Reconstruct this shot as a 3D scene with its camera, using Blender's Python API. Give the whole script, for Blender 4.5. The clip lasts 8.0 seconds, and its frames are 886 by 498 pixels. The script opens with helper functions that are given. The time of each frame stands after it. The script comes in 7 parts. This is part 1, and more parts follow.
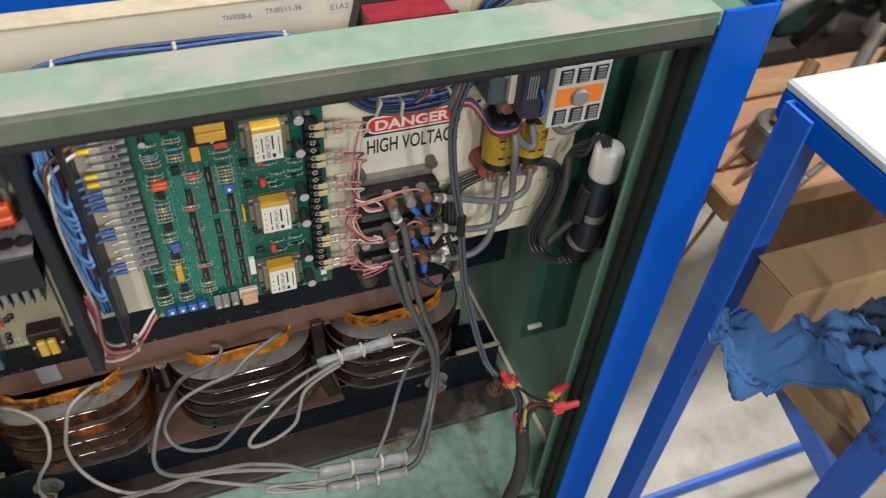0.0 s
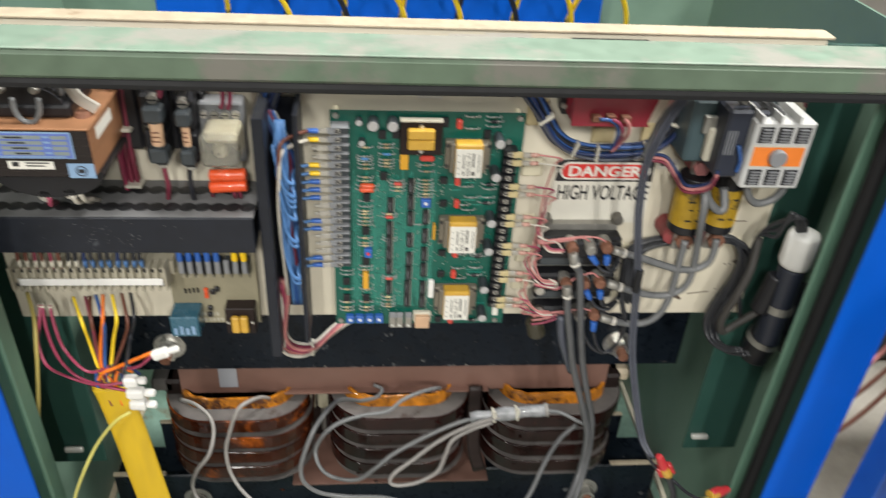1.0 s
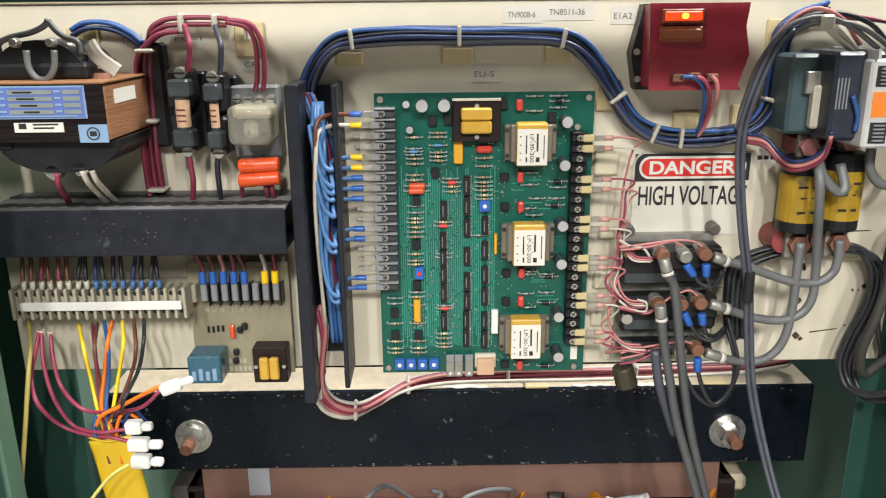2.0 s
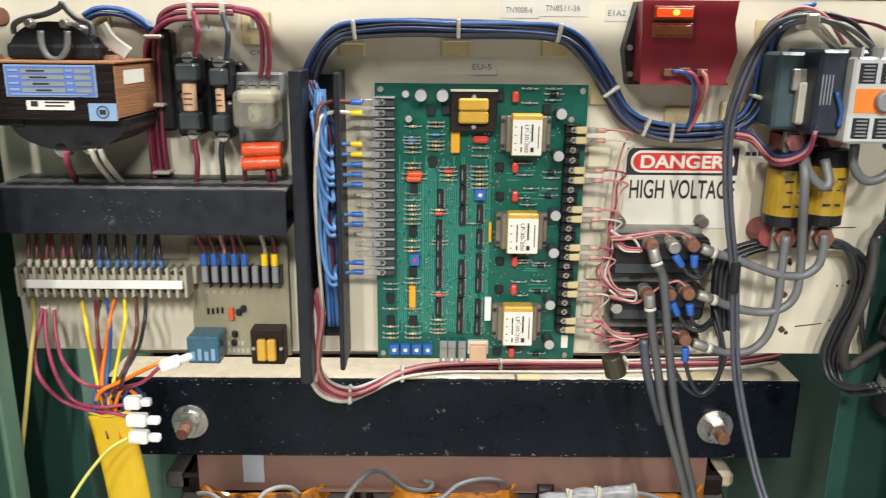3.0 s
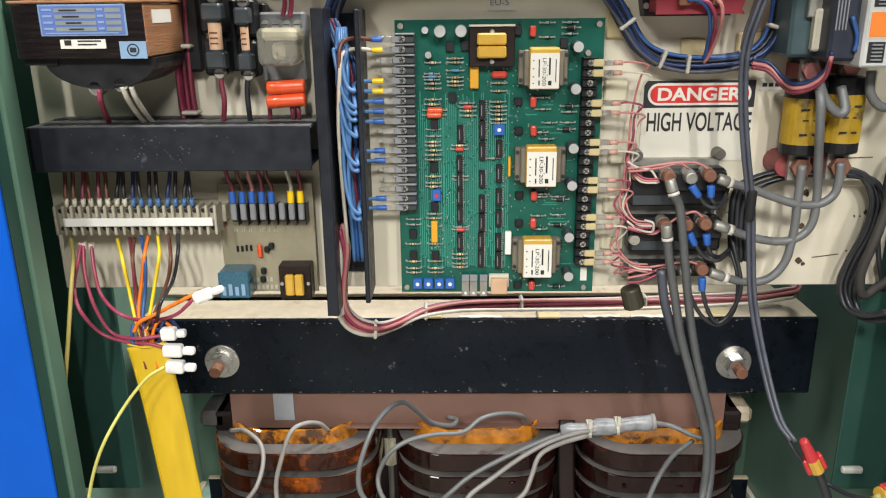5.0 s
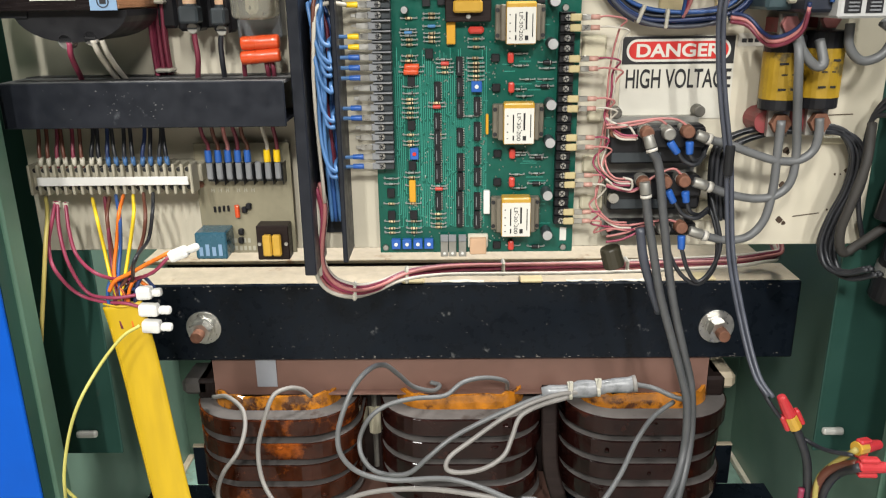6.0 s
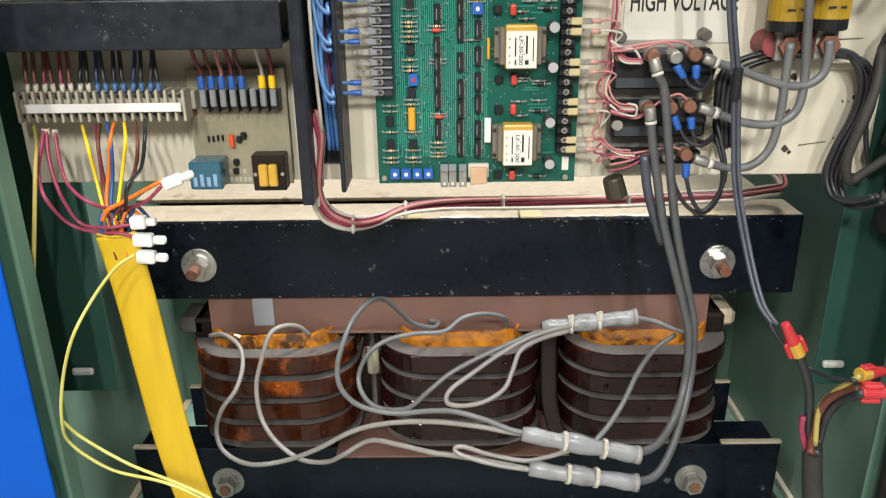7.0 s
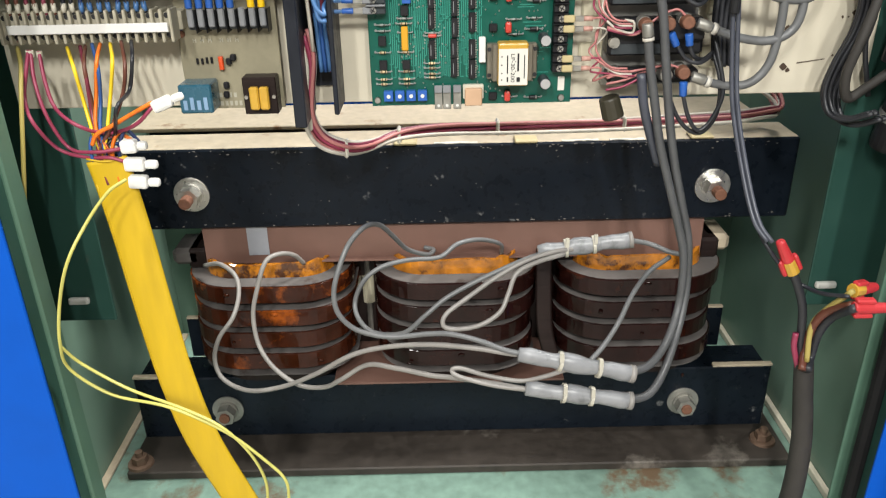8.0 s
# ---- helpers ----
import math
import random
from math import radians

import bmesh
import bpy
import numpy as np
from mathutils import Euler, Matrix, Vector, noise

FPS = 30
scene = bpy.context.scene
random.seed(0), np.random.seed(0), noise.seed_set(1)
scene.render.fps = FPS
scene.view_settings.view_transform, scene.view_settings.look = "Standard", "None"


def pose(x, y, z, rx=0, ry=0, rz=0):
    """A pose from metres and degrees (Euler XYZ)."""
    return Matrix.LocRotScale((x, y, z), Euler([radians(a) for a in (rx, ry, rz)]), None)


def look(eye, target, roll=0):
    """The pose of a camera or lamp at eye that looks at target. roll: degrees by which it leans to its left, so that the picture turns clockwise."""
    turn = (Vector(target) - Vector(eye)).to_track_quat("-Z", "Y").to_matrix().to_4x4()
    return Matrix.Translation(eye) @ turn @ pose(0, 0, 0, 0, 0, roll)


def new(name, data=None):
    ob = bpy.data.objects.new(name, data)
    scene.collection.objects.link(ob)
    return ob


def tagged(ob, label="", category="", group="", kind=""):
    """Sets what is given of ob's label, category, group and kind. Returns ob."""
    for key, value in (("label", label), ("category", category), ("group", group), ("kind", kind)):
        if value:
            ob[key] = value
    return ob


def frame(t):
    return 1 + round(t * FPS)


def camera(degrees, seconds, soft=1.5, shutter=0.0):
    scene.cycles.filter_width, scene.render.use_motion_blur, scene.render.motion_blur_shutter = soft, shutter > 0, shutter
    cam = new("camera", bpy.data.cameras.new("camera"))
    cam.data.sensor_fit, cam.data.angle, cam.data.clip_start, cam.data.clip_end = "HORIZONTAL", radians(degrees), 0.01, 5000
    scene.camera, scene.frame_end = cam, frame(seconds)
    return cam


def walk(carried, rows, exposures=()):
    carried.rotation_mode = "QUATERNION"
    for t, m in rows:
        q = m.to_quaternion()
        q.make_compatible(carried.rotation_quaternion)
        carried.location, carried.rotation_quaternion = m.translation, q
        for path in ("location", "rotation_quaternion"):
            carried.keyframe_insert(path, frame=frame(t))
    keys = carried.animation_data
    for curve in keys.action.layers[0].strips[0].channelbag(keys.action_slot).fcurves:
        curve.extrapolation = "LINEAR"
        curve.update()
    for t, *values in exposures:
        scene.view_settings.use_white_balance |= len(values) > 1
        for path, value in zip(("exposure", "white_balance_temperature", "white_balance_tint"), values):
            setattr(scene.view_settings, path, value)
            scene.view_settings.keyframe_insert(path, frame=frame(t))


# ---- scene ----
cam = camera(59.51, 8.0, soft=1.1, shutter=0.35)
PATH = [
    (0, (-0.041, -0.669, 1.391), (0.53, 0.615, -0.032), 4.9),
    (0.5, (0.008, -0.762, 1.334), (0.341, 0.742, 0.059), 4.4),
    (1, (-0.065, -0.789, 1.292), (0.113, 0.865, 0.182), 3.5),
    (1.3, (-0.092, -0.786, 1.24), (-0.009, 0.957, 0.262), 1.6),
    (1.5, (-0.087, -0.764, 1.146), (-0.045, 1.05, 0.305), 0.2),
    (1.7, (-0.068, -0.766, 1.031), (-0.062, 1.137, 0.416), -0.9),
    (2.8, (-0.043, -0.791, 1.006), (0.004, 1.136, 0.473), 0.7),
    (3, (-0.05, -0.799, 0.996), (-0.032, 1.13, 0.469), 0.6),
    (3.5, (-0.057, -0.812, 0.992), (-0.092, 1.117, 0.464), 0.2),
    (4, (-0.052, -0.815, 0.977), (-0.109, 1.111, 0.441), -0.2),
    (4.5, (-0.048, -0.824, 0.966), (-0.113, 1.098, 0.418), -0.5),
    (4.7, (-0.052, -0.827, 0.968), (-0.097, 1.089, 0.396), -0.5),
    (6, (-0.028, -0.835, 0.934), (-0.062, 1.063, 0.306), -0.8),
    (6.5, (-0.035, -0.832, 0.917), (-0.059, 1.052, 0.246), -0.8),
    (7, (-0.037, -0.832, 0.898), (-0.052, 1.033, 0.175), -0.8),
    (7.5, (-0.035, -0.833, 0.882), (-0.042, 1.005, 0.095), -1),
    (8, (-0.041, -0.837, 0.878), (-0.038, 0.969, 0.018), -1.2),
]
walk(cam, [(t, look(eye, target, roll)) for t, eye, target, roll in PATH],
     exposures=[(0, -0.62), (0.5, -0.35), (1, -0.2), (1.6, 0.0), (3, 0.08), (4.5, 0.0), (6.5, 0.1), (8, 0.12)])

# ---------------------------------------------------------------- light
world = bpy.data.worlds.new("workshop_air")
scene.world = world
world.use_nodes = True
world.node_tree.nodes["Background"].inputs[0].default_value = (0.9, 0.95, 1.0, 1)
world.node_tree.nodes["Background"].inputs[1].default_value = 0.03


def overhead_lamp(name, at, target, sx, sy, watts, colour=(1, 0.99, 0.945)):
    data = bpy.data.lights.new(name, "AREA")
    data.shape, data.size, data.size_y, data.energy, data.color = "RECTANGLE", sx, sy, watts, colour
    ob = new(name, data)
    ob.matrix_world = look(at, target)
    return ob


AIM = Vector((0, 0, 0.8))
for bearing, far, sx, sy, watts in (((0.03, -1.0, 0.62), 5.2, 0.14, 0.5, 120), ((0.30, -1.0, 0.58), 5.4, 0.14, 0.9, 95), ((-0.30, -1.0, 0.64), 5.3, 0.3, 1.0, 110)):
    overhead_lamp("high_bay_light", AIM + Vector(bearing).normalized() * far, AIM, sx, sy, watts)
overhead_lamp("high_bay_light", (0.05, 0.42, 4.6), (0.0, 0.25, 0), 0.6, 0.6, 74)
# Unseen fill lamps, added to brighten the right side wall and the background.
overhead_lamp("high_bay_light", (-2.4, -2.6, 4.2), (0.2, 0.1, 0.6), 0.35, 1.2, 105)
overhead_lamp("high_bay_light", (2.2, 0.2, 4.6), (1.2, 0.3, 0), 1.0, 1.0, 340)

# ---------------------------------------------------------------- materials
MATS = {}


def mat(name, colour, rough=0.5, metal=0.0, vary=0.15, grain=60.0, bump=0.0, spots=None, spot_scale=14.0, spot_amount=0.55,
        coat=0.0, blotch=5.0, trans=0.0, emit=0.0, per_object=0.0, stretch=(1, 1, 1), ior=1.5, spec=0.5):
    """A painted, metal, plastic or cloth surface: fine grain, broad blotches and, with spots, patches of another colour."""
    if name in MATS:
        return MATS[name]
    m = bpy.data.materials.new(name)
    m.use_nodes = True
    t = m.node_tree
    n, l = t.nodes, t.links
    b = n["Principled BSDF"]
    tc = n.new("ShaderNodeTexCoord")
    mp = n.new("ShaderNodeMapping")
    mp.inputs["Scale"].default_value = stretch
    l.new(tc.outputs["Object"], mp.inputs[0])
    fine = n.new("ShaderNodeTexNoise")
    fine.inputs["Scale"].default_value, fine.inputs["Detail"].default_value = grain, 6
    broad = n.new("ShaderNodeTexNoise")
    broad.inputs["Scale"].default_value, broad.inputs["Detail"].default_value = blotch, 4
    l.new(mp.outputs[0], fine.inputs["Vector"])
    l.new(mp.outputs[0], broad.inputs["Vector"])
    mix = n.new("ShaderNodeMath")
    mix.operation = "ADD"
    l.new(fine.outputs[0], mix.inputs[0])
    l.new(broad.outputs[0], mix.inputs[1])
    mr = n.new("ShaderNodeMapRange")
    mr.inputs[1].default_value, mr.inputs[2].default_value = 0.6, 1.4
    mr.inputs[3].default_value, mr.inputs[4].default_value = 1 - vary, 1 + vary
    l.new(mix.outputs[0], mr.inputs[0])
    tint = n.new("ShaderNodeMix")
    tint.data_type, tint.blend_type = "RGBA", "MULTIPLY"
    tint.inputs[0].default_value = 1
    tint.inputs[6].default_value = (*colour, 1)
    l.new(mr.outputs[0], tint.inputs[7])
    out = tint.outputs[2]
    if per_object:
        info = n.new("ShaderNodeObjectInfo")
        mo = n.new("ShaderNodeMapRange")
        mo.inputs[3].default_value, mo.inputs[4].default_value = 1 - per_object, 1 + per_object
        l.new(info.outputs["Random"], mo.inputs[0])
        t2 = n.new("ShaderNodeMix")
        t2.data_type, t2.blend_type = "RGBA", "MULTIPLY"
        t2.inputs[0].default_value = 1
        l.new(out, t2.inputs[6])
        l.new(mo.outputs[0], t2.inputs[7])
        out = t2.outputs[2]
    if spots:
        sn = n.new("ShaderNodeTexNoise")
        sn.inputs["Scale"].default_value, sn.inputs["Detail"].default_value = spot_scale, 8
        sn.inputs["Roughness"].default_value = 0.65
        l.new(mp.outputs[0], sn.inputs["Vector"])
        sr = n.new("ShaderNodeMapRange")
        sr.inputs[1].default_value, sr.inputs[2].default_value = spot_amount, spot_amount + 0.09
        l.new(sn.outputs[0], sr.inputs[0])
        t3 = n.new("ShaderNodeMix")
        t3.data_type = "RGBA"
        l.new(sr.outputs[0], t3.inputs[0])
        l.new(out, t3.inputs[6])
        t3.inputs[7].default_value = (*spots, 1)
        out = t3.outputs[2]
    l.new(out, b.inputs["Base Color"])
    rr = n.new("ShaderNodeMapRange")
    rr.inputs[1].default_value, rr.inputs[2].default_value = 0.3, 0.7
    rr.inputs[3].default_value, rr.inputs[4].default_value = max(0.03, rough - 0.08), min(1, rough + 0.1)
    l.new(fine.outputs[0], rr.inputs[0])
    l.new(rr.outputs[0], b.inputs["Roughness"])
    b.inputs["Metallic"].default_value = metal
    b.inputs["IOR"].default_value = ior
    b.inputs["Specular IOR Level"].default_value = spec
    b.inputs["Coat Weight"].default_value = coat
    b.inputs["Transmission Weight"].default_value = trans
    if emit:
        b.inputs["Emission Color"].default_value = (*colour, 1)
        b.inputs["Emission Strength"].default_value = emit
    if bump:
        bp = n.new("ShaderNodeBump")
        bp.inputs["Strength"].default_value, bp.inputs["Distance"].default_value = bump, 0.002
        l.new(mix.outputs[0], bp.inputs["Height"])
        l.new(bp.outputs[0], b.inputs["Normal"])
    MATS[name] = m
    return m


CREAM = mat("cream_enamel", (0.59, 0.54, 0.43), 0.42, vary=0.07, grain=30, blotch=6, spots=(0.42, 0.34, 0.22), spot_scale=9, spot_amount=0.70, bump=0.05)
CREAM_DIRTY = mat("dusty_cream_enamel", (0.43, 0.36, 0.26), 0.7, vary=0.22, grain=90, blotch=10, spots=(0.22, 0.13, 0.07), spot_scale=16, spot_amount=0.62, bump=0.2)
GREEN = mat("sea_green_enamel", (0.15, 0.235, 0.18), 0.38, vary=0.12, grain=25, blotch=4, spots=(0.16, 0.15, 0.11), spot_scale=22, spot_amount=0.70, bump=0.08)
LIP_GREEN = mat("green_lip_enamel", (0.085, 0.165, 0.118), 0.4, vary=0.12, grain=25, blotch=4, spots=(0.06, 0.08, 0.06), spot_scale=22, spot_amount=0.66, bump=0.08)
# On the cabinet: the sea green paint with recess shade put into its colour.
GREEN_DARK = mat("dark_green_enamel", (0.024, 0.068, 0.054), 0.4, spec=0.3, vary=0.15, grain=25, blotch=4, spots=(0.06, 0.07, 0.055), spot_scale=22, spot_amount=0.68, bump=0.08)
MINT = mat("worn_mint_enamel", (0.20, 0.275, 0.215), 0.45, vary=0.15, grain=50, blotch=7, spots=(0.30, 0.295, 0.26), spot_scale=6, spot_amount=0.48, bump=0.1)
# Worn header paint, darkened to olive to stand for shade on the front.
OLIVE_WORN_SHADED = mat("grimy_olive_enamel", (0.090, 0.130, 0.088), 0.5, vary=0.25, grain=40, blotch=6, spots=(0.14, 0.135, 0.115), spot_scale=9, spot_amount=0.52, bump=0.1)
FLOOR_MINT = mat("scuffed_mint_floor", (0.175, 0.275, 0.225), 0.4, vary=0.3, grain=60, blotch=8, spots=(0.15, 0.10, 0.06), spot_scale=9, spot_amount=0.56, bump=0.15)
BLUE = mat("glossy_blue_enamel", (0.001, 0.080, 0.46), 0.45, vary=0.08, grain=20, blotch=6, spec=0.15, bump=0.04)
BLUE_WORN = mat("worn_blue_enamel", (0.012, 0.10, 0.48), 0.4, vary=0.15, grain=40, blotch=7, spots=(0.01, 0.03, 0.10), spot_scale=17, spot_amount=0.60, bump=0.1)
BLACK_STEEL = mat("black_painted_steel", (0.006, 0.009, 0.014), 0.3, vary=0.3, grain=70, blotch=6, spots=(0.16, 0.16, 0.16), spot_scale=46, spot_amount=0.655, bump=0.15, spec=0.15)
DUST_STEEL = mat("dusty_black_steel", (0.045, 0.037, 0.031), 0.6, spec=0.3, vary=0.4, grain=60, blotch=7, spots=(0.16, 0.14, 0.12), spot_scale=9, spot_amount=0.60, bump=0.2)
DUCT = mat("black_duct_plastic", (0.012, 0.014, 0.020), 0.42, spec=0.3, vary=0.25, grain=80, blotch=9, spots=(0.075, 0.08, 0.09), spot_scale=26, spot_amount=0.66, bump=0.06)
RUBBER = mat("black_rubber", (0.012, 0.012, 0.013), 0.7, spec=0.3, vary=0.25, bump=0.2)
BLACK = mat("black_plastic", (0.010, 0.010, 0.012), 0.4, spec=0.35, vary=0.2, bump=0.05)
PCB = mat("green_board", (0.002, 0.080, 0.056), 0.35, vary=0.14, grain=120, blotch=20, coat=0.12, spec=0.35)
TRACE = mat("board_trace", (0.035, 0.25, 0.19), 0.35, vary=0.1)
TAN_PCB = mat("tan_fibre_board", (0.235, 0.21, 0.14), 0.5, vary=0.12, grain=140, blotch=15)
STEEL = mat("zinc_steel", (0.55, 0.54, 0.51), 0.33, 1.0, vary=0.15, grain=160, bump=0.1)
GREY_METAL = mat("dull_grey_steel", (0.33, 0.32, 0.29), 0.5, 0.7, vary=0.2, grain=120, bump=0.1)
RUST = mat("rusty_bolt", (0.20, 0.09, 0.055), 0.7, 0.3, vary=0.35, grain=200, bump=0.4)
COPPER_LAM = mat("varnished_laminations", (0.33, 0.16, 0.08), 0.45, 0.3, vary=0.2, grain=40, stretch=(1, 1, 30), bump=0.4)
CORE_GREY = mat("varnished_grey_core", (0.17, 0.15, 0.115), 0.4, 0.3, vary=0.2, grain=90, bump=0.05)
BROWN_LAM = mat("dark_varnished_core", (0.016, 0.010, 0.009), 0.4, 0.0, spec=0.2, vary=0.4, grain=60, stretch=(0.5, 0.5, 8), bump=0.15)
DARK_FRONT = mat("glossy_dark_lacquer", (0.011, 0.008, 0.008), 0.22, vary=0.4, grain=60, stretch=(0.5, 0.5, 8), spec=0.4, spots=(0.05, 0.03, 0.02), spot_scale=40, spot_amount=0.64)
BROWN_SHEET = mat("brown_insulation_sheet", (0.16, 0.085, 0.065), 0.5, vary=0.12, grain=50, blotch=8)
CHIP_GREY = mat("bare_grey_metal", (0.22, 0.20, 0.18), 0.5, 0.2, vary=0.3, grain=200)
# Bright light on the clips is put into this zinc colour.
CLIP_ZINC = mat("bright_zinc_clip", (0.55, 0.54, 0.50), 0.4, 0.25, vary=0.1)
DUSTY_RUBBER = mat("dusty_black_rubber", (0.030, 0.027, 0.024), 0.7, vary=0.35, grain=60, blotch=14, bump=0.25)
FADED_INK = mat("faded_ink", (0.13, 0.12, 0.11), 0.5, vary=0.2)
PLATE_FIELD = mat("dull_nameplate_field", (0.20, 0.235, 0.23), 0.45, vary=0.1)
OLD_BOLT = mat("brown_old_bolt", (0.15, 0.095, 0.065), 0.6, 0.3, vary=0.35, grain=200, bump=0.4)
COIL_DUST = mat("grey_dust_on_winding", (0.100, 0.090, 0.085), 0.8, vary=0.3, grain=70, blotch=16, spots=(0.05, 0.035, 0.03), spot_scale=30, spot_amount=0.62, bump=0.2)
GREY_TAPE = mat("grey_tape", (0.30, 0.31, 0.34), 0.45, vary=0.1)
SIGN_WHITE = mat("aged_sign_white", (0.60, 0.575, 0.50), 0.5, vary=0.05)
VARNISH = mat("dark_varnished_winding", (0.013, 0.0036, 0.0030), 0.14, vary=0.5, grain=45, blotch=14, spec=0.12, coat=0.32, spots=(0.036, 0.008, 0.004), spot_scale=16, spot_amount=0.60, bump=0.6)
# Orange spots put the lit glow of the amber varnish into the colour.
AMBER_WIND = mat("amber_varnished_winding", (0.036, 0.0085, 0.0035), 0.14, vary=0.5, grain=45, blotch=14, spec=0.15, coat=0.25, spots=(0.27, 0.062, 0.008), spot_scale=11, spot_amount=0.55, bump=0.55)
AMBER = mat("amber_tape", (0.40, 0.14, 0.008), 0.14, vary=0.5, grain=60, blotch=30, coat=0.5, spots=(0.07, 0.022, 0.006), spot_scale=34, spot_amount=0.53, bump=1.0)
WHITE = mat("white_plastic", (0.68, 0.67, 0.64), 0.4, vary=0.06)
OFFWHITE = mat("aged_white_plastic", (0.52, 0.49, 0.40), 0.45, vary=0.12, grain=120)
STRIP_BEIGE = mat("aged_beige_moulding", (0.37, 0.34, 0.26), 0.5, vary=0.15, grain=120)
PRINT_PALE = mat("faded_pale_print", (0.36, 0.34, 0.27), 0.5, vary=0.2)
IVORY = mat("ivory_plastic", (0.62, 0.57, 0.42), 0.4, vary=0.1)
LABEL_WHITE = mat("white_label", (0.64, 0.62, 0.56), 0.5, vary=0.05)
LABEL_AGED = mat("aged_label", (0.55, 0.52, 0.46), 0.55, vary=0.1)
LABEL_TAPE = mat("yellowed_tape", (0.52, 0.43, 0.24), 0.5, vary=0.15)
LABEL_BLUE = mat("blue_label", (0.10, 0.15, 0.42), 0.4, vary=0.1)
LABEL_SKY = mat("pale_blue_label", (0.20, 0.31, 0.46), 0.4, vary=0.08)
INK = mat("black_ink", (0.012, 0.012, 0.014), 0.5, vary=0.1)
RED = mat("red_ink", (0.55, 0.025, 0.02), 0.4, vary=0.08)
RED_BOX = mat("maroon_enamel", (0.215, 0.013, 0.025), 0.38, vary=0.1, bump=0.05)
ORANGE = mat("orange_plastic", (0.75, 0.20, 0.03), 0.4, vary=0.08)
RED_ORANGE = mat("red_orange_ceramic", (0.62, 0.075, 0.018), 0.3, vary=0.08, coat=0.3)
YELLOW = mat("yellow_sleeve", (0.54, 0.35, 0.008), 0.5, vary=0.14, grain=14, blotch=6, stretch=(6, 6, 1), bump=0.12)
YELLOW_LABEL = mat("yellow_fuse_label", (0.34, 0.21, 0.012), 0.5, vary=0.3, grain=90, spots=(0.10, 0.07, 0.02), spot_scale=45, spot_amount=0.56)
YELLOW_COIL = mat("yellow_coil_tape", (0.50, 0.29, 0.035), 0.35, vary=0.15, grain=90, coat=0.2)
AMBER_CAP = mat("amber_capacitor", (0.60, 0.30, 0.02), 0.35, vary=0.1)
GREY_PLASTIC = mat("grey_plastic", (0.20, 0.205, 0.215), 0.45, vary=0.12)
TEAL_SLATE = mat("teal_slate_plastic", (0.045, 0.075, 0.085), 0.4, vary=0.2)
CONTACTOR_WHITE = mat("greyed_white_moulding", (0.46, 0.46, 0.45), 0.45, vary=0.1)
SLATE = mat("slate_plastic", (0.032, 0.039, 0.044), 0.4, vary=0.2)
NAVY_PLASTIC = mat("dark_navy_plastic", (0.018, 0.022, 0.035), 0.4, vary=0.2)
TEAL_PLASTIC = mat("teal_blue_plastic", (0.018, 0.085, 0.13), 0.25, vary=0.2, coat=0.4)
BLUE_PLASTIC = mat("blue_plastic", (0.022, 0.10, 0.38), 0.35, vary=0.08)
YELLOW_PLASTIC = mat("yellow_plastic", (0.80, 0.52, 0.01), 0.35, vary=0.08)
CLEAR = mat("clear_cover", (0.80, 0.78, 0.68), 0.12, vary=0.02, trans=0.85, ior=1.3)
CAP_TOP = mat("aluminium_cap", (0.50, 0.50, 0.50), 0.4, 0.6, vary=0.08)
FUSE_TAN = mat("tan_fuse_paper", (0.50, 0.32, 0.20), 0.55, vary=0.12)
CABLE_GREY = mat("grey_cable", (0.125, 0.128, 0.13), 0.42, vary=0.14, grain=60, blotch=18)
CABLE_DARK = mat("dark_grey_cable", (0.075, 0.077, 0.08), 0.42, vary=0.2, grain=60, blotch=18, bump=0.1)
CABLE_LIGHT = mat("light_grey_cable", (0.24, 0.225, 0.21), 0.42, vary=0.14, grain=60, blotch=18)
CABLE_BLACK = mat("black_cable", (0.022, 0.023, 0.027), 0.42, vary=0.25, grain=60, blotch=18)
CABLE_SLATE = mat("slate_cable", (0.055, 0.06, 0.078), 0.38, vary=0.2, grain=60, blotch=18)
SLEEVE_GREY = mat("grey_heat_shrink", (0.24, 0.245, 0.255), 0.35, vary=0.22, grain=50, blotch=30, coat=0.15, spots=(0.15, 0.155, 0.16), spot_scale=32, spot_amount=0.55, bump=0.2)
W_MAROON = mat("maroon_wire", (0.165, 0.024, 0.045), 0.42, vary=0.12)
W_PINK = mat("pink_wire", (0.26, 0.035, 0.075), 0.42, vary=0.15)
W_ROSE = mat("rose_wire", (0.44, 0.17, 0.16), 0.45, vary=0.15)
W_WHITE = mat("white_wire", (0.50, 0.465, 0.40), 0.45, vary=0.1)
W_BLUE = mat("blue_wire", (0.022, 0.075, 0.24), 0.38, vary=0.12)
W_STEELBLUE = mat("steel_blue_wire", (0.06, 0.15, 0.33), 0.38, vary=0.12)
W_NAVY = mat("navy_wire", (0.012, 0.025, 0.085), 0.38, vary=0.15)
W_YELLOW = mat("yellow_wire", (0.78, 0.55, 0.02), 0.4, vary=0.08)
OLIVE_DARK = mat("oily_olive_bushing", (0.038, 0.033, 0.02), 0.5, vary=0.2)
W_PALEYEL = mat("pale_yellow_wire", (0.50, 0.47, 0.12), 0.4, vary=0.08)
W_OLIVE = mat("olive_yellow_wire", (0.36, 0.29, 0.08), 0.45, vary=0.1)
W_BROWN = mat("brown_wire", (0.11, 0.035, 0.02), 0.45, vary=0.12)
W_ORANGE = mat("orange_wire", (0.72, 0.16, 0.01), 0.4, vary=0.08)
W_BLACK = mat("black_wire", (0.014, 0.015, 0.02), 0.4, vary=0.2)
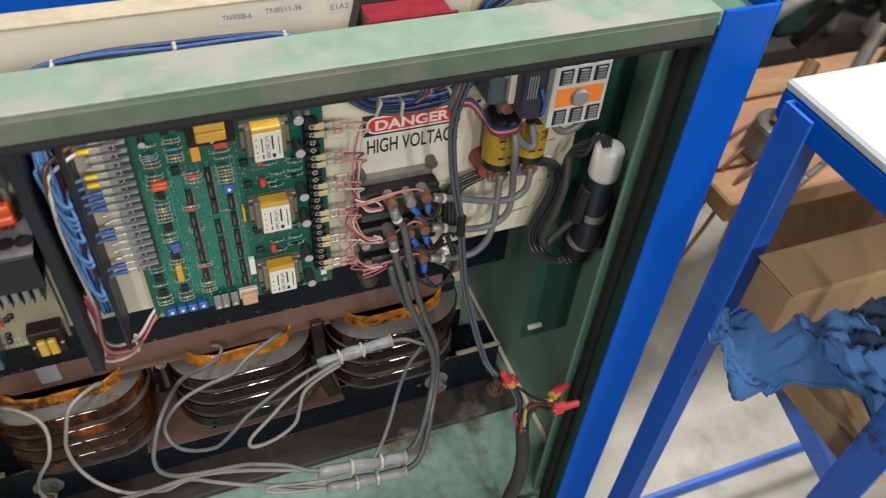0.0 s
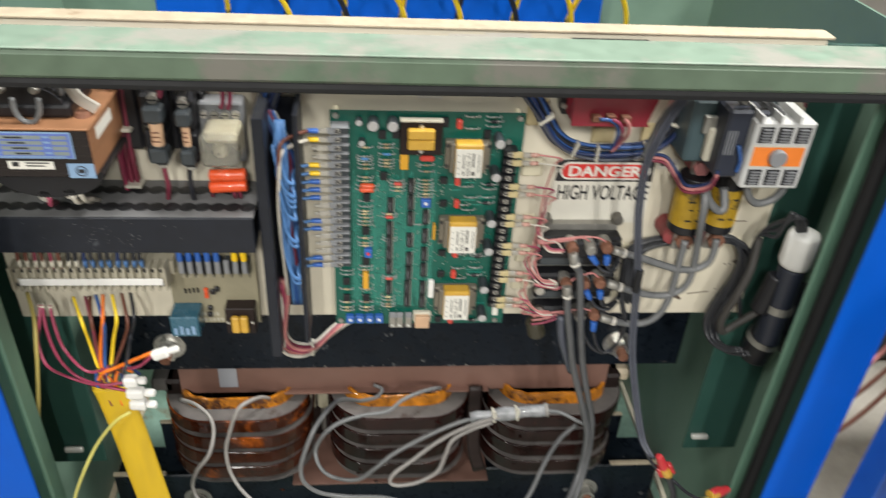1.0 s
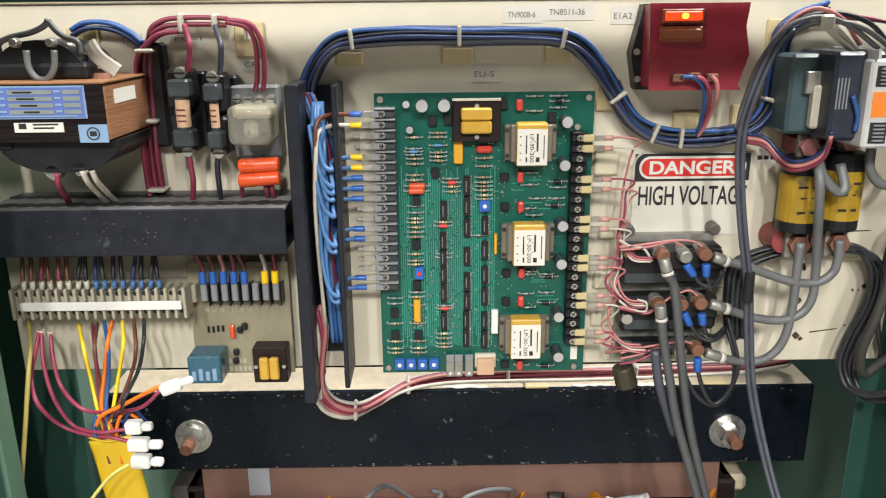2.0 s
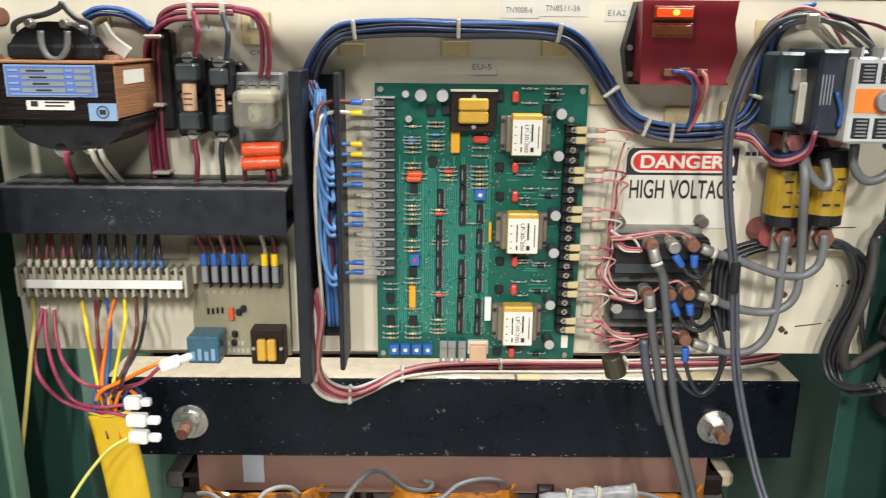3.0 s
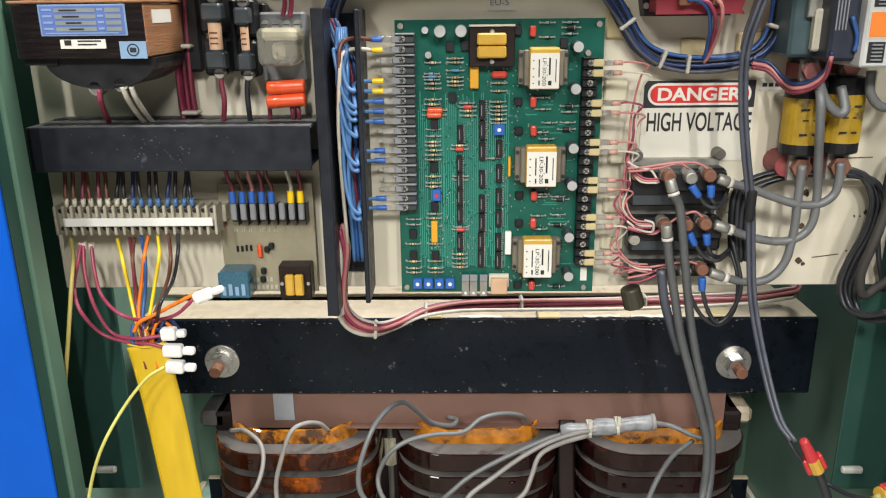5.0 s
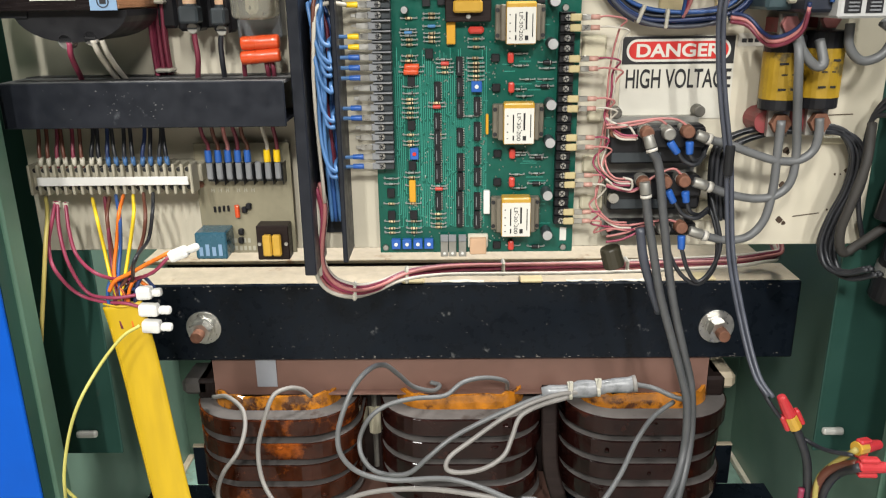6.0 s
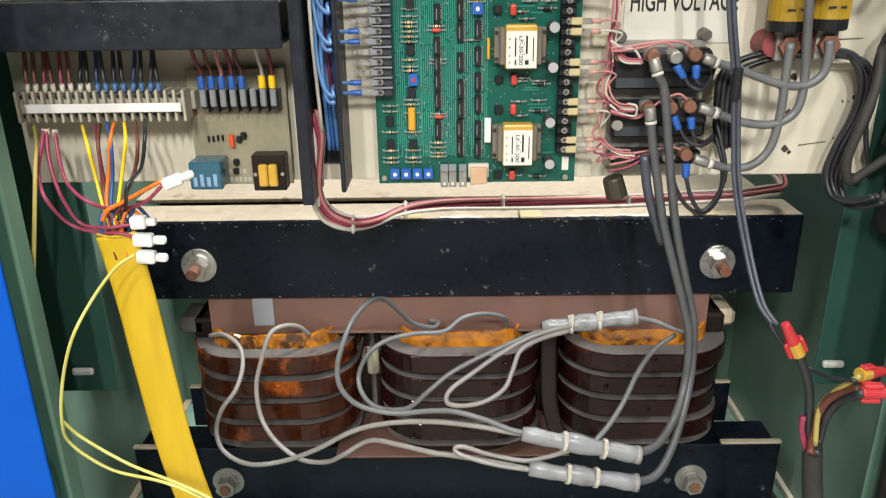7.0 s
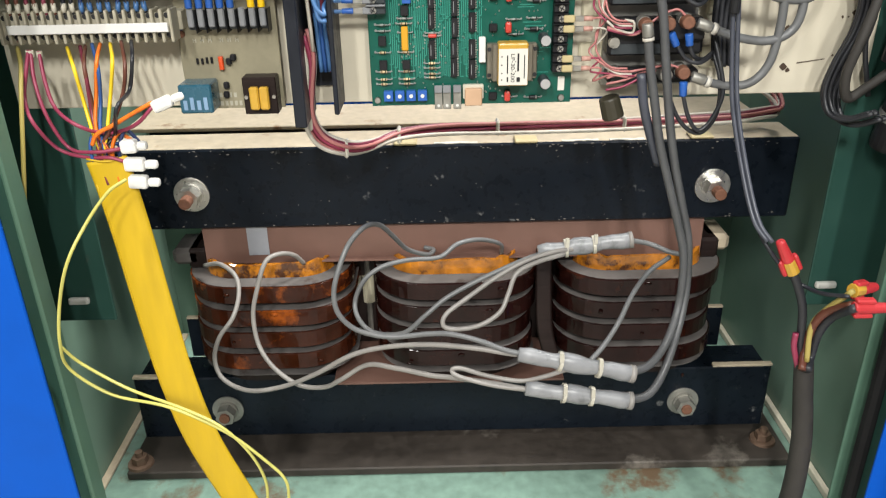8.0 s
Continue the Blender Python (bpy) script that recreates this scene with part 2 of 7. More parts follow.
NUT_RED = mat("red_wire_nut", (0.46, 0.03, 0.035), 0.4, vary=0.08)
INSULATOR_RED = mat("dusty_red_insulator", (0.22, 0.04, 0.042), 0.5, vary=0.2, grain=50, blotch=20, spots=(0.16, 0.05, 0.04), spot_scale=60, spot_amount=0.6)
GRIME = mat("rusty_grime", (0.06, 0.035, 0.02), 0.7, vary=0.4, grain=300, bump=0.3)
TIE = mat("cable_tie_nylon", (0.48, 0.455, 0.38), 0.4, vary=0.1)
LAMP_ON = mat("lit_orange_lens", (1.0, 0.07, 0.012), 0.3, vary=0.05, emit=0.75)
LAMP_HOT = mat("lamp_filament_glow", (1.0, 0.50, 0.05), 0.3, vary=0.02, emit=2.4)
LAMP_OFF = mat("dark_amber_lens", (0.20, 0.06, 0.025), 0.25, vary=0.15, coat=0.5)
CONCRETE = mat("workshop_concrete", (0.33, 0.305, 0.265), 0.5, vary=0.15, grain=40, blotch=2, spots=(0.24, 0.22, 0.20), spot_scale=3.5, spot_amount=0.58, bump=0.1)
HALL_WALL = mat("hall_wall_paint", (0.17, 0.175, 0.18), 0.7, vary=0.06, blotch=1)
CARD = mat("brown_cardboard", (0.36, 0.23, 0.125), 0.75, vary=0.1, grain=80, blotch=6, bump=0.1)
CLOTH = mat("blue_cotton_rag", (0.06, 0.165, 0.40), 0.85, vary=0.2, grain=180, blotch=12, bump=0.3)
CLOTH_NAVY = mat("navy_cotton_rag", (0.012, 0.03, 0.075), 0.9, vary=0.25, grain=180, blotch=12, bump=0.3)
WOOD = mat("rough_timber", (0.30, 0.16, 0.08), 0.7, vary=0.3, grain=18, blotch=4, stretch=(2, 8, 8), bump=0.3)
WOOD_PALE = mat("pale_plank", (0.42, 0.27, 0.14), 0.65, vary=0.2, grain=18, blotch=4, stretch=(8, 1.5, 8), bump=0.2)
# Dusty duct plastic, also lightened to stand for light from above.
DUCT_TOP = mat("dusty_duct_plastic", (0.13, 0.13, 0.132), 0.6, vary=0.2, grain=90, blotch=9)
WHITE_TOP = mat("white_worktop", (0.50, 0.51, 0.53), 0.4, vary=0.07, grain=20, blotch=3)
OILY = mat("oily_dark_iron", (0.055, 0.05, 0.045), 0.4, 0.3, vary=0.4, grain=30, blotch=6, spots=(0.09, 0.05, 0.03), spot_scale=9, spot_amount=0.55, bump=0.2)
MATS_JUNK = mat("oily_machine_metal", (0.16, 0.15, 0.13), 0.45, 0.5, vary=0.35, grain=30, blotch=6, spots=(0.10, 0.05, 0.03), spot_scale=9, spot_amount=0.55, bump=0.2)

# ---------------------------------------------------------------- mesh helpers


def box(x0, x1, y0, y1, z0, z1, bev=0.0, seg=1, bm=None):
    own = bm is None
    bm = bm or bmesh.new()
    b2 = bmesh.new()
    bmesh.ops.create_cube(b2, size=1)
    for v in b2.verts:
        v.co = ((x0 + x1) / 2 + v.co.x * abs(x1 - x0), (y0 + y1) / 2 + v.co.y * abs(y1 - y0), (z0 + z1) / 2 + v.co.z * abs(z1 - z0))
    if bev:
        bmesh.ops.bevel(b2, geom=list(b2.edges), offset=bev, segments=seg, affect="EDGES", profile=0.5)
    return merge(bm, b2)


def merge(bm, b2, m=None):
    if m is not None:
        b2.transform(m)
    me = bpy.data.meshes.new("tmp")
    b2.to_mesh(me)
    b2.free()
    bm.from_mesh(me)
    bpy.data.meshes.remove(me)
    return bm


def cyl(p0, p1, r0, r1=None, n=14, bev=0.0, bm=None):
    bm = bm or bmesh.new()
    r1 = r0 if r1 is None else r1
    p0, p1 = Vector(p0), Vector(p1)
    d = p1 - p0
    b2 = bmesh.new()
    bmesh.ops.create_cone(b2, cap_ends=True, segments=n, radius1=r0, radius2=r1, depth=d.length)
    if bev:
        rim = [e for e in b2.edges if abs(e.verts[0].co.z - e.verts[1].co.z) < 1e-6]
        bmesh.ops.bevel(b2, geom=rim, offset=bev, segments=2, affect="EDGES", profile=0.5)
    m = Matrix.Translation((p0 + p1) / 2) @ d.to_track_quat("Z", "Y").to_matrix().to_4x4()
    return merge(bm, b2, m)


def curve_points(pts, step=6):
    """A smooth line through the points (Catmull-Rom)."""
    p = [Vector(q) for q in pts]
    if len(p) == 2:
        return [p[0].lerp(p[1], i / step) for i in range(step + 1)]
    p = [p[0] * 2 - p[1]] + p + [p[-1] * 2 - p[-2]]
    out = []
    for i in range(1, len(p) - 2):
        a, b, c, d = p[i - 1:i + 3]
        for k in range(step):
            s = k / step
            out.append(0.5 * ((2 * b) + (c - a) * s + (2 * a - 5 * b + 4 * c - d) * s * s + (3 * b - a - 3 * c + d) * s ** 3))
    out.append(p[-2])
    return out


def tube(pts, r, n=8, step=6, bm=None, flat=1.0, axis=(0, 1, 0), r_end=None):
    """A round (or, with flat below 1, flattened along axis) tube swept along a smooth line."""
    bm = bm or bmesh.new()
    line = curve_points(pts, step)
    rings = []
    side = None
    for i, p in enumerate(line):
        t = (line[min(i + 1, len(line) - 1)] - line[max(i - 1, 0)]).normalized()
        if side is None:
            ref = Vector(axis)
            if abs(t.dot(ref)) > 0.95:
                ref = Vector((1, 0, 0))
            side = (ref - t * ref.dot(t)).normalized()
        else:
            side = (side - t * side.dot(t)).normalized()
        up = t.cross(side)
        rr = r if r_end is None else r + (r_end - r) * i / (len(line) - 1)
        rings.append([bm.verts.new(p + side * (math.cos(a) * rr * flat) + up * (math.sin(a) * rr)) for a in (2 * math.pi * k / n for k in range(n))])
    for a, b in zip(rings, rings[1:]):
        for k in range(n):
            bm.faces.new((a[k], a[(k + 1) % n], b[(k + 1) % n], b[k]))
    bm.faces.new(rings[0][::-1])
    bm.faces.new(rings[-1])
    return bm


def prism(outline, y0, y1, bm=None, hole=None):
    """A plate in the x-z plane from an outline, between two depths; with hole, a ring between two outlines of equal count."""
    bm = bm or bmesh.new()
    n = len(outline)
    f = [bm.verts.new((x, y0, z)) for x, z in outline]
    b = [bm.verts.new((x, y1, z)) for x, z in outline]
    if hole is None:
        bm.faces.new(f)
        bm.faces.new(b[::-1])
        for i in range(n):
            bm.faces.new((f[i], b[i], b[(i + 1) % n], f[(i + 1) % n]))
    else:
        hf = [bm.verts.new((x, y0, z)) for x, z in hole]
        hb = [bm.verts.new((x, y1, z)) for x, z in hole]
        for i in range(n):
            j = (i + 1) % n
            bm.faces.new((f[i], f[j], hf[j], hf[i]))
            bm.faces.new((b[i], hb[i], hb[j], b[j]))
            bm.faces.new((f[i], b[i], b[j], f[j]))
            bm.faces.new((hf[i], hf[j], hb[j], hb[i]))
    bmesh.ops.recalc_face_normals(bm, faces=bm.faces)
    return bm


def round_rect(cx, cz, w, h, r, n=5):
    pts = []
    for sx, sz, a0 in ((1, 1, 0), (-1, 1, 90), (-1, -1, 180), (1, -1, 270)):
        for k in range(n + 1):
            a = radians(a0 + 90 * k / n)
            pts.append((cx + sx * (w / 2 - r) + r * math.cos(a), cz + sz * (h / 2 - r) + r * math.sin(a)))
    return pts


def band(cx, cy, w, d, r, z0, z1, thick, n=7, bm=None):
    """A rounded-rectangle ring lying flat (a winding layer), outer size w by d."""
    bm = bm or bmesh.new()
    o = round_rect(cx, cy, w, d, r, n)
    i = round_rect(cx, cy, w - 2 * thick, d - 2 * thick, max(r - thick, 0.004), n)
    b2 = prism(o, z0, z1, hole=i)
    for v in b2.verts:
        v.co = (v.co.x, v.co.z, v.co.y)
    bmesh.ops.recalc_face_normals(b2, faces=b2.faces)
    return merge(bm, b2)


def mesh_of(bm, name, material, smooth=False):
    me = bpy.data.meshes.new(name)
    bm.to_mesh(me)
    bm.free()
    me.materials.append(material)
    if smooth:
        for p in me.polygons:
            p.use_smooth = True
    return me


def thing(name, at, label, category, group="", kind=""):
    ob = new(name)
    ob.empty_display_size = 0.02
    ob.location = at
    return tagged(ob, label, category, group, kind)


def under(ob, parent):
    ob.parent = parent
    ob.matrix_parent_inverse = Matrix.Translation(-parent.location)
    return ob


def part(name, bm, material, parent, label="", smooth=False):
    """One mesh object under a thing or a part, from a bmesh in world places."""
    ob = new(name, mesh_of(bm, name, material, smooth))
    under(ob, parent)
    return tagged(ob, label)


def piece(name, me, at, parent, turn=None):
    """One more object on a shared mesh, under a thing or part."""
    ob = new(name, me)
    ob.location = at
    if turn:
        ob.rotation_euler = turn
    return under(ob, parent)


def single(name, bm, material, label, category, group="", kind="", smooth=False):
    ob = new(name, mesh_of(bm, name, material, smooth))
    return tagged(ob, label, category, group, kind)


def text_mesh(words, at, height, material, parent, width=None, turn=0.0, align="LEFT", flip=False, name="lettering", bold=0.0, slant=0.0):
    """Raised lettering that faces the front, its lower left at the given place."""
    cu = bpy.data.curves.new("words", "FONT")
    cu.body, cu.size, cu.align_x, cu.extrude, cu.offset, cu.shear = words, 1.0, align, 0.0, bold, slant
    tmp = bpy.data.objects.new("words", cu)
    me = bpy.data.meshes.new_from_object(tmp)
    bpy.data.objects.remove(tmp)
    xs = [v.co.x for v in me.vertices]
    ys = [v.co.y for v in me.vertices]
    x0, x1, y0, y1 = min(xs), max(xs), min(ys), max(ys)
    sz = height / (y1 - y0)
    sx = width / (x1 - x0) if width else sz
    c, s = math.cos(radians(turn)), math.sin(radians(turn))
    for v in me.vertices:
        u, w = (v.co.x - x0) * sx, (v.co.y - y0) * sz
        v.co = (at[0] + u * c - w * s, at[1], at[2] + u * s + w * c)
    me.materials.append(material)
    me.name = name
    ob = new(name, me)
    return under(ob, parent)


def bars(rows, material, parent, y, name="print_line"):
    """Lines of print too small to read, as plain bars (x0, x1, z0, z1)."""
    bm = bmesh.new()
    for x0, x1, z0, z1 in rows:
        box(x0, x1, y - 0.0004, y, z0, z1, bm=bm)
    return part(name, bm, material, parent)


def wire(pts, r, material, label, name="wire", group="", category="wire", n=7, step=6):
    return single(name, tube(pts, r, n=n, step=step), material, label, category, group, smooth=True)


def screw(at, r, parent, material=None, name="screw", depth=0.004):
    """A slotted pan-head screw facing the front."""
    x, y, z = at
    bm = cyl((x, y, z), (x, y - depth, z), r, r * 0.85, 12)
    ob = part(name, bm, material or STEEL, parent, smooth=False)
    part("slot", box(x - r * 0.75, x + r * 0.75, y - depth - 0.0005, y - depth + 0.0002, z - r * 0.13, z + r * 0.13), INK, ob)
    return ob


def hexagon(x, y0, y1, z, r, bm=None, turn=0):
    return prism([(x + r * math.cos(radians(60 * k + turn)), z + r * math.sin(radians(60 * k + turn))) for k in range(6)], y0, y1, bm=bm)


# ---------------------------------------------------------------- workshop hall
tagged(single("floor", box(-7, 7, -8, 7, -0.1, 0.0), CONCRETE, "pale grey worn concrete workshop floor", "floor", kind="structure"))
# Walls and ceiling stay out of view; their grey sets the bounce light.
single("wall_north", box(-7, 7, 7.0, 7.2, 0, 4.8), HALL_WALL, "plain grey workshop wall, unseen, for bounce light", "wall", kind="structure")
single("wall_south", box(-7, 7, -8.2, -8.0, 0, 4.8), HALL_WALL, "plain grey workshop wall, unseen, for bounce light", "wall", kind="structure")
single("wall_west", box(-7.2, -7.0, -8.2, 7.2, 0, 4.8), HALL_WALL, "plain grey workshop wall, unseen, for bounce light", "wall", kind="structure")
single("wall_east", box(7.0, 7.2, -8.2, 7.2, 0, 4.8), HALL_WALL, "plain grey workshop wall, unseen, for bounce light", "wall", kind="structure")
single("ceiling", box(-7.2, 7.2, -8.2, 7.2, 4.8, 4.9), HALL_WALL, "plain grey workshop ceiling, unseen, for bounce light", "ceiling", kind="structure")

# ---------------------------------------------------------------- charger cabinet, open at the front and top
XL, XR, YF, YB, ZF, ZT = -0.55, 0.495, -0.165, 0.47, 0.085, 1.07
cab = thing("charger_cabinet", (-0.03, 0.15, 0), "green and blue steel charger cabinet, front door and roof removed", "cabinet")
part("side_wall", box(XL - 0.004, XL, -0.12, YB, 0.0, ZT - 0.015), GREEN, cab)
part("side_wall", box(XR, XR + 0.004, -0.12, YB, 0.0, ZT - 0.015), GREEN, cab)
part("back_wall", box(XL - 0.004, XR + 0.004, YB, YB + 0.004, 0.0, ZT - 0.02), GREEN, cab)
part("back_panel", box(-0.40, 0.30, YB - 0.03, YB - 0.006, 0.30, ZT - 0.03, 0.002), BLUE, cab, "glossy blue sheet steel panel")
part("bottom_plate", box(XL, XR, YF + 0.03, YB, ZF - 0.006, ZF), FLOOR_MINT, cab, "scuffed mint green floor plate with rust marks")
# folded seams along the foot of the side walls
part("floor_seam", box(XR - 0.009, XR - 0.0005, -0.10, YB - 0.01, ZF + 0.001, ZF + 0.012, 0.001), CREAM, cab)
part("floor_seam", box(XL + 0.0005, XL + 0.012, -0.10, YB - 0.01, ZF + 0.001, ZF + 0.006, 0.001), CREAM_DIRTY, cab)
part("front_sill", box(XL, 0.4235, YF + 0.004, YF + 0.034, 0.0, ZF + 0.012, 0.003), GREEN, cab)


HZ_POST = 1.072


def front_post(side):
    """Blue corner post with a recess behind it, coloured for its shade, and a green inner lip; the right one carries a
    rubber seal.
    """
    s = 1 if side > 0 else -1
    zt = HZ_POST if s > 0 else ZT - 0.003
    yf = -0.183 if s > 0 else YF
    xi = 0.424 if s > 0 else -0.456
    xo = xi + s * (0.058 if s > 0 else 0.14)
    xr = xi + s * (0.016 if s > 0 else 0.0)
    post = part("corner_post", box(min(xi, xo), max(xi, xo), yf, yf + 0.004, 0.02, zt, 0.001), BLUE, cab, "glossy blue corner post")
    part("outer_flange", box(min(xo, xo + s * 0.004), max(xo, xo + s * 0.004), yf, yf + 0.06, 0.02, zt, 0.001), BLUE, post)
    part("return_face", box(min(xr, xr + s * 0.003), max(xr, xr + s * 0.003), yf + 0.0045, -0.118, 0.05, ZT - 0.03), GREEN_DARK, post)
    if s > 0:
        part("inner_lip", box(0.424, 0.4395, -0.120, -0.1145, 0.06, ZT - 0.03, 0.0015), LIP_GREEN, post)
        part("top_gusset", box(xi + 0.002, xo - 0.0005, yf + 0.0045, -0.119, 1.052, 1.055), LIP_GREEN, post)
        part("door_seal", tube([(0.4375, -0.136, 0.07), (0.4365, -0.137, 0.3), (0.4385, -0.134, 0.62), (0.436, -0.138, 0.85), (0.4375, -0.135, ZT - 0.04)], 0.0085, 9), RUBBER, post, "cracked black rubber door seal")
    else:
        part("inner_lip", box(xi - 0.012, xi + 0.004, -0.142, -0.115, 0.06, ZT - 0.03, 0.002), LIP_GREEN, post)
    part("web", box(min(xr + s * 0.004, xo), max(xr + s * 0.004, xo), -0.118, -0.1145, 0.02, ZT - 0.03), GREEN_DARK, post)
    return post


front_post(1)
front_post(-1)
HY, HZ = -0.181, 1.069
# The front's shade is in its colour; the top keeps the mint enamel.
head = part("header", box(-0.51, 0.4235, HY, -0.128, HZ - 0.023, HZ, 0.003), OLIVE_WORN_SHADED, cab, "header rail with worn olive front, darkened for shade")
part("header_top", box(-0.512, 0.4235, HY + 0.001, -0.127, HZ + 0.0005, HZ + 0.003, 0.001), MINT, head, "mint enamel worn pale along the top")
part("header_seal", tube([(-0.455, HY + 0.008, HZ - 0.027), (-0.1, HY + 0.007, HZ - 0.0275), (0.2, HY + 0.0075, HZ - 0.027), (0.4235, HY + 0.008, HZ - 0.0275)], 0.0058, 10, bm=box(-0.455, 0.4235, HY + 0.004, HY + 0.022, HZ - 0.032, HZ - 0.0235)), RUBBER, head, "black rubber door seal")
part("header_lip", box(-0.455, 0.437, -0.150, -0.132, HZ - 0.034, HZ - 0.024), GREEN_DARK, head)

# dark uprights that carry the panel, each with a slotted clip coloured as brightly lit
for x0, x1, xs in ((0.411, XR, 0.430), (XL, -0.449, -0.488)):
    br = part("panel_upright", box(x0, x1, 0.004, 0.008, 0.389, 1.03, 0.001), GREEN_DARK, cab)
    part("clip", box(xs - 0.013, xs + 0.013, -0.004, 0.004, 0.415, 0.424, 0.003, 2), CLIP_ZINC, br, "metal clip, coloured as brightly lit")

# ---------------------------------------------------------------- cream mounting panel
panel = thing("mounting_panel", (-0.04, 0.0, 0.66), "cream enamelled steel mounting panel, dirty at the edges", "panel")
part("sheet", box(-0.50, 0.425, 0.0, 0.003, 0.66, 1.036, 0.0008), CREAM, panel)
part("top_flange", box(-0.50, 0.43, -0.004, 0.022, 1.0365, 1.040, 0.001), CREAM_DIRTY, panel)
part("hole_plug", cyl((-0.48, 0, 1.011), (-0.479, -0.003, 1.011), 0.0095, 0.008, 16, 0.001), RUST, panel)
rs = random.Random(41)
for k, nm in enumerate([(0.3300, 0.7670), (0.3300, 0.7290), (0.3320, 0.6890), (0.3860, 0.7400), (0.3980, 0.7440), (0.3830, 0.7000), (0.3990, 0.6650), (0.3920, 0.7400), (0.3370, 0.6850), (0.3320, 0.7650)]):
    s_ = (0.0042, 0.0038, 0.0045, 0.0015, 0.0030, 0.0013, 0.0036, 0.0010, 0.0026, 0.0030)[k]
    blot = [(nm[0] + s_ * rs.uniform(0.5, 1.1) * math.cos(j * 0.785), nm[1] + s_ * rs.uniform(0.5, 1.2) * math.sin(j * 0.785)) for j in range(8)]
    part("stain", prism(blot, -0.0007, -0.0001), GRIME, panel)
for k, (p, q) in enumerate(([(0.3460, 0.6920), (0.3750, 0.6960)], [(0.3700, 0.8040), (0.3960, 0.8050)])):
    part("stain", prism([(p[0], p[1]), (q[0], q[1]), (q[0], q[1] + 0.0008), (p[0], p[1] + 0.0012)], -0.0007, -0.0001), GRIME, panel)

# ---------------------------------------------------------------- power transformer at the bottom
pt = thing("power_transformer", (-0.025, 0.2, ZF), "large three-phase transformer with varnished brown windings and black clamps", "transformer")
UY = 0.115
up = part("upper_clamp", box(-0.472, 0.422, UY, UY + 0.006, 0.462, 0.572, 0.002), BLACK_STEEL, pt, "black painted steel channel, chipped")
part("top_flange", box(-0.472, 0.422, UY + 0.006, 0.186, 0.566, 0.572, 0.001), CREAM_DIRTY, up, "dust-covered flange")
part("lower_flange", box(-0.472, 0.422, UY + 0.006, 0.186, 0.462, 0.468, 0.001), BLACK_STEEL, up)
part("core", box(-0.36, 0.31, 0.196, 0.27, 0.14, 0.5705, 0.002), BROWN_LAM, pt)
rear = part("rear_clamp", box(-0.472, 0.40, 0.196, 0.305, 0.572, 0.578, 0.001), CREAM_DIRTY, pt, "dust-covered rear flange")
part("rear_web", box(-0.472, 0.40, 0.28, 0.30, 0.46, 0.5715, 0.001), BLACK_STEEL, rear)
low = part("lower_clamp", box(-0.500, 0.442, UY, UY + 0.006, 0.115, 0.222, 0.002), BLACK_STEEL, pt, "black painted steel channel with pale worn top edge")
part("worn_edge", box(0.355, 0.4425, UY - 0.0004, UY + 0.008, 0.2222, 0.2262, 0.0005), CREAM_DIRTY, low)
part("worn_edge", box(-0.5005, -0.415, UY - 0.0004, UY + 0.008, 0.2222, 0.2262, 0.0005), CREAM_DIRTY, low)
part("lower_shelf", box(-0.500, 0.442, UY + 0.0065, 0.19, 0.205, 0.211), BLACK_STEEL, low)
rail = part("base_rail", box(-0.512, 0.468, 0.055, 0.20, ZF, ZF + 0.014, 0.002), DUST_STEEL, pt, "dusty steel base rail")
for x, z in ((-0.367, 0.512), (0.316, 0.509), (-0.367, 0.166), (0.316, 0.164)):
    lo = z < 0.3
    wm, nm, bm_ = (GREY_METAL if lo else STEEL), (GREY_METAL if lo else STEEL), RUST
    bolt = part("clamp_bolt", cyl((x, UY + 0.02, z), (x, UY - (0.026 if lo else 0.036), z), 0.008, 0.0078, 14, 0.001), bm_, pt, smooth=False)
    part("washer", cyl((x, UY, z), (x, UY - 0.003, z), 0.0235, 0.0235, 28, 0.0006), wm, bolt)
    part("spring_washer", cyl((x, UY - 0.003, z), (x, UY - 0.007, z), 0.0155, 0.0155, 22), wm, bolt)
    part("nut", hexagon(x, UY - 0.022, UY - 0.007, z, 0.0145, turn=12), nm, bolt)
for x, y in ((-0.497, 0.075), (0.440, 0.098)):
    fb = part("foot_bolt", cyl((x, y, ZF + 0.014), (x, y, ZF + 0.037), 0.006, 0.0055, 12), OLD_BOLT, pt)
    part("washer", cyl((x, y, ZF + 0.014), (x, y, ZF + 0.018), 0.019, 0.018, 22), OLD_BOLT, fb)
    part("nut", cyl((x, y, ZF + 0.018), (x, y, ZF + 0.029), 0.012, 0.0115, 6), OLD_BOLT, fb)
part("insulation_sheet", box(-0.365, 0.315, 0.124, 0.127, 0.405, 0.475), BROWN_SHEET, pt)
part("sheet_tongue", box(-0.205, 0.12, 0.112, 0.124, 0.4105, 0.4125), BROWN_SHEET, pt)
part("tape_patch", box(-0.305, -0.277, 0.1225, 0.1235, 0.418, 0.461), GREY_TAPE, pt, "pale grey patch")

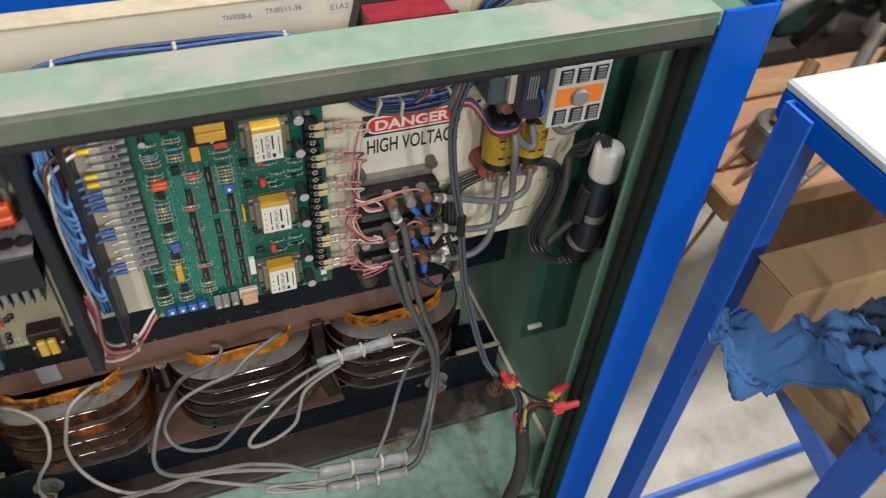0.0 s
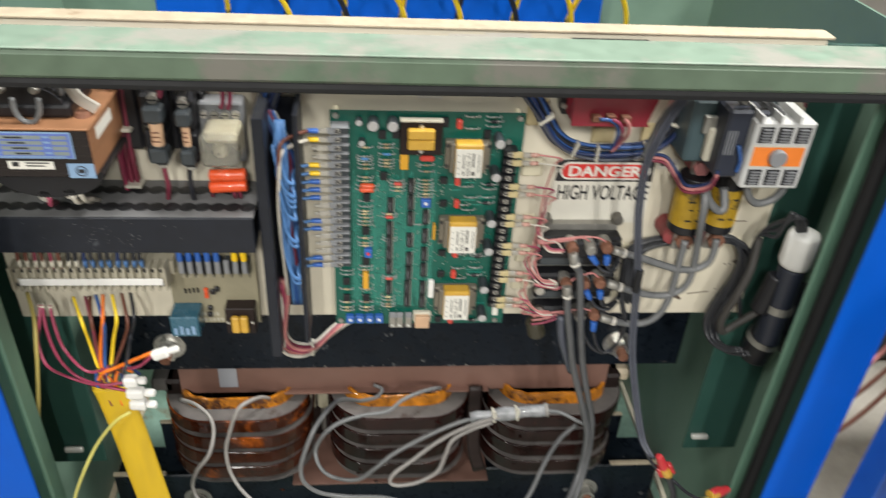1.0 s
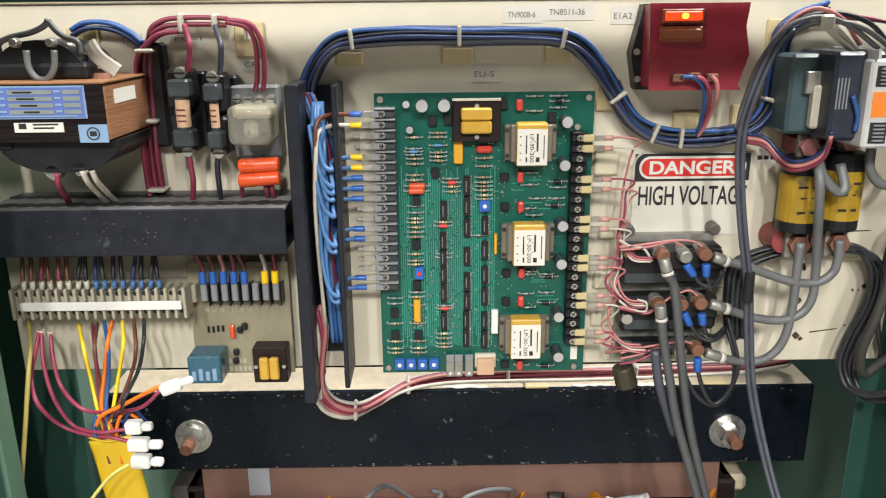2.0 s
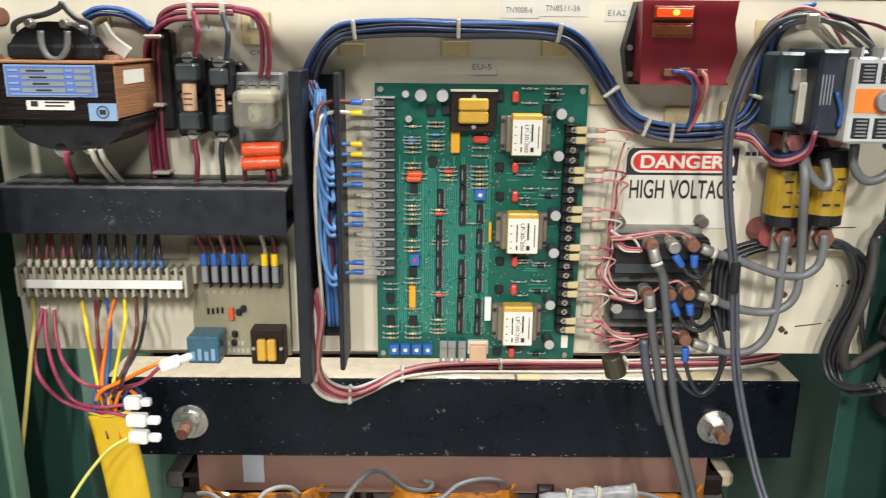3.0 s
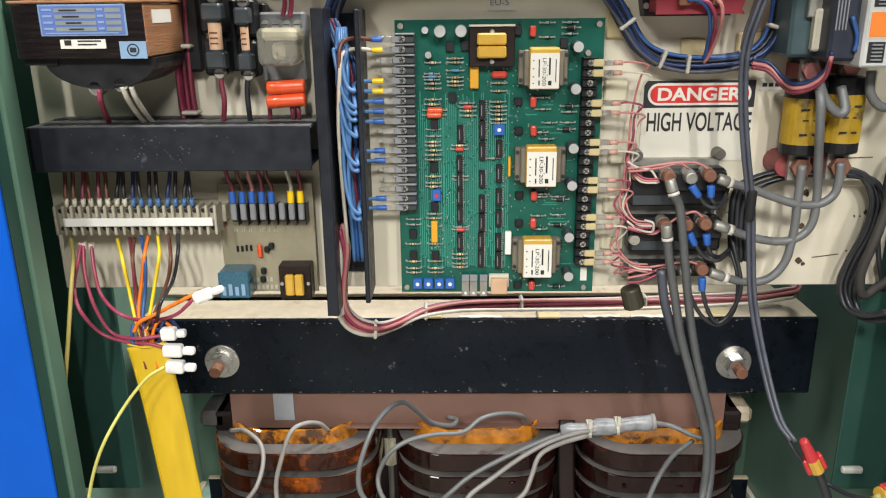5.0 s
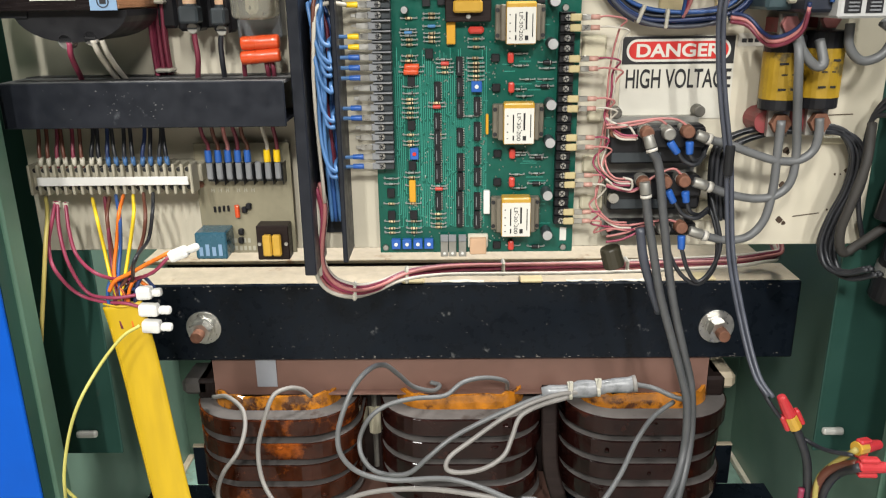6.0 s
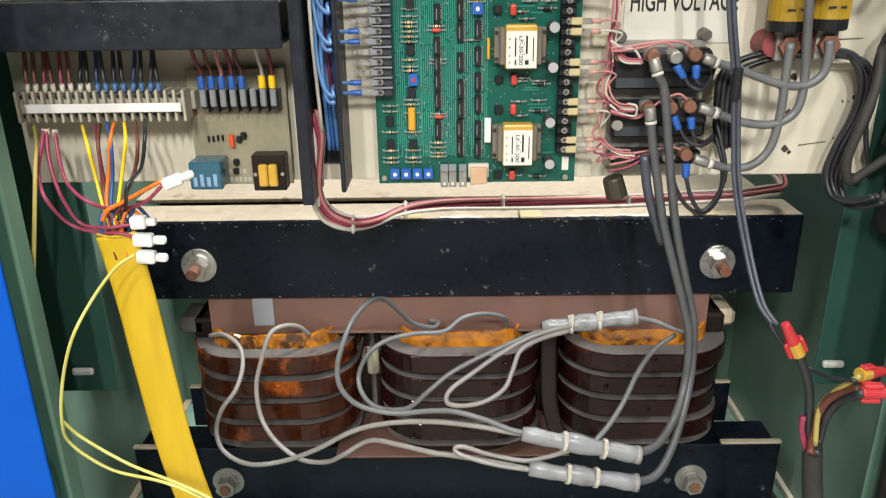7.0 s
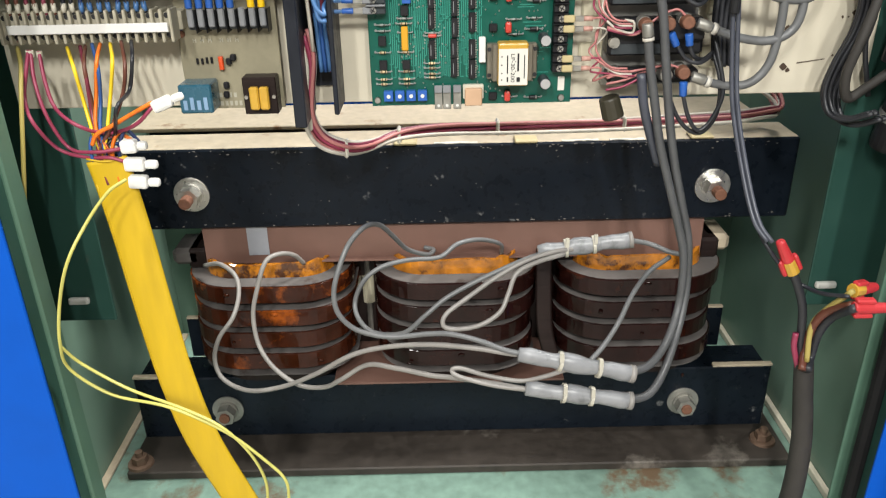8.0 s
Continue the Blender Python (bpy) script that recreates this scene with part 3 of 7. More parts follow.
CY, CD = 0.20, 0.252
for k, cx in enumerate((-0.280, -0.024, 0.230)):
    w = 0.222
    wm = AMBER_WIND if k == 0 else VARNISH
    coil = part("winding", band(cx, CY, w - 0.044, CD - 0.044, 0.055, 0.2298, 0.386, 0.03), BROWN_LAM, pt, smooth=False)
    for i in range(5):
        z = 0.3945 - i * 0.0351
        grow = 0.0025 * math.sin(i * 1.7 + k)
        ly = band(cx + grow, CY, w + 0.006 + grow, CD + 0.006 + grow, 0.074, z - 0.0245, z, 0.036, 9)
        bmesh.ops.bevel(ly, geom=[e for e in ly.edges if abs(e.verts[0].co.z - e.verts[1].co.z) < 1e-6 and len(e.link_faces) == 2], offset=0.0009, segments=1, affect="EDGES")
        lay = part("winding_layer", ly, wm, coil)
        part("dust_film", band(cx + grow, CY, w + 0.001 + grow, CD + 0.001 + grow, 0.0715, z + 0.0002, z + 0.0009, 0.030, 9), COIL_DUST, lay, "grey dust on the layer")
        random.seed(100 + 10 * k + i)
        for _ in range(1 + i % 2):
            dx_ = random.uniform(-0.07, 0.07)
            dp = bmesh.new()
            bmesh.ops.create_icosphere(dp, subdivisions=1, radius=1)
            dp.transform(Matrix.Translation((cx + dx_, CY - CD / 2 - 0.003 - grow / 2, z - random.uniform(0.002, 0.022))) @ Matrix.Diagonal((random.uniform(0.002, 0.006), 0.0018, random.uniform(0.0015, 0.0035), 1)))
            part("varnish_drip", dp, wm, lay, smooth=True)
    tape = bmesh.new()
    o = round_rect(cx, CY, w - 0.038, CD - 0.046, 0.05, 9)
    ring = []
    for j, (px, py) in enumerate(o):
        wob = 0.003 * math.sin(j * 2.1 + k)
        ring.append([tape.verts.new((px + (cx - px) * f, py + (CY - py) * f, z_ + wob * g)) for f, z_, g in ((0, 0.390, 0), (0.02, 0.415, 1), (0.06, 0.4155, 0.6), (0.06, 0.390, 0))])
    for a, b in zip(ring, ring[1:] + ring[:1]):
        for q in range(4):
            tape.faces.new((a[q], b[q], b[(q + 1) % 4], a[(q + 1) % 4]))
    bmesh.ops.recalc_face_normals(tape, faces=tape.faces)
    part("amber_tape", tape, AMBER, coil, "wrinkled amber insulating tape")
    part("core_leg", box(cx - 0.05, cx + 0.05, 0.195, 0.271, 0.15, 0.46), BROWN_LAM, coil)
    part("coil_top", prism([(u, v) for u, v in round_rect(cx, CY, w - 0.052, CD - 0.06, 0.045, 6)], 0.398, 0.404), BROWN_LAM, coil)
    for v in coil.children[-1].data.vertices:
        v.co = (v.co.x, v.co.z, v.co.y)
    for s in (-1, 1):
        part("end_block", box(cx + s * (w / 2 - 0.012) - 0.014, cx + s * (w / 2 - 0.012) + 0.014, 0.13, 0.26, 0.394, 0.425, 0.004), BROWN_LAM, coil)
part("wood_wedge", box(-0.415, -0.375, 0.13, 0.19, 0.40, 0.425, 0.006), COIL_DUST, pt)
part("wood_wedge", box(0.325, 0.362, 0.14, 0.20, 0.40, 0.425, 0.006), CREAM_DIRTY, pt)
part("lower_sheet", box(-0.20, 0.13, 0.085, 0.24, 0.2265, 0.2295), BROWN_SHEET, pt)
for x0, x1 in ((-0.425, -0.385), (0.335, 0.378)):
    ep = part("end_plate", box(x0, x1, 0.168, 0.174, 0.2265, 0.292, 0.001), BLACK_STEEL, pt)
    part("worn_edge", box(x0, x1, 0.1676, 0.1746, 0.2922, 0.2952, 0.0005), CREAM_DIRTY, ep)
part("insulation_flap", tube([(0.098, 0.11, 0.425), (0.097, 0.095, 0.37), (0.100, 0.085, 0.31), (0.112, 0.075, 0.265)], 0.011, 8, 5, flat=0.12, axis=(0, 1, 0)), BROWN_LAM, pt, "dark curled insulation flap", smooth=True)
rod = part("tie_rod", cyl((-0.153, 0.20, 0.24), (-0.153, 0.20, 0.40), 0.006, 0.006, 12), GREY_METAL, pt)
part("rod_sleeve", cyl((-0.153, 0.20, 0.30), (-0.153, 0.20, 0.345), 0.010, 0.010, 14, 0.001), IVORY, rod)
# bare metal where paint flaked off along the edges of the clamp
random.seed(77)
bm = bmesh.new()
for k in range(170):
    u = random.random()
    zc_ = (0.5705 - abs(random.gauss(0, 0.0035))) if k < 80 else (0.464 + abs(random.gauss(0, 0.003))) if k < 125 else random.uniform(0.47, 0.565)
    xc_, a_ = -0.468 + 0.886 * u, random.uniform(0.0004, 0.0011) * (1.3 if k < 125 else 0.7)
    ang = [j * 1.047 + random.uniform(-0.3, 0.3) for j in range(6)]
    prism([(xc_ + a_ * random.uniform(0.6, 2.2) * math.cos(t_), min(max(zc_ + a_ * 0.6 * math.sin(t_), 0.4625), 0.5715)) for t_ in ang], UY - 0.0004, UY - 0.0001, bm=bm)
tagged(part("paint_chip", bm, CHIP_GREY, up), kind="stuff")

# ---------------------------------------------------------------- control transformer
ct = thing("control_transformer", (-0.37, 0.0, 0.9), "black control transformer with copper-coloured laminations and blue nameplate", "transformer")
cx0, cz1 = (-0.424, 0.971)
cx1, cz0 = (-0.327, 0.923)
part("core", box(cx0 - 0.02, cx1, -0.116, -0.012, cz0 + 0.001, cz1 - 0.001, 0.001), COPPER_LAM, ct, "copper-brown steel laminations")
part("front_cover", box(cx0 - 0.021, cx1 - 0.0005, -0.1185, -0.1162, cz0, cz1, 0.0008), DARK_FRONT, ct, "dark varnished front")
part("top_plate", box(cx0 - 0.024, cx1 + 0.002, -0.119, -0.01, cz1, cz1 + 0.0025, 0.0008), COPPER_LAM, ct)
part("mount_foot", box(cx0 - 0.02, cx0 + 0.01, -0.11, 0.0, cz0 - 0.006, cz0), BLACK, ct)
part("mount_foot", box(cx1 - 0.005, cx1 + 0.018, -0.02, 0.0, cz0 - 0.02, cz1 + 0.03, 0.003), BLACK, ct)


def half_round(x, z, rx, rz, up, y0, y1, n=16):
    pts = [(x + rx * math.cos(math.pi * k / n), z + up * rz * math.sin(math.pi * k / n)) for k in range(n + 1)]
    return prism(pts, y0, y1)


cxm = (cx0 + cx1) / 2
part("coil", half_round(cxm, cz0, 0.052, 0.028, -1, -0.108, -0.03), BLACK, ct, "black taped coil end")
part("coil", box(cxm - 0.052, cxm + 0.030, -0.098, -0.03, cz1 + 0.0025, cz1 + 0.017, 0.004, 2, bm=half_round(cxm - 0.012, cz1 + 0.010, 0.037, 0.025, 1, -0.096, -0.03)), BLACK, ct, "black taped coil end")
part("insulating_paper", tube([(cxm + 0.028, -0.085, cz1 + 0.032), (cxm + 0.036, -0.088, cz1 + 0.020), (cxm + 0.050, -0.086, cz1 + 0.008)], 0.0065, 8, 4, flat=0.3), LABEL_AGED, ct, "crumpled cream insulating paper")
for bx_k, bz_k in ((-0.026, 0.033), (0.004, 0.033)):
    part("lead_bolt", cyl((cxm + bx_k, -0.098, cz1 + bz_k), (cxm + bx_k, -0.106, cz1 + bz_k), 0.0045, 0.0036, 10, 0.001), GREY_METAL, ct)
npx0, npz1 = (-0.42, 0.97)
npx1, npz0 = (-0.342, 0.943)
np_ = part("nameplate", box(npx0, npx1, -0.1195, -0.1186, npz0, npz1, 0.0003), LABEL_SKY, ct, "pale blue nameplate")
nw, nh = npx1 - npx0, npz1 - npz0
part("nameplate_field", box(npx0 + nw * 0.02, npx1 - nw * 0.02, -0.1199, -0.1196, npz0 + nh * 0.04, npz1 - nh * 0.05), LABEL_BLUE, np_)
rows = []
for i in range(4):
    z = npz1 - nh * (0.12 + 0.2 * i)
    rows += [(npx0 + nw * 0.19, npx0 + nw * 0.66, z - nh * 0.13, z), (npx0 + nw * 0.77, npx1 - nw * 0.05, z - nh * 0.13, z)]
bars(rows, PLATE_FIELD, np_, -0.12, "blank_field")
bars([(npx0 + nw * 0.05, npx0 + nw * 0.16, npz1 - nh * (0.13 + 0.2 * i) - nh * 0.07, npz1 - nh * (0.13 + 0.2 * i)) for i in range(4)] + [(npx0 + nw * 0.06, npx1 - nw * 0.1, npz0 + nh * 0.07, npz0 + nh * 0.11)] + [(npx0 + nw * 0.68, npx0 + nw * 0.75, npz1 - nh * (0.13 + 0.2 * i) - nh * 0.07, npz1 - nh * (0.13 + 0.2 * i)) for i in range(4)], LABEL_SKY, np_, -0.1201)
bars([(npx0 + nw * (0.25 + 0.03 * i), npx0 + nw * (0.45 + 0.02 * i), npz1 - nh * (0.16 + 0.2 * i) - nh * 0.05, npz1 - nh * (0.16 + 0.2 * i)) for i in range(4)], INK, np_, -0.1204)
a, b = (-0.404, 0.94), (-0.363, 0.932)
lb = part("approval_label", box(a[0], b[0], -0.1195, -0.1186, b[1], a[1]), LABEL_WHITE, ct, "small white printed label")
bars([(a[0] + 0.016, b[0] - 0.008, b[1] + 0.003, b[1] + 0.0042), (a[0] + 0.016, b[0] - 0.004, b[1] + 0.006, b[1] + 0.0072), (a[0] + 0.004, a[0] + 0.010, b[1] + 0.003, b[1] + 0.0075)], INK, lb, -0.1196)
a, b = (-0.351, 0.938), (-0.325, 0.923)
lb = part("round_mark_label", box(a[0], min(b[0], cx1), -0.1195, -0.1186, b[1], a[1]), LABEL_SKY, ct, "pale blue label with a round mark")
mx, mz = (a[0] + cx1) / 2, (a[1] + b[1]) / 2
part("round_mark", prism(round_rect(mx, mz, 0.011, 0.011, 0.0055, 6), -0.1199, -0.1196, hole=round_rect(mx, mz, 0.009, 0.009, 0.0045, 6)), INK, lb)
bars([(mx - 0.0028, mx + 0.0028, mz - 0.002, mz + 0.002)], INK, lb, -0.1196)
part("side_label", box(cx1, cx1 + 0.0006, -0.098, -0.05, cz0 + 0.03, cz1 - 0.006), LABEL_WHITE, ct, "white label on the laminated side")
for p in [(-0.417, -0.100, 0.994), (-0.393, -0.100, 0.999), (-0.371, -0.100, 1.000), (-0.350, -0.100, 0.993)]:
    sc = part("top_terminal", cyl((p[0], -0.075, p[2] - 0.012), (p[0], -0.075, p[2]), 0.006, 0.006, 12, 0.001), STEEL, ct)
    part("terminal_cap", cyl((p[0], -0.075, p[2]), (p[0], -0.075, p[2] + 0.003), 0.0075, 0.006, 12), GREY_METAL, sc)
for p in [(-0.384, -0.100, 0.896), (-0.360, -0.100, 0.899)]:
    t1 = part("bottom_terminal", cyl((p[0], -0.096, p[2]), (p[0], -0.108, p[2]), 0.0075, 0.007, 12, 0.001), STEEL, ct)
    part("screw_slot", box(p[0] - 0.005, p[0] + 0.005, -0.1085, -0.1079, p[2] - 0.0007, p[2] + 0.0007), INK, t1)
for p in [(-0.442, -0.100, 0.973), (-0.338, -0.100, 0.973)]:
    part("cover_bolt", cyl((p[0], -0.09, cz1 + 0.002), (p[0], -0.09, cz1 + 0.007), 0.008, 0.006, 12), RUST, ct)
wire([(-0.422, -0.090, 0.995), (-0.421, -0.090, 1.003), (-0.411, -0.090, 1.008), (-0.393, -0.090, 1.012), (-0.381, -0.090, 1.017), (-0.377, -0.090, 1.022)], 0.0026, CABLE_GREY, "grey lead on the control transformer", group="control transformer leads")
wire([(-0.354, -0.090, 0.994), (-0.355, -0.090, 1.004), (-0.365, -0.090, 1.008), (-0.372, -0.090, 1.014), (-0.377, -0.090, 1.021)], 0.0026, CABLE_GREY, "grey lead on the control transformer", group="control transformer leads")
wire([(-0.390, -0.108, 0.998), (-0.390, -0.108, 0.985), (-0.385, -0.108, 0.976), (-0.376, -0.108, 0.975), (-0.369, -0.108, 0.984), (-0.367, -0.108, 0.998)], 0.0027, CABLE_GREY, "looped grey jumper lead", group="control transformer leads")
wire([(-0.380, -0.108, 0.895), (-0.384, -0.100, 0.882), (-0.398, -0.060, 0.862), (-0.402, -0.045, 0.850)], 0.0027, W_PINK, "pink lead into the duct", group="control transformer leads")
for s in (0, 9):
    wire([(p[0] + s * 0.0007, p[1] + 0.004 * (s > 0), p[2]) for p in [(-0.358, -0.108, 0.897), (-0.358, -0.100, 0.885), (-0.364, -0.070, 0.869), (-0.365, -0.040, 0.849)]], 0.0026, W_WHITE, "cream lead into the duct", group="control transformer leads")

# ---------------------------------------------------------------- horizontal wiring duct
DY = -0.083
dx0, dz1 = (-0.47, 0.856)
dx1, dz0 = (-0.192, 0.812)
duct = thing("wiring_duct", ((dx0 + dx1) / 2, 0, dz0), "black plastic wiring duct with perforated top, scuffed", "wiring duct")
part("cover", box(dx0, dx1, DY, DY + 0.003, dz0, dz1, 0.001), DUCT, duct)
nh_ = 17
hole = mesh_of(cyl((0, 0, 0.0001), (0, 0, 0.0006), 0.0085, 0.0085, 14), "punched_hole", INK)
for r_ in range(2):
    for i in range(nh_):
        x = dx0 + (dx1 - dx0) * (i + 0.5 + 0.5 * (r_ % 2)) / (nh_ + 0.5)
        piece("punched_hole", hole, (x, -0.024 - 0.036 * r_, dz1), duct)
# Top face is coloured lighter than the cover, as if lit.
part("top", box(dx0, dx1, DY + 0.003, -0.001, dz1 - 0.0025, dz1), DUCT_TOP, duct)
part("bottom", box(dx0, dx1, DY + 0.003, -0.001, dz0 + 0.004, dz0 + 0.0065), DUCT, duct)

# scuffs and plaster dust on the duct cover
random.seed(17)
bm = bmesh.new()
for k in range(45):
    xc_, zc_, a_ = random.gauss(-0.345, 0.035), min(max(random.gauss(0.834, 0.010), dz0 + 0.003), dz1 - 0.003), random.uniform(0.0002, 0.0006)
    prism([(xc_ + a_ * random.uniform(0.5, 2.4) * math.cos(t_ * 1.047), zc_ + a_ * random.uniform(0.4, 1.2) * math.sin(t_ * 1.047)) for t_ in range(6)], DY - 0.0003, DY - 0.0001, bm=bm)
tagged(part("scuff", bm, DUCT_TOP, duct), kind="stuff")

# vertical duct: two comb-edged walls, its cover off
vx0, vz1 = (-0.188, 0.965)
vx1, vz0 = (-0.184, 0.653)
ux0, uz1 = (-0.149, 0.963)
ux1, uz0 = (-0.149, 0.662)
vd = thing("open_wiring_duct", ((vx0 + ux1) / 2, 0, vz0), "upright black plastic wiring duct with its cover off", "wiring duct")
part("duct_wall", box(vx0 + 0.001, vx0 + 0.013, -0.072, -0.001, vz0, vz1, 0.001), DUCT, vd)
part("duct_wall", box(ux0 + 0.001, ux0 + 0.006, -0.058, -0.001, uz0, uz1, 0.001), DUCT, vd)
part("duct_back", box(vx0 + 0.0135, ux0 + 0.0005, -0.004, -0.001, 0.68, uz1 - 0.004), DUCT, vd)

# ---------------------------------------------------------------- fuse holders
for i, (a, b, f0, f1) in enumerate((((-0.301, 0.978), (-0.276, 0.901), (-0.29, 0.951), (-0.277, 0.928)), ((-0.266, 0.974), (-0.246, 0.899), (-0.259, 0.947), (-0.251, 0.927)))):
    x0, z1, x1, z0 = a[0], a[1], b[0], b[1]
    fx, fr = (f0[0] + f1[0]) / 2, (f1[0] - f0[0]) / 2
    fh = thing("fuse_holder", ((x0 + x1) / 2, 0, z0), "black moulded fuse holder with a paper-tube cartridge fuse", "fuse holder", "fuse holders")
    part("base", box(x0, x1 + 0.004, -0.018, -0.0005, z0 + 0.002, z1 - 0.004, 0.002), BLACK, fh)
    for zc, s in ((z1, -1), (z0, 1)):
        part("end_block", box(x0 + 0.001, x1 - 0.001, -0.046, -0.018, min(zc, zc + s * 0.036), max(zc, zc + s * 0.036), 0.003), BLACK, fh)
        part("clip", box(fx - fr - 0.003, fx + fr + 0.003, -0.064, -0.046, zc + s * 0.016 - 0.008, zc + s * 0.016 + 0.008, 0.002), SLATE, fh, "dull metal fuse clip")
        sc = part("terminal_screw", cyl((fx, -0.046, zc + s * 0.003), (fx, -0.054, zc + s * 0.003), 0.0058, 0.0054, 12, 0.001), GREY_METAL, fh)
        part("screw_slot", box(fx - 0.005, fx + 0.005, -0.0545, -0.0539, zc + s * 0.003 - 0.0008, zc + s * 0.003 + 0.0008), INK, sc)
    fu = part("fuse", cyl((fx, -0.054, f1[1] - 0.012), (fx, -0.054, f0[1] + 0.012), fr, fr, 18), FUSE_TAN, fh, "tan paper cartridge fuse")
    part("fuse_cap", cyl((fx, -0.054, f0[1] + 0.001), (fx, -0.054, f0[1] + 0.016), fr * 1.06, fr * 1.06, 18), SLATE, fu)
    part("fuse_cap", cyl((fx, -0.054, f1[1] - 0.016), (fx, -0.054, f1[1] - 0.001), fr * 1.06, fr * 1.06, 18), SLATE, fu)
    bars([(fx - fr * 0.6, fx + fr * 0.6, f1[1] + 0.004 + 0.005 * k, f1[1] + 0.0055 + 0.005 * k) for k in range(3)], W_BROWN, fu, -0.054 - fr * 0.95)
wire([(-0.277, -0.050, 0.976), (-0.274, -0.050, 0.989), (-0.273, -0.050, 1.002), (-0.282, -0.030, 1.016)], 0.0026, W_PINK, "pink lead to the fuse holder", group="fuse leads")
wire([(-0.248, -0.050, 0.973), (-0.246, -0.050, 0.986), (-0.245, -0.050, 1.000), (-0.254, -0.030, 1.015)], 0.0027, CABLE_SLATE, "slate grey lead to the fuse holder", group="fuse leads")
wire([(-0.283, -0.050, 0.906), (-0.283, -0.050, 0.892), (-0.282, -0.050, 0.875), (-0.288, -0.040, 0.852)], 0.0027, W_MAROON, "maroon lead from fuse holder into duct", group="fuse leads")
wire([(-0.255, -0.050, 0.904), (-0.258, -0.050, 0.889), (-0.258, -0.050, 0.870), (-0.260, -0.040, 0.851)], 0.0027, W_BLACK, "black lead from fuse holder into duct", group="fuse leads")

# ---------------------------------------------------------------- ice-cube relay in its socket
a, b = (-0.247, 0.961), (-0.202, 0.893)
rl = thing("control_relay", ((a[0] + b[0]) / 2, 0, b[1]), "clear-covered plug-in relay in a grey socket", "relay")
part("socket", box(a[0], b[0], -0.026, -0.0005, b[1], a[1], 0.002), GREY_PLASTIC, rl)
for k in range(4):
    x = a[0] + (b[0] - a[0]) * (0.14 + 0.24 * k)
    screw((x, -0.026, a[1] - 0.012), 0.0045, rl)
c, d = (-0.239, 0.947), (-0.201, 0.912)
part("cover", box(c[0], d[0], -0.078, -0.028, d[1], c[1], 0.006, 3), CLEAR, rl, "clear yellowed plastic cover", smooth=True)
part("cover_top", box(c[0] + 0.004, d[0] - 0.002, -0.066, -0.03, c[1] - 0.012, c[1] - 0.002, 0.003), IVORY, rl)
inner = part("mechanism", box(c[0] + 0.012, d[0] - 0.014, -0.062, -0.03, d[1] + 0.006, c[1] - 0.014, 0.003), OFFWHITE, rl)
part("armature", box(c[0] + 0.016, d[0] - 0.02, -0.066, -0.062, d[1] + 0.009, c[1] - 0.022, 0.001), GREY_METAL, inner)
wire([(-0.222, -0.030, 0.957), (-0.219, -0.030, 0.968), (-0.218, -0.030, 0.994), (-0.221, -0.030, 1.008), (-0.227, -0.030, 1.015), (-0.244, -0.030, 1.019)], 0.0024, W_PINK, "pink lead to the relay socket", group="relay leads")
wire([(-0.215, -0.030, 0.956), (-0.212, -0.030, 0.970), (-0.212, -0.030, 0.997), (-0.217, -0.030, 1.011), (-0.224, -0.030, 1.018), (-0.244, -0.030, 1.021)], 0.0024, W_PINK, "pink lead to the relay socket", group="relay leads")
for p0, p1 in (((-0.238, -0.05, 0.889), (-0.2, -0.05, 0.891)), ((-0.239, -0.05, 0.875), (-0.2, -0.05, 0.878))):
    single("ceramic_resistor", cyl(p0, p1, 0.0068, 0.0068, 18, 0.002), RED_ORANGE, "glossy red-orange ceramic resistor below the relay", "resistor", "power resistors", smooth=True)
for p in ([(-0.237, -0.045, 0.881), (-0.238, -0.045, 0.869), (-0.242, -0.030, 0.849)], [(-0.216, -0.045, 0.872), (-0.215, -0.045, 0.863), (-0.217, -0.030, 0.849)], [(-0.211, -0.045, 0.872), (-0.209, -0.045, 0.863), (-0.212, -0.030, 0.849)]):
    wire(p, 0.0024, W_MAROON, "maroon lead from the resistors into the duct", group="relay leads")

# ---------------------------------------------------------------- maroon harness
for i in range(7):
    dx, dy = (i % 3 - 1) * 0.0056, -(i // 3) * 0.0049
    top = 0.006 * (i % 3)
    pts = [(-0.327, -0.014, 0.844), (-0.329, -0.014, 0.864), (-0.330, -0.014, 0.893), (-0.329, -0.014, 0.927), (-0.328, -0.014, 0.961), (-0.326, -0.014, 0.986), (-0.320, -0.014, 1.005), (-0.306, -0.014, 1.015), (-0.287, -0.014, 1.017), (-0.264, -0.014, 1.017), (-0.248, -0.014, 1.016)]
    pts = [(x + dx * (1 if z < 1.0 else 0.3), y + dy, z + (top - 0.006 if z > 1.0 else 0)) for x, y, z in pts]
    if i in (0, 3, 6):
        pts = pts[:-2]
    wire(pts, 0.0023, W_MAROON if i % 3 else W_PINK, "maroon wire in a tied harness", group="maroon harness")
for q in [(-0.323, -0.018, 0.994), (-0.326, -0.018, 0.929), (-0.326, -0.018, 0.862)]:
    single("cable_tie", box(q[0] - 0.0088, q[0] + 0.0088, -0.030, -0.010, q[2] - 0.0019, q[2] + 0.0019, 0.0016), TIE, "yellowed nylon cable tie round wires", "cable tie", "cable ties")
for q in [(-0.287, -0.012, 1.019), (-0.256, -0.012, 1.018), (-0.227, -0.012, 1.011)]:
    single("cable_tie", box(q[0] - 0.0019, q[0] + 0.0019, -0.029, -0.009, q[2] - 0.0095, q[2] + 0.0085, 0.0016), TIE, "yellowed nylon cable tie round wires", "cable tie", "cable ties")
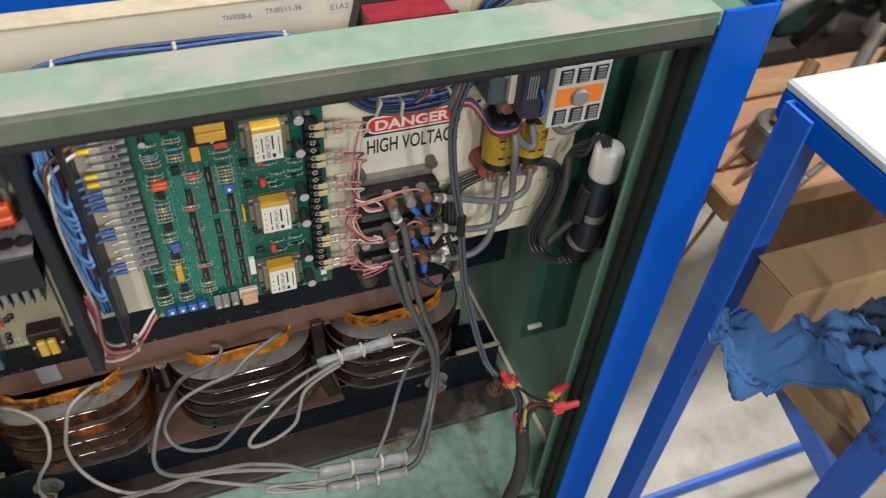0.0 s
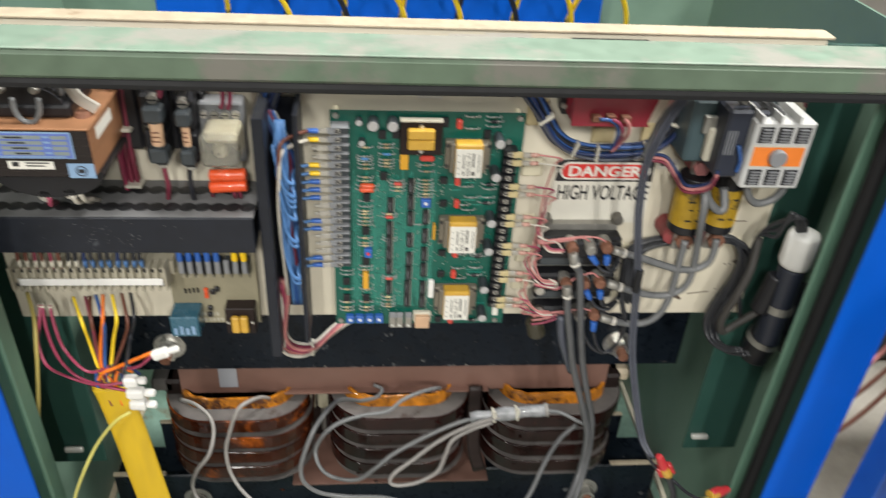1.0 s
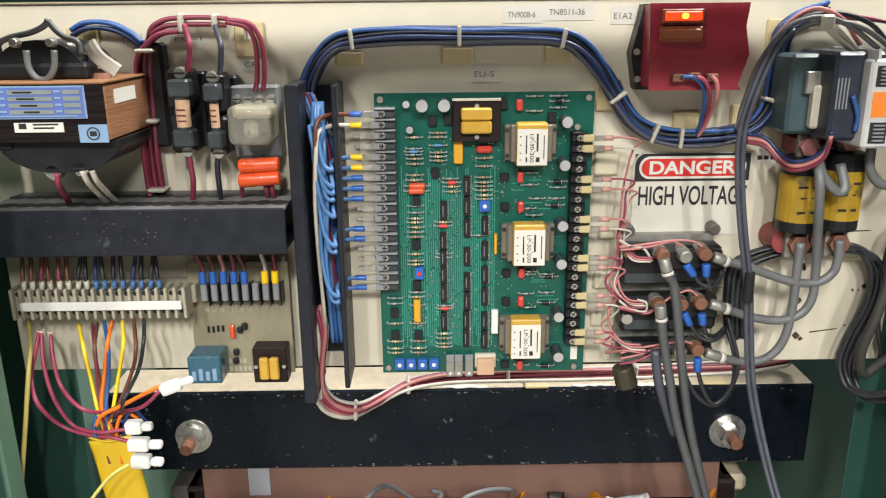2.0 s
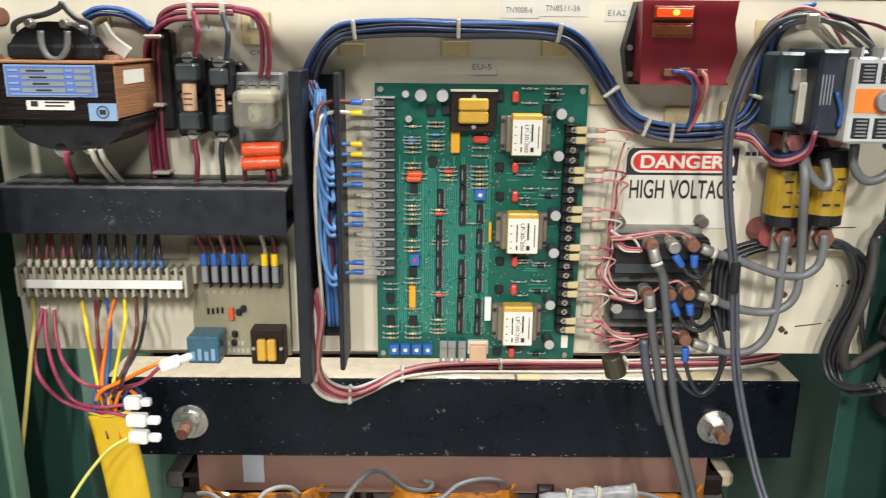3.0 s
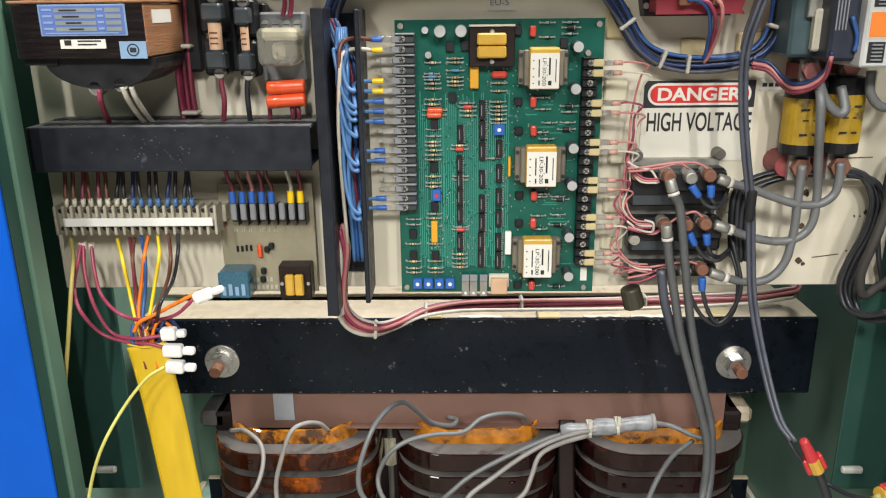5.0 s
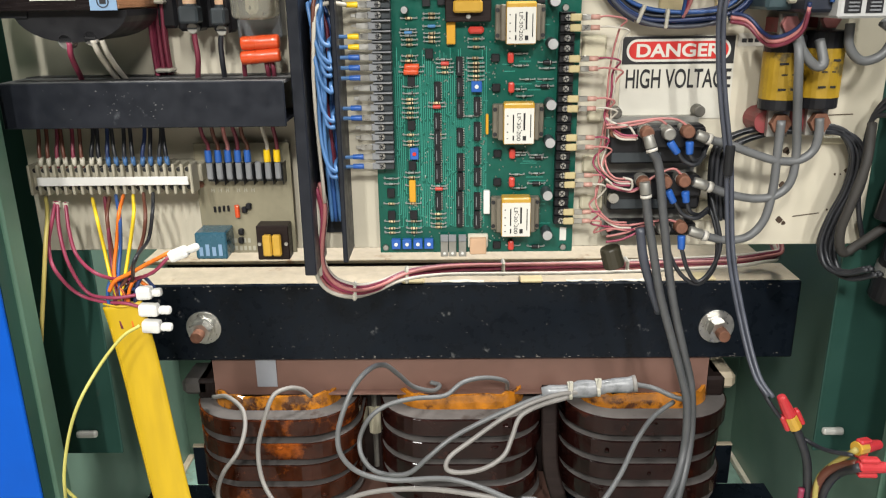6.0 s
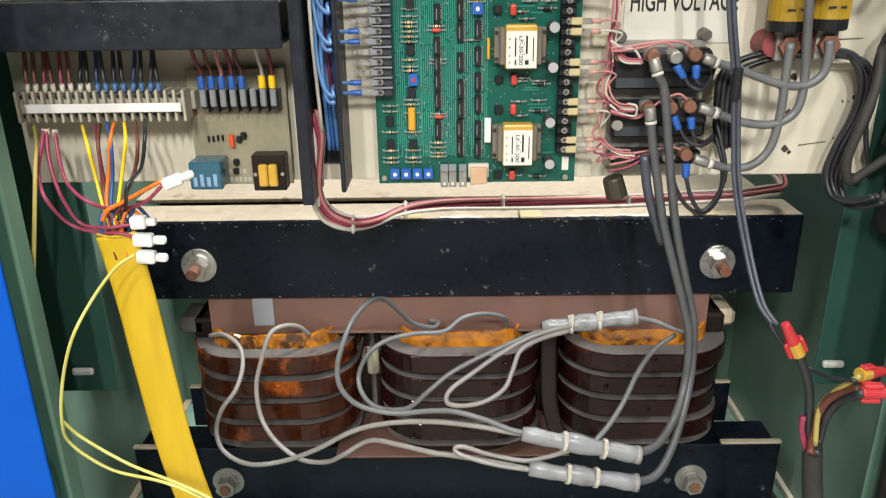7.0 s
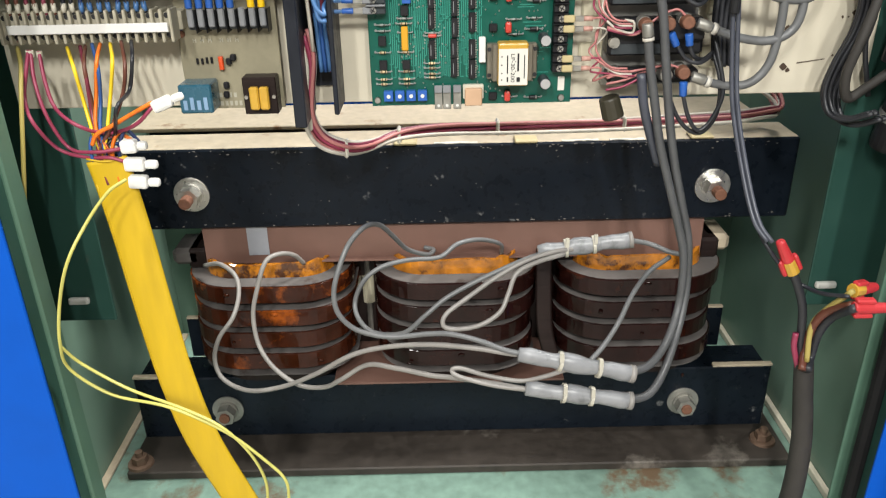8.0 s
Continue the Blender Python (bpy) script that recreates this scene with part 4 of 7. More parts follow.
for i in range(4):
    wire([(x, y - 0.005 * (i // 2), z - 0.0052 * (i % 2)) for x, y, z in [(-0.392, -0.012, 1.013), (-0.380, -0.012, 1.019), (-0.365, -0.012, 1.020), (-0.350, -0.012, 1.017), (-0.336, -0.012, 1.009), (-0.328, -0.012, 1.001)]], 0.0023, W_NAVY if i % 2 else W_BLUE, "dark blue wire joining the harness", group="blue harness")

# ---------------------------------------------------------------- paper and tape labels on the panel


def small_label(x0, y0, x1, y1, material, words="", inkbars=0):
    lab = single("paper_label", box(x0, x1, -0.0008, 0, y0, y1), material, "small aged label stuck on the panel", "label", "panel labels")
    lab.name = "paper_label"
    w, h = x1 - x0, y1 - y0
    if words:
        text_mesh(words, (x0 + w * 0.12, -0.0012, y0 + h * 0.3), h * 0.32, FADED_INK, lab, width=w * 0.70)
    elif inkbars:
        bars([(x0 + w * (0.15 + 0.25 * k), x0 + w * (0.33 + 0.25 * k), y0 + h * 0.3, y0 + h * 0.6) for k in range(inkbars)], INK, lab, -0.001)
    return lab


def label_at(a, b, material, words="", inkbars=0):
    return small_label(a[0], b[1], b[0], a[1], material, words, inkbars)


label_at((-0.018, 0.977), (0.009, 0.96), LABEL_AGED, "EU-5")
label_at((0.012, 1.032), (0.05, 1.015), LABEL_AGED, "TN9008-6")
label_at((0.05, 1.034), (0.099, 1.017), LABEL_AGED, "TN8511-36")
label_at((0.115, 1.03), (0.14, 1.013), LABEL_AGED, "E1A2")
label_at((-0.24, 0.987), (-0.213, 0.973), LABEL_AGED, "CR-1")
label_at((-0.306, 1.009), (-0.269, 0.999), LABEL_AGED, "FU-1")
label_at((-0.355, 1.01), (-0.333, 0.997), LABEL_AGED, "TR-1")
label_at((0.266, 0.89), (0.292, 0.877), LABEL_AGED, "", 3)
for a, b in (((-0.244, 1.019), (-0.215, 0.986)), ((0.104, 0.963), (0.127, 0.931)), ((0.181, 0.93), (0.207, 0.911)), ((0.238, 0.936), (0.272, 0.912)), ((-0.149, 0.99), (-0.122, 0.977)), ((-0.047, 0.993), (-0.016, 0.977)), ((0.053, 0.994), (0.08, 0.978)), ((-0.403, 1.016), (-0.373, 0.991)), ((0.265, 1.017), (0.289, 0.985))):
    single("tie_mount", box(a[0], b[0], -0.004, 0, b[1], a[1], 0.0015), LABEL_TAPE, "yellowed adhesive cable tie mount", "tie mount", "tie mounts")
for a, b in (((0.105, 0.89), (0.13, 0.867)), ((0.11, 0.765), (0.136, 0.746)), ((0.109, 0.72), (0.137, 0.704)), ((0.24, 0.773), (0.261, 0.746)), ((0.239, 0.715), (0.27, 0.69)), ((0.365, 0.783), (0.396, 0.774)), ((0.113, 0.815), (0.13, 0.8))):
    single("tie_mount", box(a[0], b[0], -0.005, 0, b[1], a[1], 0.002), IVORY, "ivory plastic cable tie mount", "tie mount", "tie mounts")

# ---------------------------------------------------------------- main blue harness over the board
HARN = [(-0.178, -0.012, 0.934), (-0.176, -0.012, 0.956), (-0.165, -0.012, 0.981), (-0.149, -0.012, 0.997), (-0.131, -0.012, 1.002), (-0.086, -0.012, 1.005), (-0.030, -0.012, 1.004), (0.026, -0.012, 1.004), (0.068, -0.012, 1.001), (0.088, -0.012, 0.990), (0.105, -0.012, 0.971), (0.122, -0.012, 0.946), (0.138, -0.012, 0.924), (0.159, -0.012, 0.911), (0.185, -0.012, 0.906), (0.219, -0.012, 0.906), (0.242, -0.012, 0.910), (0.260, -0.012, 0.921), (0.271, -0.012, 0.941), (0.273, -0.012, 0.963), (0.274, -0.012, 0.985), (0.277, -0.012, 1.004), (0.291, -0.012, 1.017), (0.317, -0.012, 1.024)]
for i in range(10):
    a = (i % 4 - 1.5) * 0.0041
    d = -(i // 4) * 0.0044
    line = []
    for k, p in enumerate(HARN):
        q0, q1 = Vector(HARN[max(k - 1, 0)]), Vector(HARN[min(k + 1, len(HARN) - 1)])
        t = (q1 - q0).normalized()
        side = Vector((-t.z, 0, t.x))
        wob = 0.0012 * math.sin(k * 1.3 + i * 2.2)
        line.append(Vector(p) + side * (a + wob) + Vector((0, d, 0)))
    if i % 3 == 2:
        line = line[:-7]
    wire(line, 0.0022, (W_NAVY, W_BLUE, CABLE_SLATE, W_NAVY, W_NAVY, W_BLUE, W_BLACK, W_BLUE, CABLE_SLATE, W_NAVY)[i], "blue control wire in a tied harness", group="blue harness", step=4)
for k in (4, 6, 8, 11, 13, 14, 16, 18):
    p, t = Vector(HARN[k]), (Vector(HARN[k + 1]) - Vector(HARN[k - 1])).normalized()
    m = Matrix.Translation(p + Vector((0, -0.006, 0))) @ Matrix.Rotation(-math.atan2(t.z, t.x), 4, "Y")
    bm = merge(bmesh.new(), box(-0.0018, 0.0018, -0.0075, 0.0065, -0.0098, 0.0098, 0.0015), m)
    single("cable_tie", bm, TIE, "yellowed nylon cable tie round wires", "cable tie", "cable ties")

# ---------------------------------------------------------------- green control board
BY = -0.018
bx0, bz1 = (-0.112, 0.952)
bx1, _z = (0.1, 0.951)
_x, bz0 = (-0.112, 0.66)
board = thing("control_board", ((bx0 + bx1) / 2, 0, bz0), "green printed circuit board crowded with components, on standoffs", "circuit board")
part("board", box(bx0, bx1, BY, BY + 0.0018, bz0, bz1, 0.0003), PCB, board)
for x, z in ((bx0 + 0.006, bz1 - 0.006), (bx1 - 0.006, bz1 - 0.006), (bx0 + 0.006, bz0 + 0.006), (bx1 - 0.01, bz0 + 0.005), (bx1 - 0.016, bz1 - 0.034)):
    so = part("standoff", cyl((x, 0, z), (x, BY, z), 0.004, 0.004, 8), IVORY, board)
    part("standoff_screw", cyl((x, BY, z), (x, BY - 0.002, z), 0.0035, 0.003, 10), GREY_METAL, so)

# printed traces, in bundles that run between the component columns
random.seed(5)
bm = bmesh.new()
for cx_, w_ in ((0.265, 7), (0.34, 7), (0.41, 7), (0.475, 6), (0.20, 7), (0.54, 4), (0.13, 5)):
    for k in range(w_):
        x = bx0 + (bx1 - bx0) * cx_ + (k - w_ / 2) * 0.0021
        z = bz1 - 0.07 - random.random() * 0.03
        while z > bz0 + 0.05:
            ln = 0.02 + random.random() * 0.05
            box(x - 0.0004, x + 0.0004, BY - 0.0002, BY, max(z - ln, bz0 + 0.03), z, bm=bm)
            nx = x + random.choice((-0.002, 0.002, 0.004, -0.004))
            box(min(x, nx), max(x, nx), BY - 0.0002, BY, max(z - ln, bz0 + 0.03) - 0.0004, max(z - ln, bz0 + 0.03) + 0.0004, bm=bm)
            z -= ln + 0.003
for k in range(26):
    x, z = bx0 + (bx1 - bx0) * (0.62 + 0.24 * random.random()), bz0 + 0.02 + random.random() * (bz1 - bz0 - 0.04)
    box(x, x + 0.01 + 0.012 * random.random(), BY - 0.0002, BY, z, z + 0.0008, bm=bm)
tagged(part("copper_trace", bm, TRACE, board), kind="stuff")

# solder joints and small pads, too fine to pick apart
random.seed(21)
bm = bmesh.new()
for k in range(420):
    u = random.choice((0.17, 0.21, 0.26, 0.31, 0.36, 0.45, 0.53, 0.58)) + random.uniform(-0.02, 0.02) if k < 300 else random.uniform(0.6, 0.88)
    x, z = bx0 + (bx1 - bx0) * u, bz0 + 0.012 + random.random() * (bz1 - bz0 - 0.05)
    cyl((x, BY, z), (x, BY - 0.0008, z), 0.0011, 0.0006, 6, bm=bm)
tagged(part("solder_pad", bm, STEEL, board), kind="stuff")

# integrated circuits
ic_bm = box(-0.0032, 0.0032, -0.0045, -0.001, -0.0098, 0.0098, 0.0004)
IC = mesh_of(ic_bm, "chip", BLACK)
pin_bm = bmesh.new()
for s in (-1, 1):
    for k in range(8):
        box(s * 0.0034 - 0.0005, s * 0.0034 + 0.0009 * s + 0.0005, -0.0025, 0, (k - 3.5) * 0.00245 - 0.0005, (k - 3.5) * 0.00245 + 0.0005, bm=pin_bm)
PINS = mesh_of(pin_bm, "lead_frame", STEEL)
MARK = mesh_of(box(-0.0012, -0.0005, -0.0048, -0.0045, -0.006, 0.005), "chip_marking", GREY_PLASTIC)
CHIPS = [(-0.0230, 0.8620), (-0.0230, 0.8410), (-0.0230, 0.8190), (-0.0230, 0.7890), (-0.0230, 0.7620), (-0.0230, 0.7410), (-0.0240, 0.7200), (-0.0240, 0.7000), (-0.0050, 0.8210), (-0.0050, 0.7950), (-0.0050, 0.7690), (-0.0050, 0.7460), (-0.0050, 0.7190), (-0.0050, 0.6980), (-0.0460, 0.8370), (-0.0470, 0.8050), (-0.0470, 0.7880), (-0.0470, 0.7700), (-0.0470, 0.7500), (-0.0470, 0.7190)]
for x, z in CHIPS:
    o = piece("chip", IC, (x, BY, z), board)
    piece("lead_frame", PINS, (x, BY, z), o).matrix_parent_inverse = Matrix.Translation((-x, -BY, -z))
    piece("chip_marking", MARK, (x, BY, z), o).matrix_parent_inverse = Matrix.Translation((-x, -BY, -z))
SIC = mesh_of(box(-0.004, 0.004, -0.0045, -0.001, -0.005, 0.005, 0.0004), "small_chip", BLACK)
for x, z in [(-0.0560, 0.9260), (-0.0410, 0.9270), (-0.0540, 0.8750), (-0.0730, 0.8470), (-0.0980, 0.7290), (-0.0980, 0.7040), (-0.0740, 0.7040), (-0.0740, 0.8020), (-0.0740, 0.7590), (0.0110, 0.9420), (0.0590, 0.9280)]:
    piece("small_chip", SIC, (x, BY, z), board)

BRIGHT_LEAD = mat("tinned_lead", (0.36, 0.37, 0.36), 0.4, 0.5, vary=0.1)
# axial resistors and diodes: shared bodies on wire leads


def axial(name, body, length, r, bands=()):
    me = mesh_of(cyl((-length / 2, -0.003, 0), (length / 2, -0.003, 0), r, r, 10, r * 0.35), name, body, True)
    lead = mesh_of(cyl((-length / 2 - 0.0045, -0.0028, 0), (length / 2 + 0.0045, -0.0028, 0), 0.0006, 0.0006, 5), "lead", BRIGHT_LEAD)
    marks = []
    for f, mt in bands:
        marks.append(mesh_of(cyl((length * f - 0.0005, -0.003, 0), (length * f + 0.0005, -0.003, 0), r * 1.04, r * 1.04, 10), "colour_band", mt))
    solder = mesh_of(cyl((-length / 2 - 0.0045, 0, 0), (-length / 2 - 0.0045, -0.0012, 0), 0.0014, 0.0008, 7, bm=cyl((length / 2 + 0.0045, 0, 0), (length / 2 + 0.0045, -0.0012, 0), 0.0012, 0.0008, 7)), "solder_joint", BRIGHT_LEAD)
    return me, lead, marks, solder


TAN_RES = mat("tan_resistor", (0.50, 0.40, 0.22), 0.4, vary=0.1, per_object=0.5)
BLUE_RES = mat("blue_resistor", (0.06, 0.20, 0.42), 0.4, vary=0.1)
RED_RES = mat("red_film_resistor", (0.50, 0.05, 0.035), 0.35, vary=0.1)
GLASS_DIODE = mat("grey_diode", (0.22, 0.24, 0.22), 0.25, vary=0.15)
KINDS = {"t": axial("resistor", TAN_RES, 0.0068, 0.0013, ((-0.28, W_BROWN), (0.26, BLACK))), "b": axial("resistor", BLUE_RES, 0.008, 0.0015), "r": axial("red_resistor", RED_RES, 0.0085, 0.0021), "d": axial("diode", GLASS_DIODE, 0.006, 0.0012, ((0.3, BLACK),)), "o": axial("power_resistor", RED_ORANGE, 0.0155, 0.0033), "k": axial("black_diode", BLACK, 0.009, 0.0022, ((0.32, GREY_METAL),))}


def put_axial(kind, places):
    me, lead, marks, solder = KINDS[kind]
    for x, z in places:
        o = piece(me.name, me, (x, BY, z), board)
        for k in [lead, solder] + marks:
            piece(k.name, k, (x, BY, z), o).matrix_parent_inverse = Matrix.Translation((-x, -BY, -z))


put_axial("t", [(-0.0740, 0.9100), (-0.0740, 0.8890), (-0.0740, 0.8840), (-0.0740, 0.8730), (-0.0750, 0.8680), (-0.0750, 0.8290), (-0.0750, 0.8250), (-0.0740, 0.8200), (-0.0750, 0.8150), (-0.0750, 0.8100), (-0.0750, 0.7920), (-0.0750, 0.7850), (-0.0750, 0.7810), (-0.0750, 0.7460), (-0.0980, 0.7170), (-0.0980, 0.6970), (-0.0980, 0.6890), (-0.0980, 0.6840), (-0.0740, 0.7170), (-0.0740, 0.6970), (-0.0740, 0.6890), (-0.0740, 0.6840)])
put_axial("t", [(-0.0510, 0.9140), (-0.0510, 0.9100), (-0.0510, 0.8950), (-0.0510, 0.8910), (-0.0510, 0.8870), (-0.0380, 0.8610), (-0.0380, 0.8560), (-0.0460, 0.7920), (-0.0470, 0.8250), (-0.0470, 0.7050), (-0.0470, 0.7000), (-0.0470, 0.6940), (-0.0470, 0.6900), (-0.0060, 0.8890), (-0.0060, 0.8810), (-0.0070, 0.8700), (-0.0060, 0.8650), (-0.0060, 0.8610), (-0.0060, 0.8570), (-0.0060, 0.8520), (-0.0060, 0.8480)])
put_axial("d", [(0.0420, 0.9480), (0.0420, 0.9340), (0.0650, 0.9480), (0.0650, 0.9370), (0.0390, 0.8740), (0.0400, 0.8620), (0.0470, 0.8480), (0.0660, 0.8480), (0.0380, 0.8380), (0.0440, 0.8310), (0.0670, 0.8590), (0.0410, 0.7720), (0.0390, 0.7690), (0.0380, 0.7480), (0.0400, 0.7330), (0.0590, 0.7490), (0.0350, 0.6680), (0.0580, 0.7690)])
put_axial("d", [(-0.0750, 0.8990), (-0.0750, 0.8930), (-0.0740, 0.8420), (-0.0740, 0.8350), (-0.0460, 0.7360), (-0.0970, 0.7390), (-0.0970, 0.7450), (-0.0740, 0.7510), (-0.0460, 0.7880), (-0.0390, 0.8690), (-0.0110, 0.8110), (-0.0740, 0.7370)])
put_axial("b", [(-0.0510, 0.9020), (-0.0750, 0.8960)])
put_axial("r", [(-0.0380, 0.8650), (-0.0470, 0.8210), (-0.0460, 0.7330)])
put_axial("k", [(0.0660, 0.9430), (0.0670, 0.8650), (0.0650, 0.8410), (0.0610, 0.7660), (0.0590, 0.7380), (0.0600, 0.6670)])
put_axial("o", [(-0.0720, 0.8620), (-0.0730, 0.8570)])
part("film_resistor", box(*[v for v in ((-0.014, 0.901)[0], (0.002, 0.901)[0])], BY - 0.006, BY, (-0.007, 0.894)[1], (-0.007, 0.901)[1], 0.002), RED_RES, board)

# red and black transistor pairs
for x, z in [(0.0200, 0.9400), (0.0220, 0.8700), (0.0230, 0.8400), (0.0250, 0.7710), (0.0250, 0.7400), (0.0250, 0.6690)]:
    part("transistor", box(x - 0.0125, x - 0.004, BY - 0.005, BY, z - 0.004, z + 0.004, 0.0008), BLACK, board)
    part("disc_capacitor", box(x + 0.004, x + 0.0105, BY - 0.007, BY, z - 0.0055, z + 0.0055, 0.002, 2), RED_RES, board)

# electrolytic cans
for x, z, r, h in [(*p, 0.0063, 0.016) for p in [(-0.0660, 0.9410), (-0.0450, 0.9410)]] + [(*p, 0.0038, 0.01) for p in [(-0.0810, 0.9420), (-0.0780, 0.9180)]] + [(*p, 0.0057, 0.022) for p in [(0.0710, 0.9250), (0.0700, 0.8840), (0.0700, 0.8240), (0.0700, 0.7850), (0.0690, 0.7290), (0.0700, 0.6850)]]:
    can = part("electrolytic_capacitor", cyl((x, BY, z), (x, BY - h, z), r, r, 18, 0.0007), SLATE, board, smooth=False)
    part("can_top", cyl((x, BY - h, z), (x, BY - h - 0.0004, z), r * 0.9, r * 0.88, 18), CAP_TOP, can)


def board_box(name, px, material, d, bev=0.0008, label=""):
    return part(name, box(px[0][0], px[1][0], BY - d, BY, px[1][1], px[0][1], bev), material, board, label)


board_box("film_capacitor", [(-0.0360, 0.9060), (-0.0270, 0.8840)], AMBER_CAP, 0.006)
board_box("film_capacitor", [(-0.0780, 0.7430), (-0.0710, 0.7190)], AMBER_CAP, 0.006)
board_box("thin_capacitor", [(0.0040, 0.8130), (0.0070, 0.7920)], AMBER_CAP, 0.008)
board_box("white_component", [(0.0020, 0.7310), (0.0090, 0.7050)], WHITE, 0.006)
for a, b in ([(-0.0110, 0.8470), (0.0000, 0.8360)], [(-0.0990, 0.6770), (-0.0890, 0.6660)], [(-0.0870, 0.6770), (-0.0770, 0.6660)], [(-0.0750, 0.6770), (-0.0650, 0.6660)], [(-0.0630, 0.6770), (-0.0530, 0.6660)], [(-0.0760, 0.7780), (-0.0670, 0.7660)]):
    pot = part("trimmer", box(a[0], b[0], BY - 0.007, BY, b[1], a[1], 0.0006), BLUE_PLASTIC, board)
    mx, mz = (a[0] + b[0]) / 2, (a[1] + b[1]) / 2
    part("adjuster", cyl((mx, BY - 0.007, mz), (mx, BY - 0.0078, mz), 0.0022, 0.002, 10), WHITE if mz < 0.76 and mx < -0.04 and mz < 0.70 or mx > -0.02 else RED, pot)
for x, z in [(-0.0410, 0.6720), (-0.0320, 0.6720), (-0.0210, 0.6720)]:
    tab = part("power_transistor", box(x - 0.0042, x + 0.0042, BY - 0.004, BY - 0.002, z - 0.016, z + 0.008, 0.0005), GREY_METAL, board)
    part("transistor_body", box(x - 0.0042, x + 0.0042, BY - 0.0065, BY - 0.004, z + 0.002, z + 0.010, 0.0005), GREY_PLASTIC, tab)
    part("mounting_hole", cyl((x, BY - 0.0042, z - 0.012), (x, BY - 0.0046, z - 0.012), 0.0016, 0.0016, 10), WHITE, tab)
r_ = board_box("crystal_holder", [(-0.0150, 0.6820), (0.0070, 0.6670)], OFFWHITE, 0.006)
board_box("crystal", [(-0.0130, 0.6790), (0.0050, 0.6610)], FUSE_TAN, 0.012)
lab = board_box("revision_sticker", [(0.0860, 0.6880), (0.0930, 0.6730)], LABEL_WHITE, 0.0006, 0)

# square-frame transformer with yellow coil
a, b = [(-0.0370, 0.9450), (0.0090, 0.9060)]
tr = part("board_transformer", box(a[0], b[0], BY - 0.012, BY, b[1], a[1], 0.001), BROWN_LAM, board, "dark square transformer with yellow coil")
c, d = [(-0.0290, 0.9390), (-0.0000, 0.9150)]
part("yellow_coil", box(c[0], d[0], BY - 0.020, BY - 0.0121, d[1], (c[1] + d[1]) / 2 - 0.0005, 0.0015), YELLOW_COIL, tr)
part("yellow_coil", box(c[0], d[0], BY - 0.020, BY - 0.0121, (c[1] + d[1]) / 2 + 0.0005, c[1], 0.0015), YELLOW_COIL, tr)
part("transformer_rim", box(a[0], b[0], BY - 0.013, BY - 0.004, a[1] + 0.0002, a[1] + 0.002), OFFWHITE, tr)
for z in (a[1] - 0.005, b[1] + 0.005):
    part("rivet", cyl(((a[0] + b[0]) / 2, BY - 0.012, z), ((a[0] + b[0]) / 2, BY - 0.0135, z), 0.0027, 0.0022, 10), STEEL, tr)

# three flat transformers with printed white labels
for a, b in ([(0.0130, 0.9250), (0.0630, 0.8840)], [(0.0110, 0.8270), (0.0640, 0.7840)], [(0.0100, 0.7280), (0.0620, 0.6840)]):
    w, h = b[0] - a[0], a[1] - b[1]
    tr = part("flat_transformer", box(a[0], b[0], BY - 0.010, BY, b[1] + h * 0.1, a[1] - h * 0.08, 0.001), CORE_GREY, board, "flat transformer with yellow tape and white label")
    part("core", box(a[0] + w * 0.1, b[0] - w * 0.1, BY - 0.018, BY - 0.0101, b[1] + h * 0.08, a[1] - h * 0.06, 0.001), CORE_GREY, tr)
    part("yellow_coil", box(a[0] + w * 0.2, b[0] - w * 0.2, BY - 0.024, BY - 0.008, b[1], a[1], 0.002, 2), YELLOW_COIL, tr, "yellow taped coil")
    lb = part("label", box(a[0] + w * 0.215, b[0] - w * 0.215, BY - 0.0246, BY - 0.0241, b[1] + h * 0.03, a[1] - h * 0.13), LABEL_WHITE, tr, "white printed label")
    lw, lh = w * 0.57, h * 0.77
    lx, lz = a[0] + w * 0.215, b[1] + h * 0.03
    text_mesh("LP-30-200", (lx + lw * 0.42, BY - 0.0249, lz + lh * 0.94), lw * 0.13, INK, lb, width=lh * 0.85, turn=-90)
    bars([(lx + lw * 0.64, lx + lw * 0.70, lz + lh * 0.42, lz + lh * 0.95), (lx + lw * 0.62, lx + lw * 0.74, lz + lh * 0.10, lz + lh * 0.24)], INK, lb, BY - 0.0246)
    bars([(lx + lw * 0.28, lx + lw * 0.32, lz + lh * 0.35, lz + lh * 0.9), (lx + lw * 0.87, lx + lw * 0.90, lz + lh * 0.2, lz + lh * 0.9), (lx + lw * 0.28, lx + lw * 0.33, lz + lh * 0.1, lz + lh * 0.25)] + [(lx + lw * 0.08, lx + lw * 0.13, lz + lh * k, lz + lh * k + 0.001) for k in (0.15, 0.35, 0.6, 0.85)] + [(lx + lw * 0.57, lx + lw * 0.60, lz + lh * k, lz + lh * k + 0.001) for k in (0.4, 0.7)], INK, lb, BY - 0.0246)
    for sx in (a[0] + w * 0.045, b[0] - w * 0.045):
        for sz in (b[1] + h * 0.2, a[1] - h * 0.2):
            part("frame_hole", cyl((sx, BY - 0.0101, sz), (sx, BY - 0.0105, sz), 0.0022, 0.0022, 10), INK, tr)

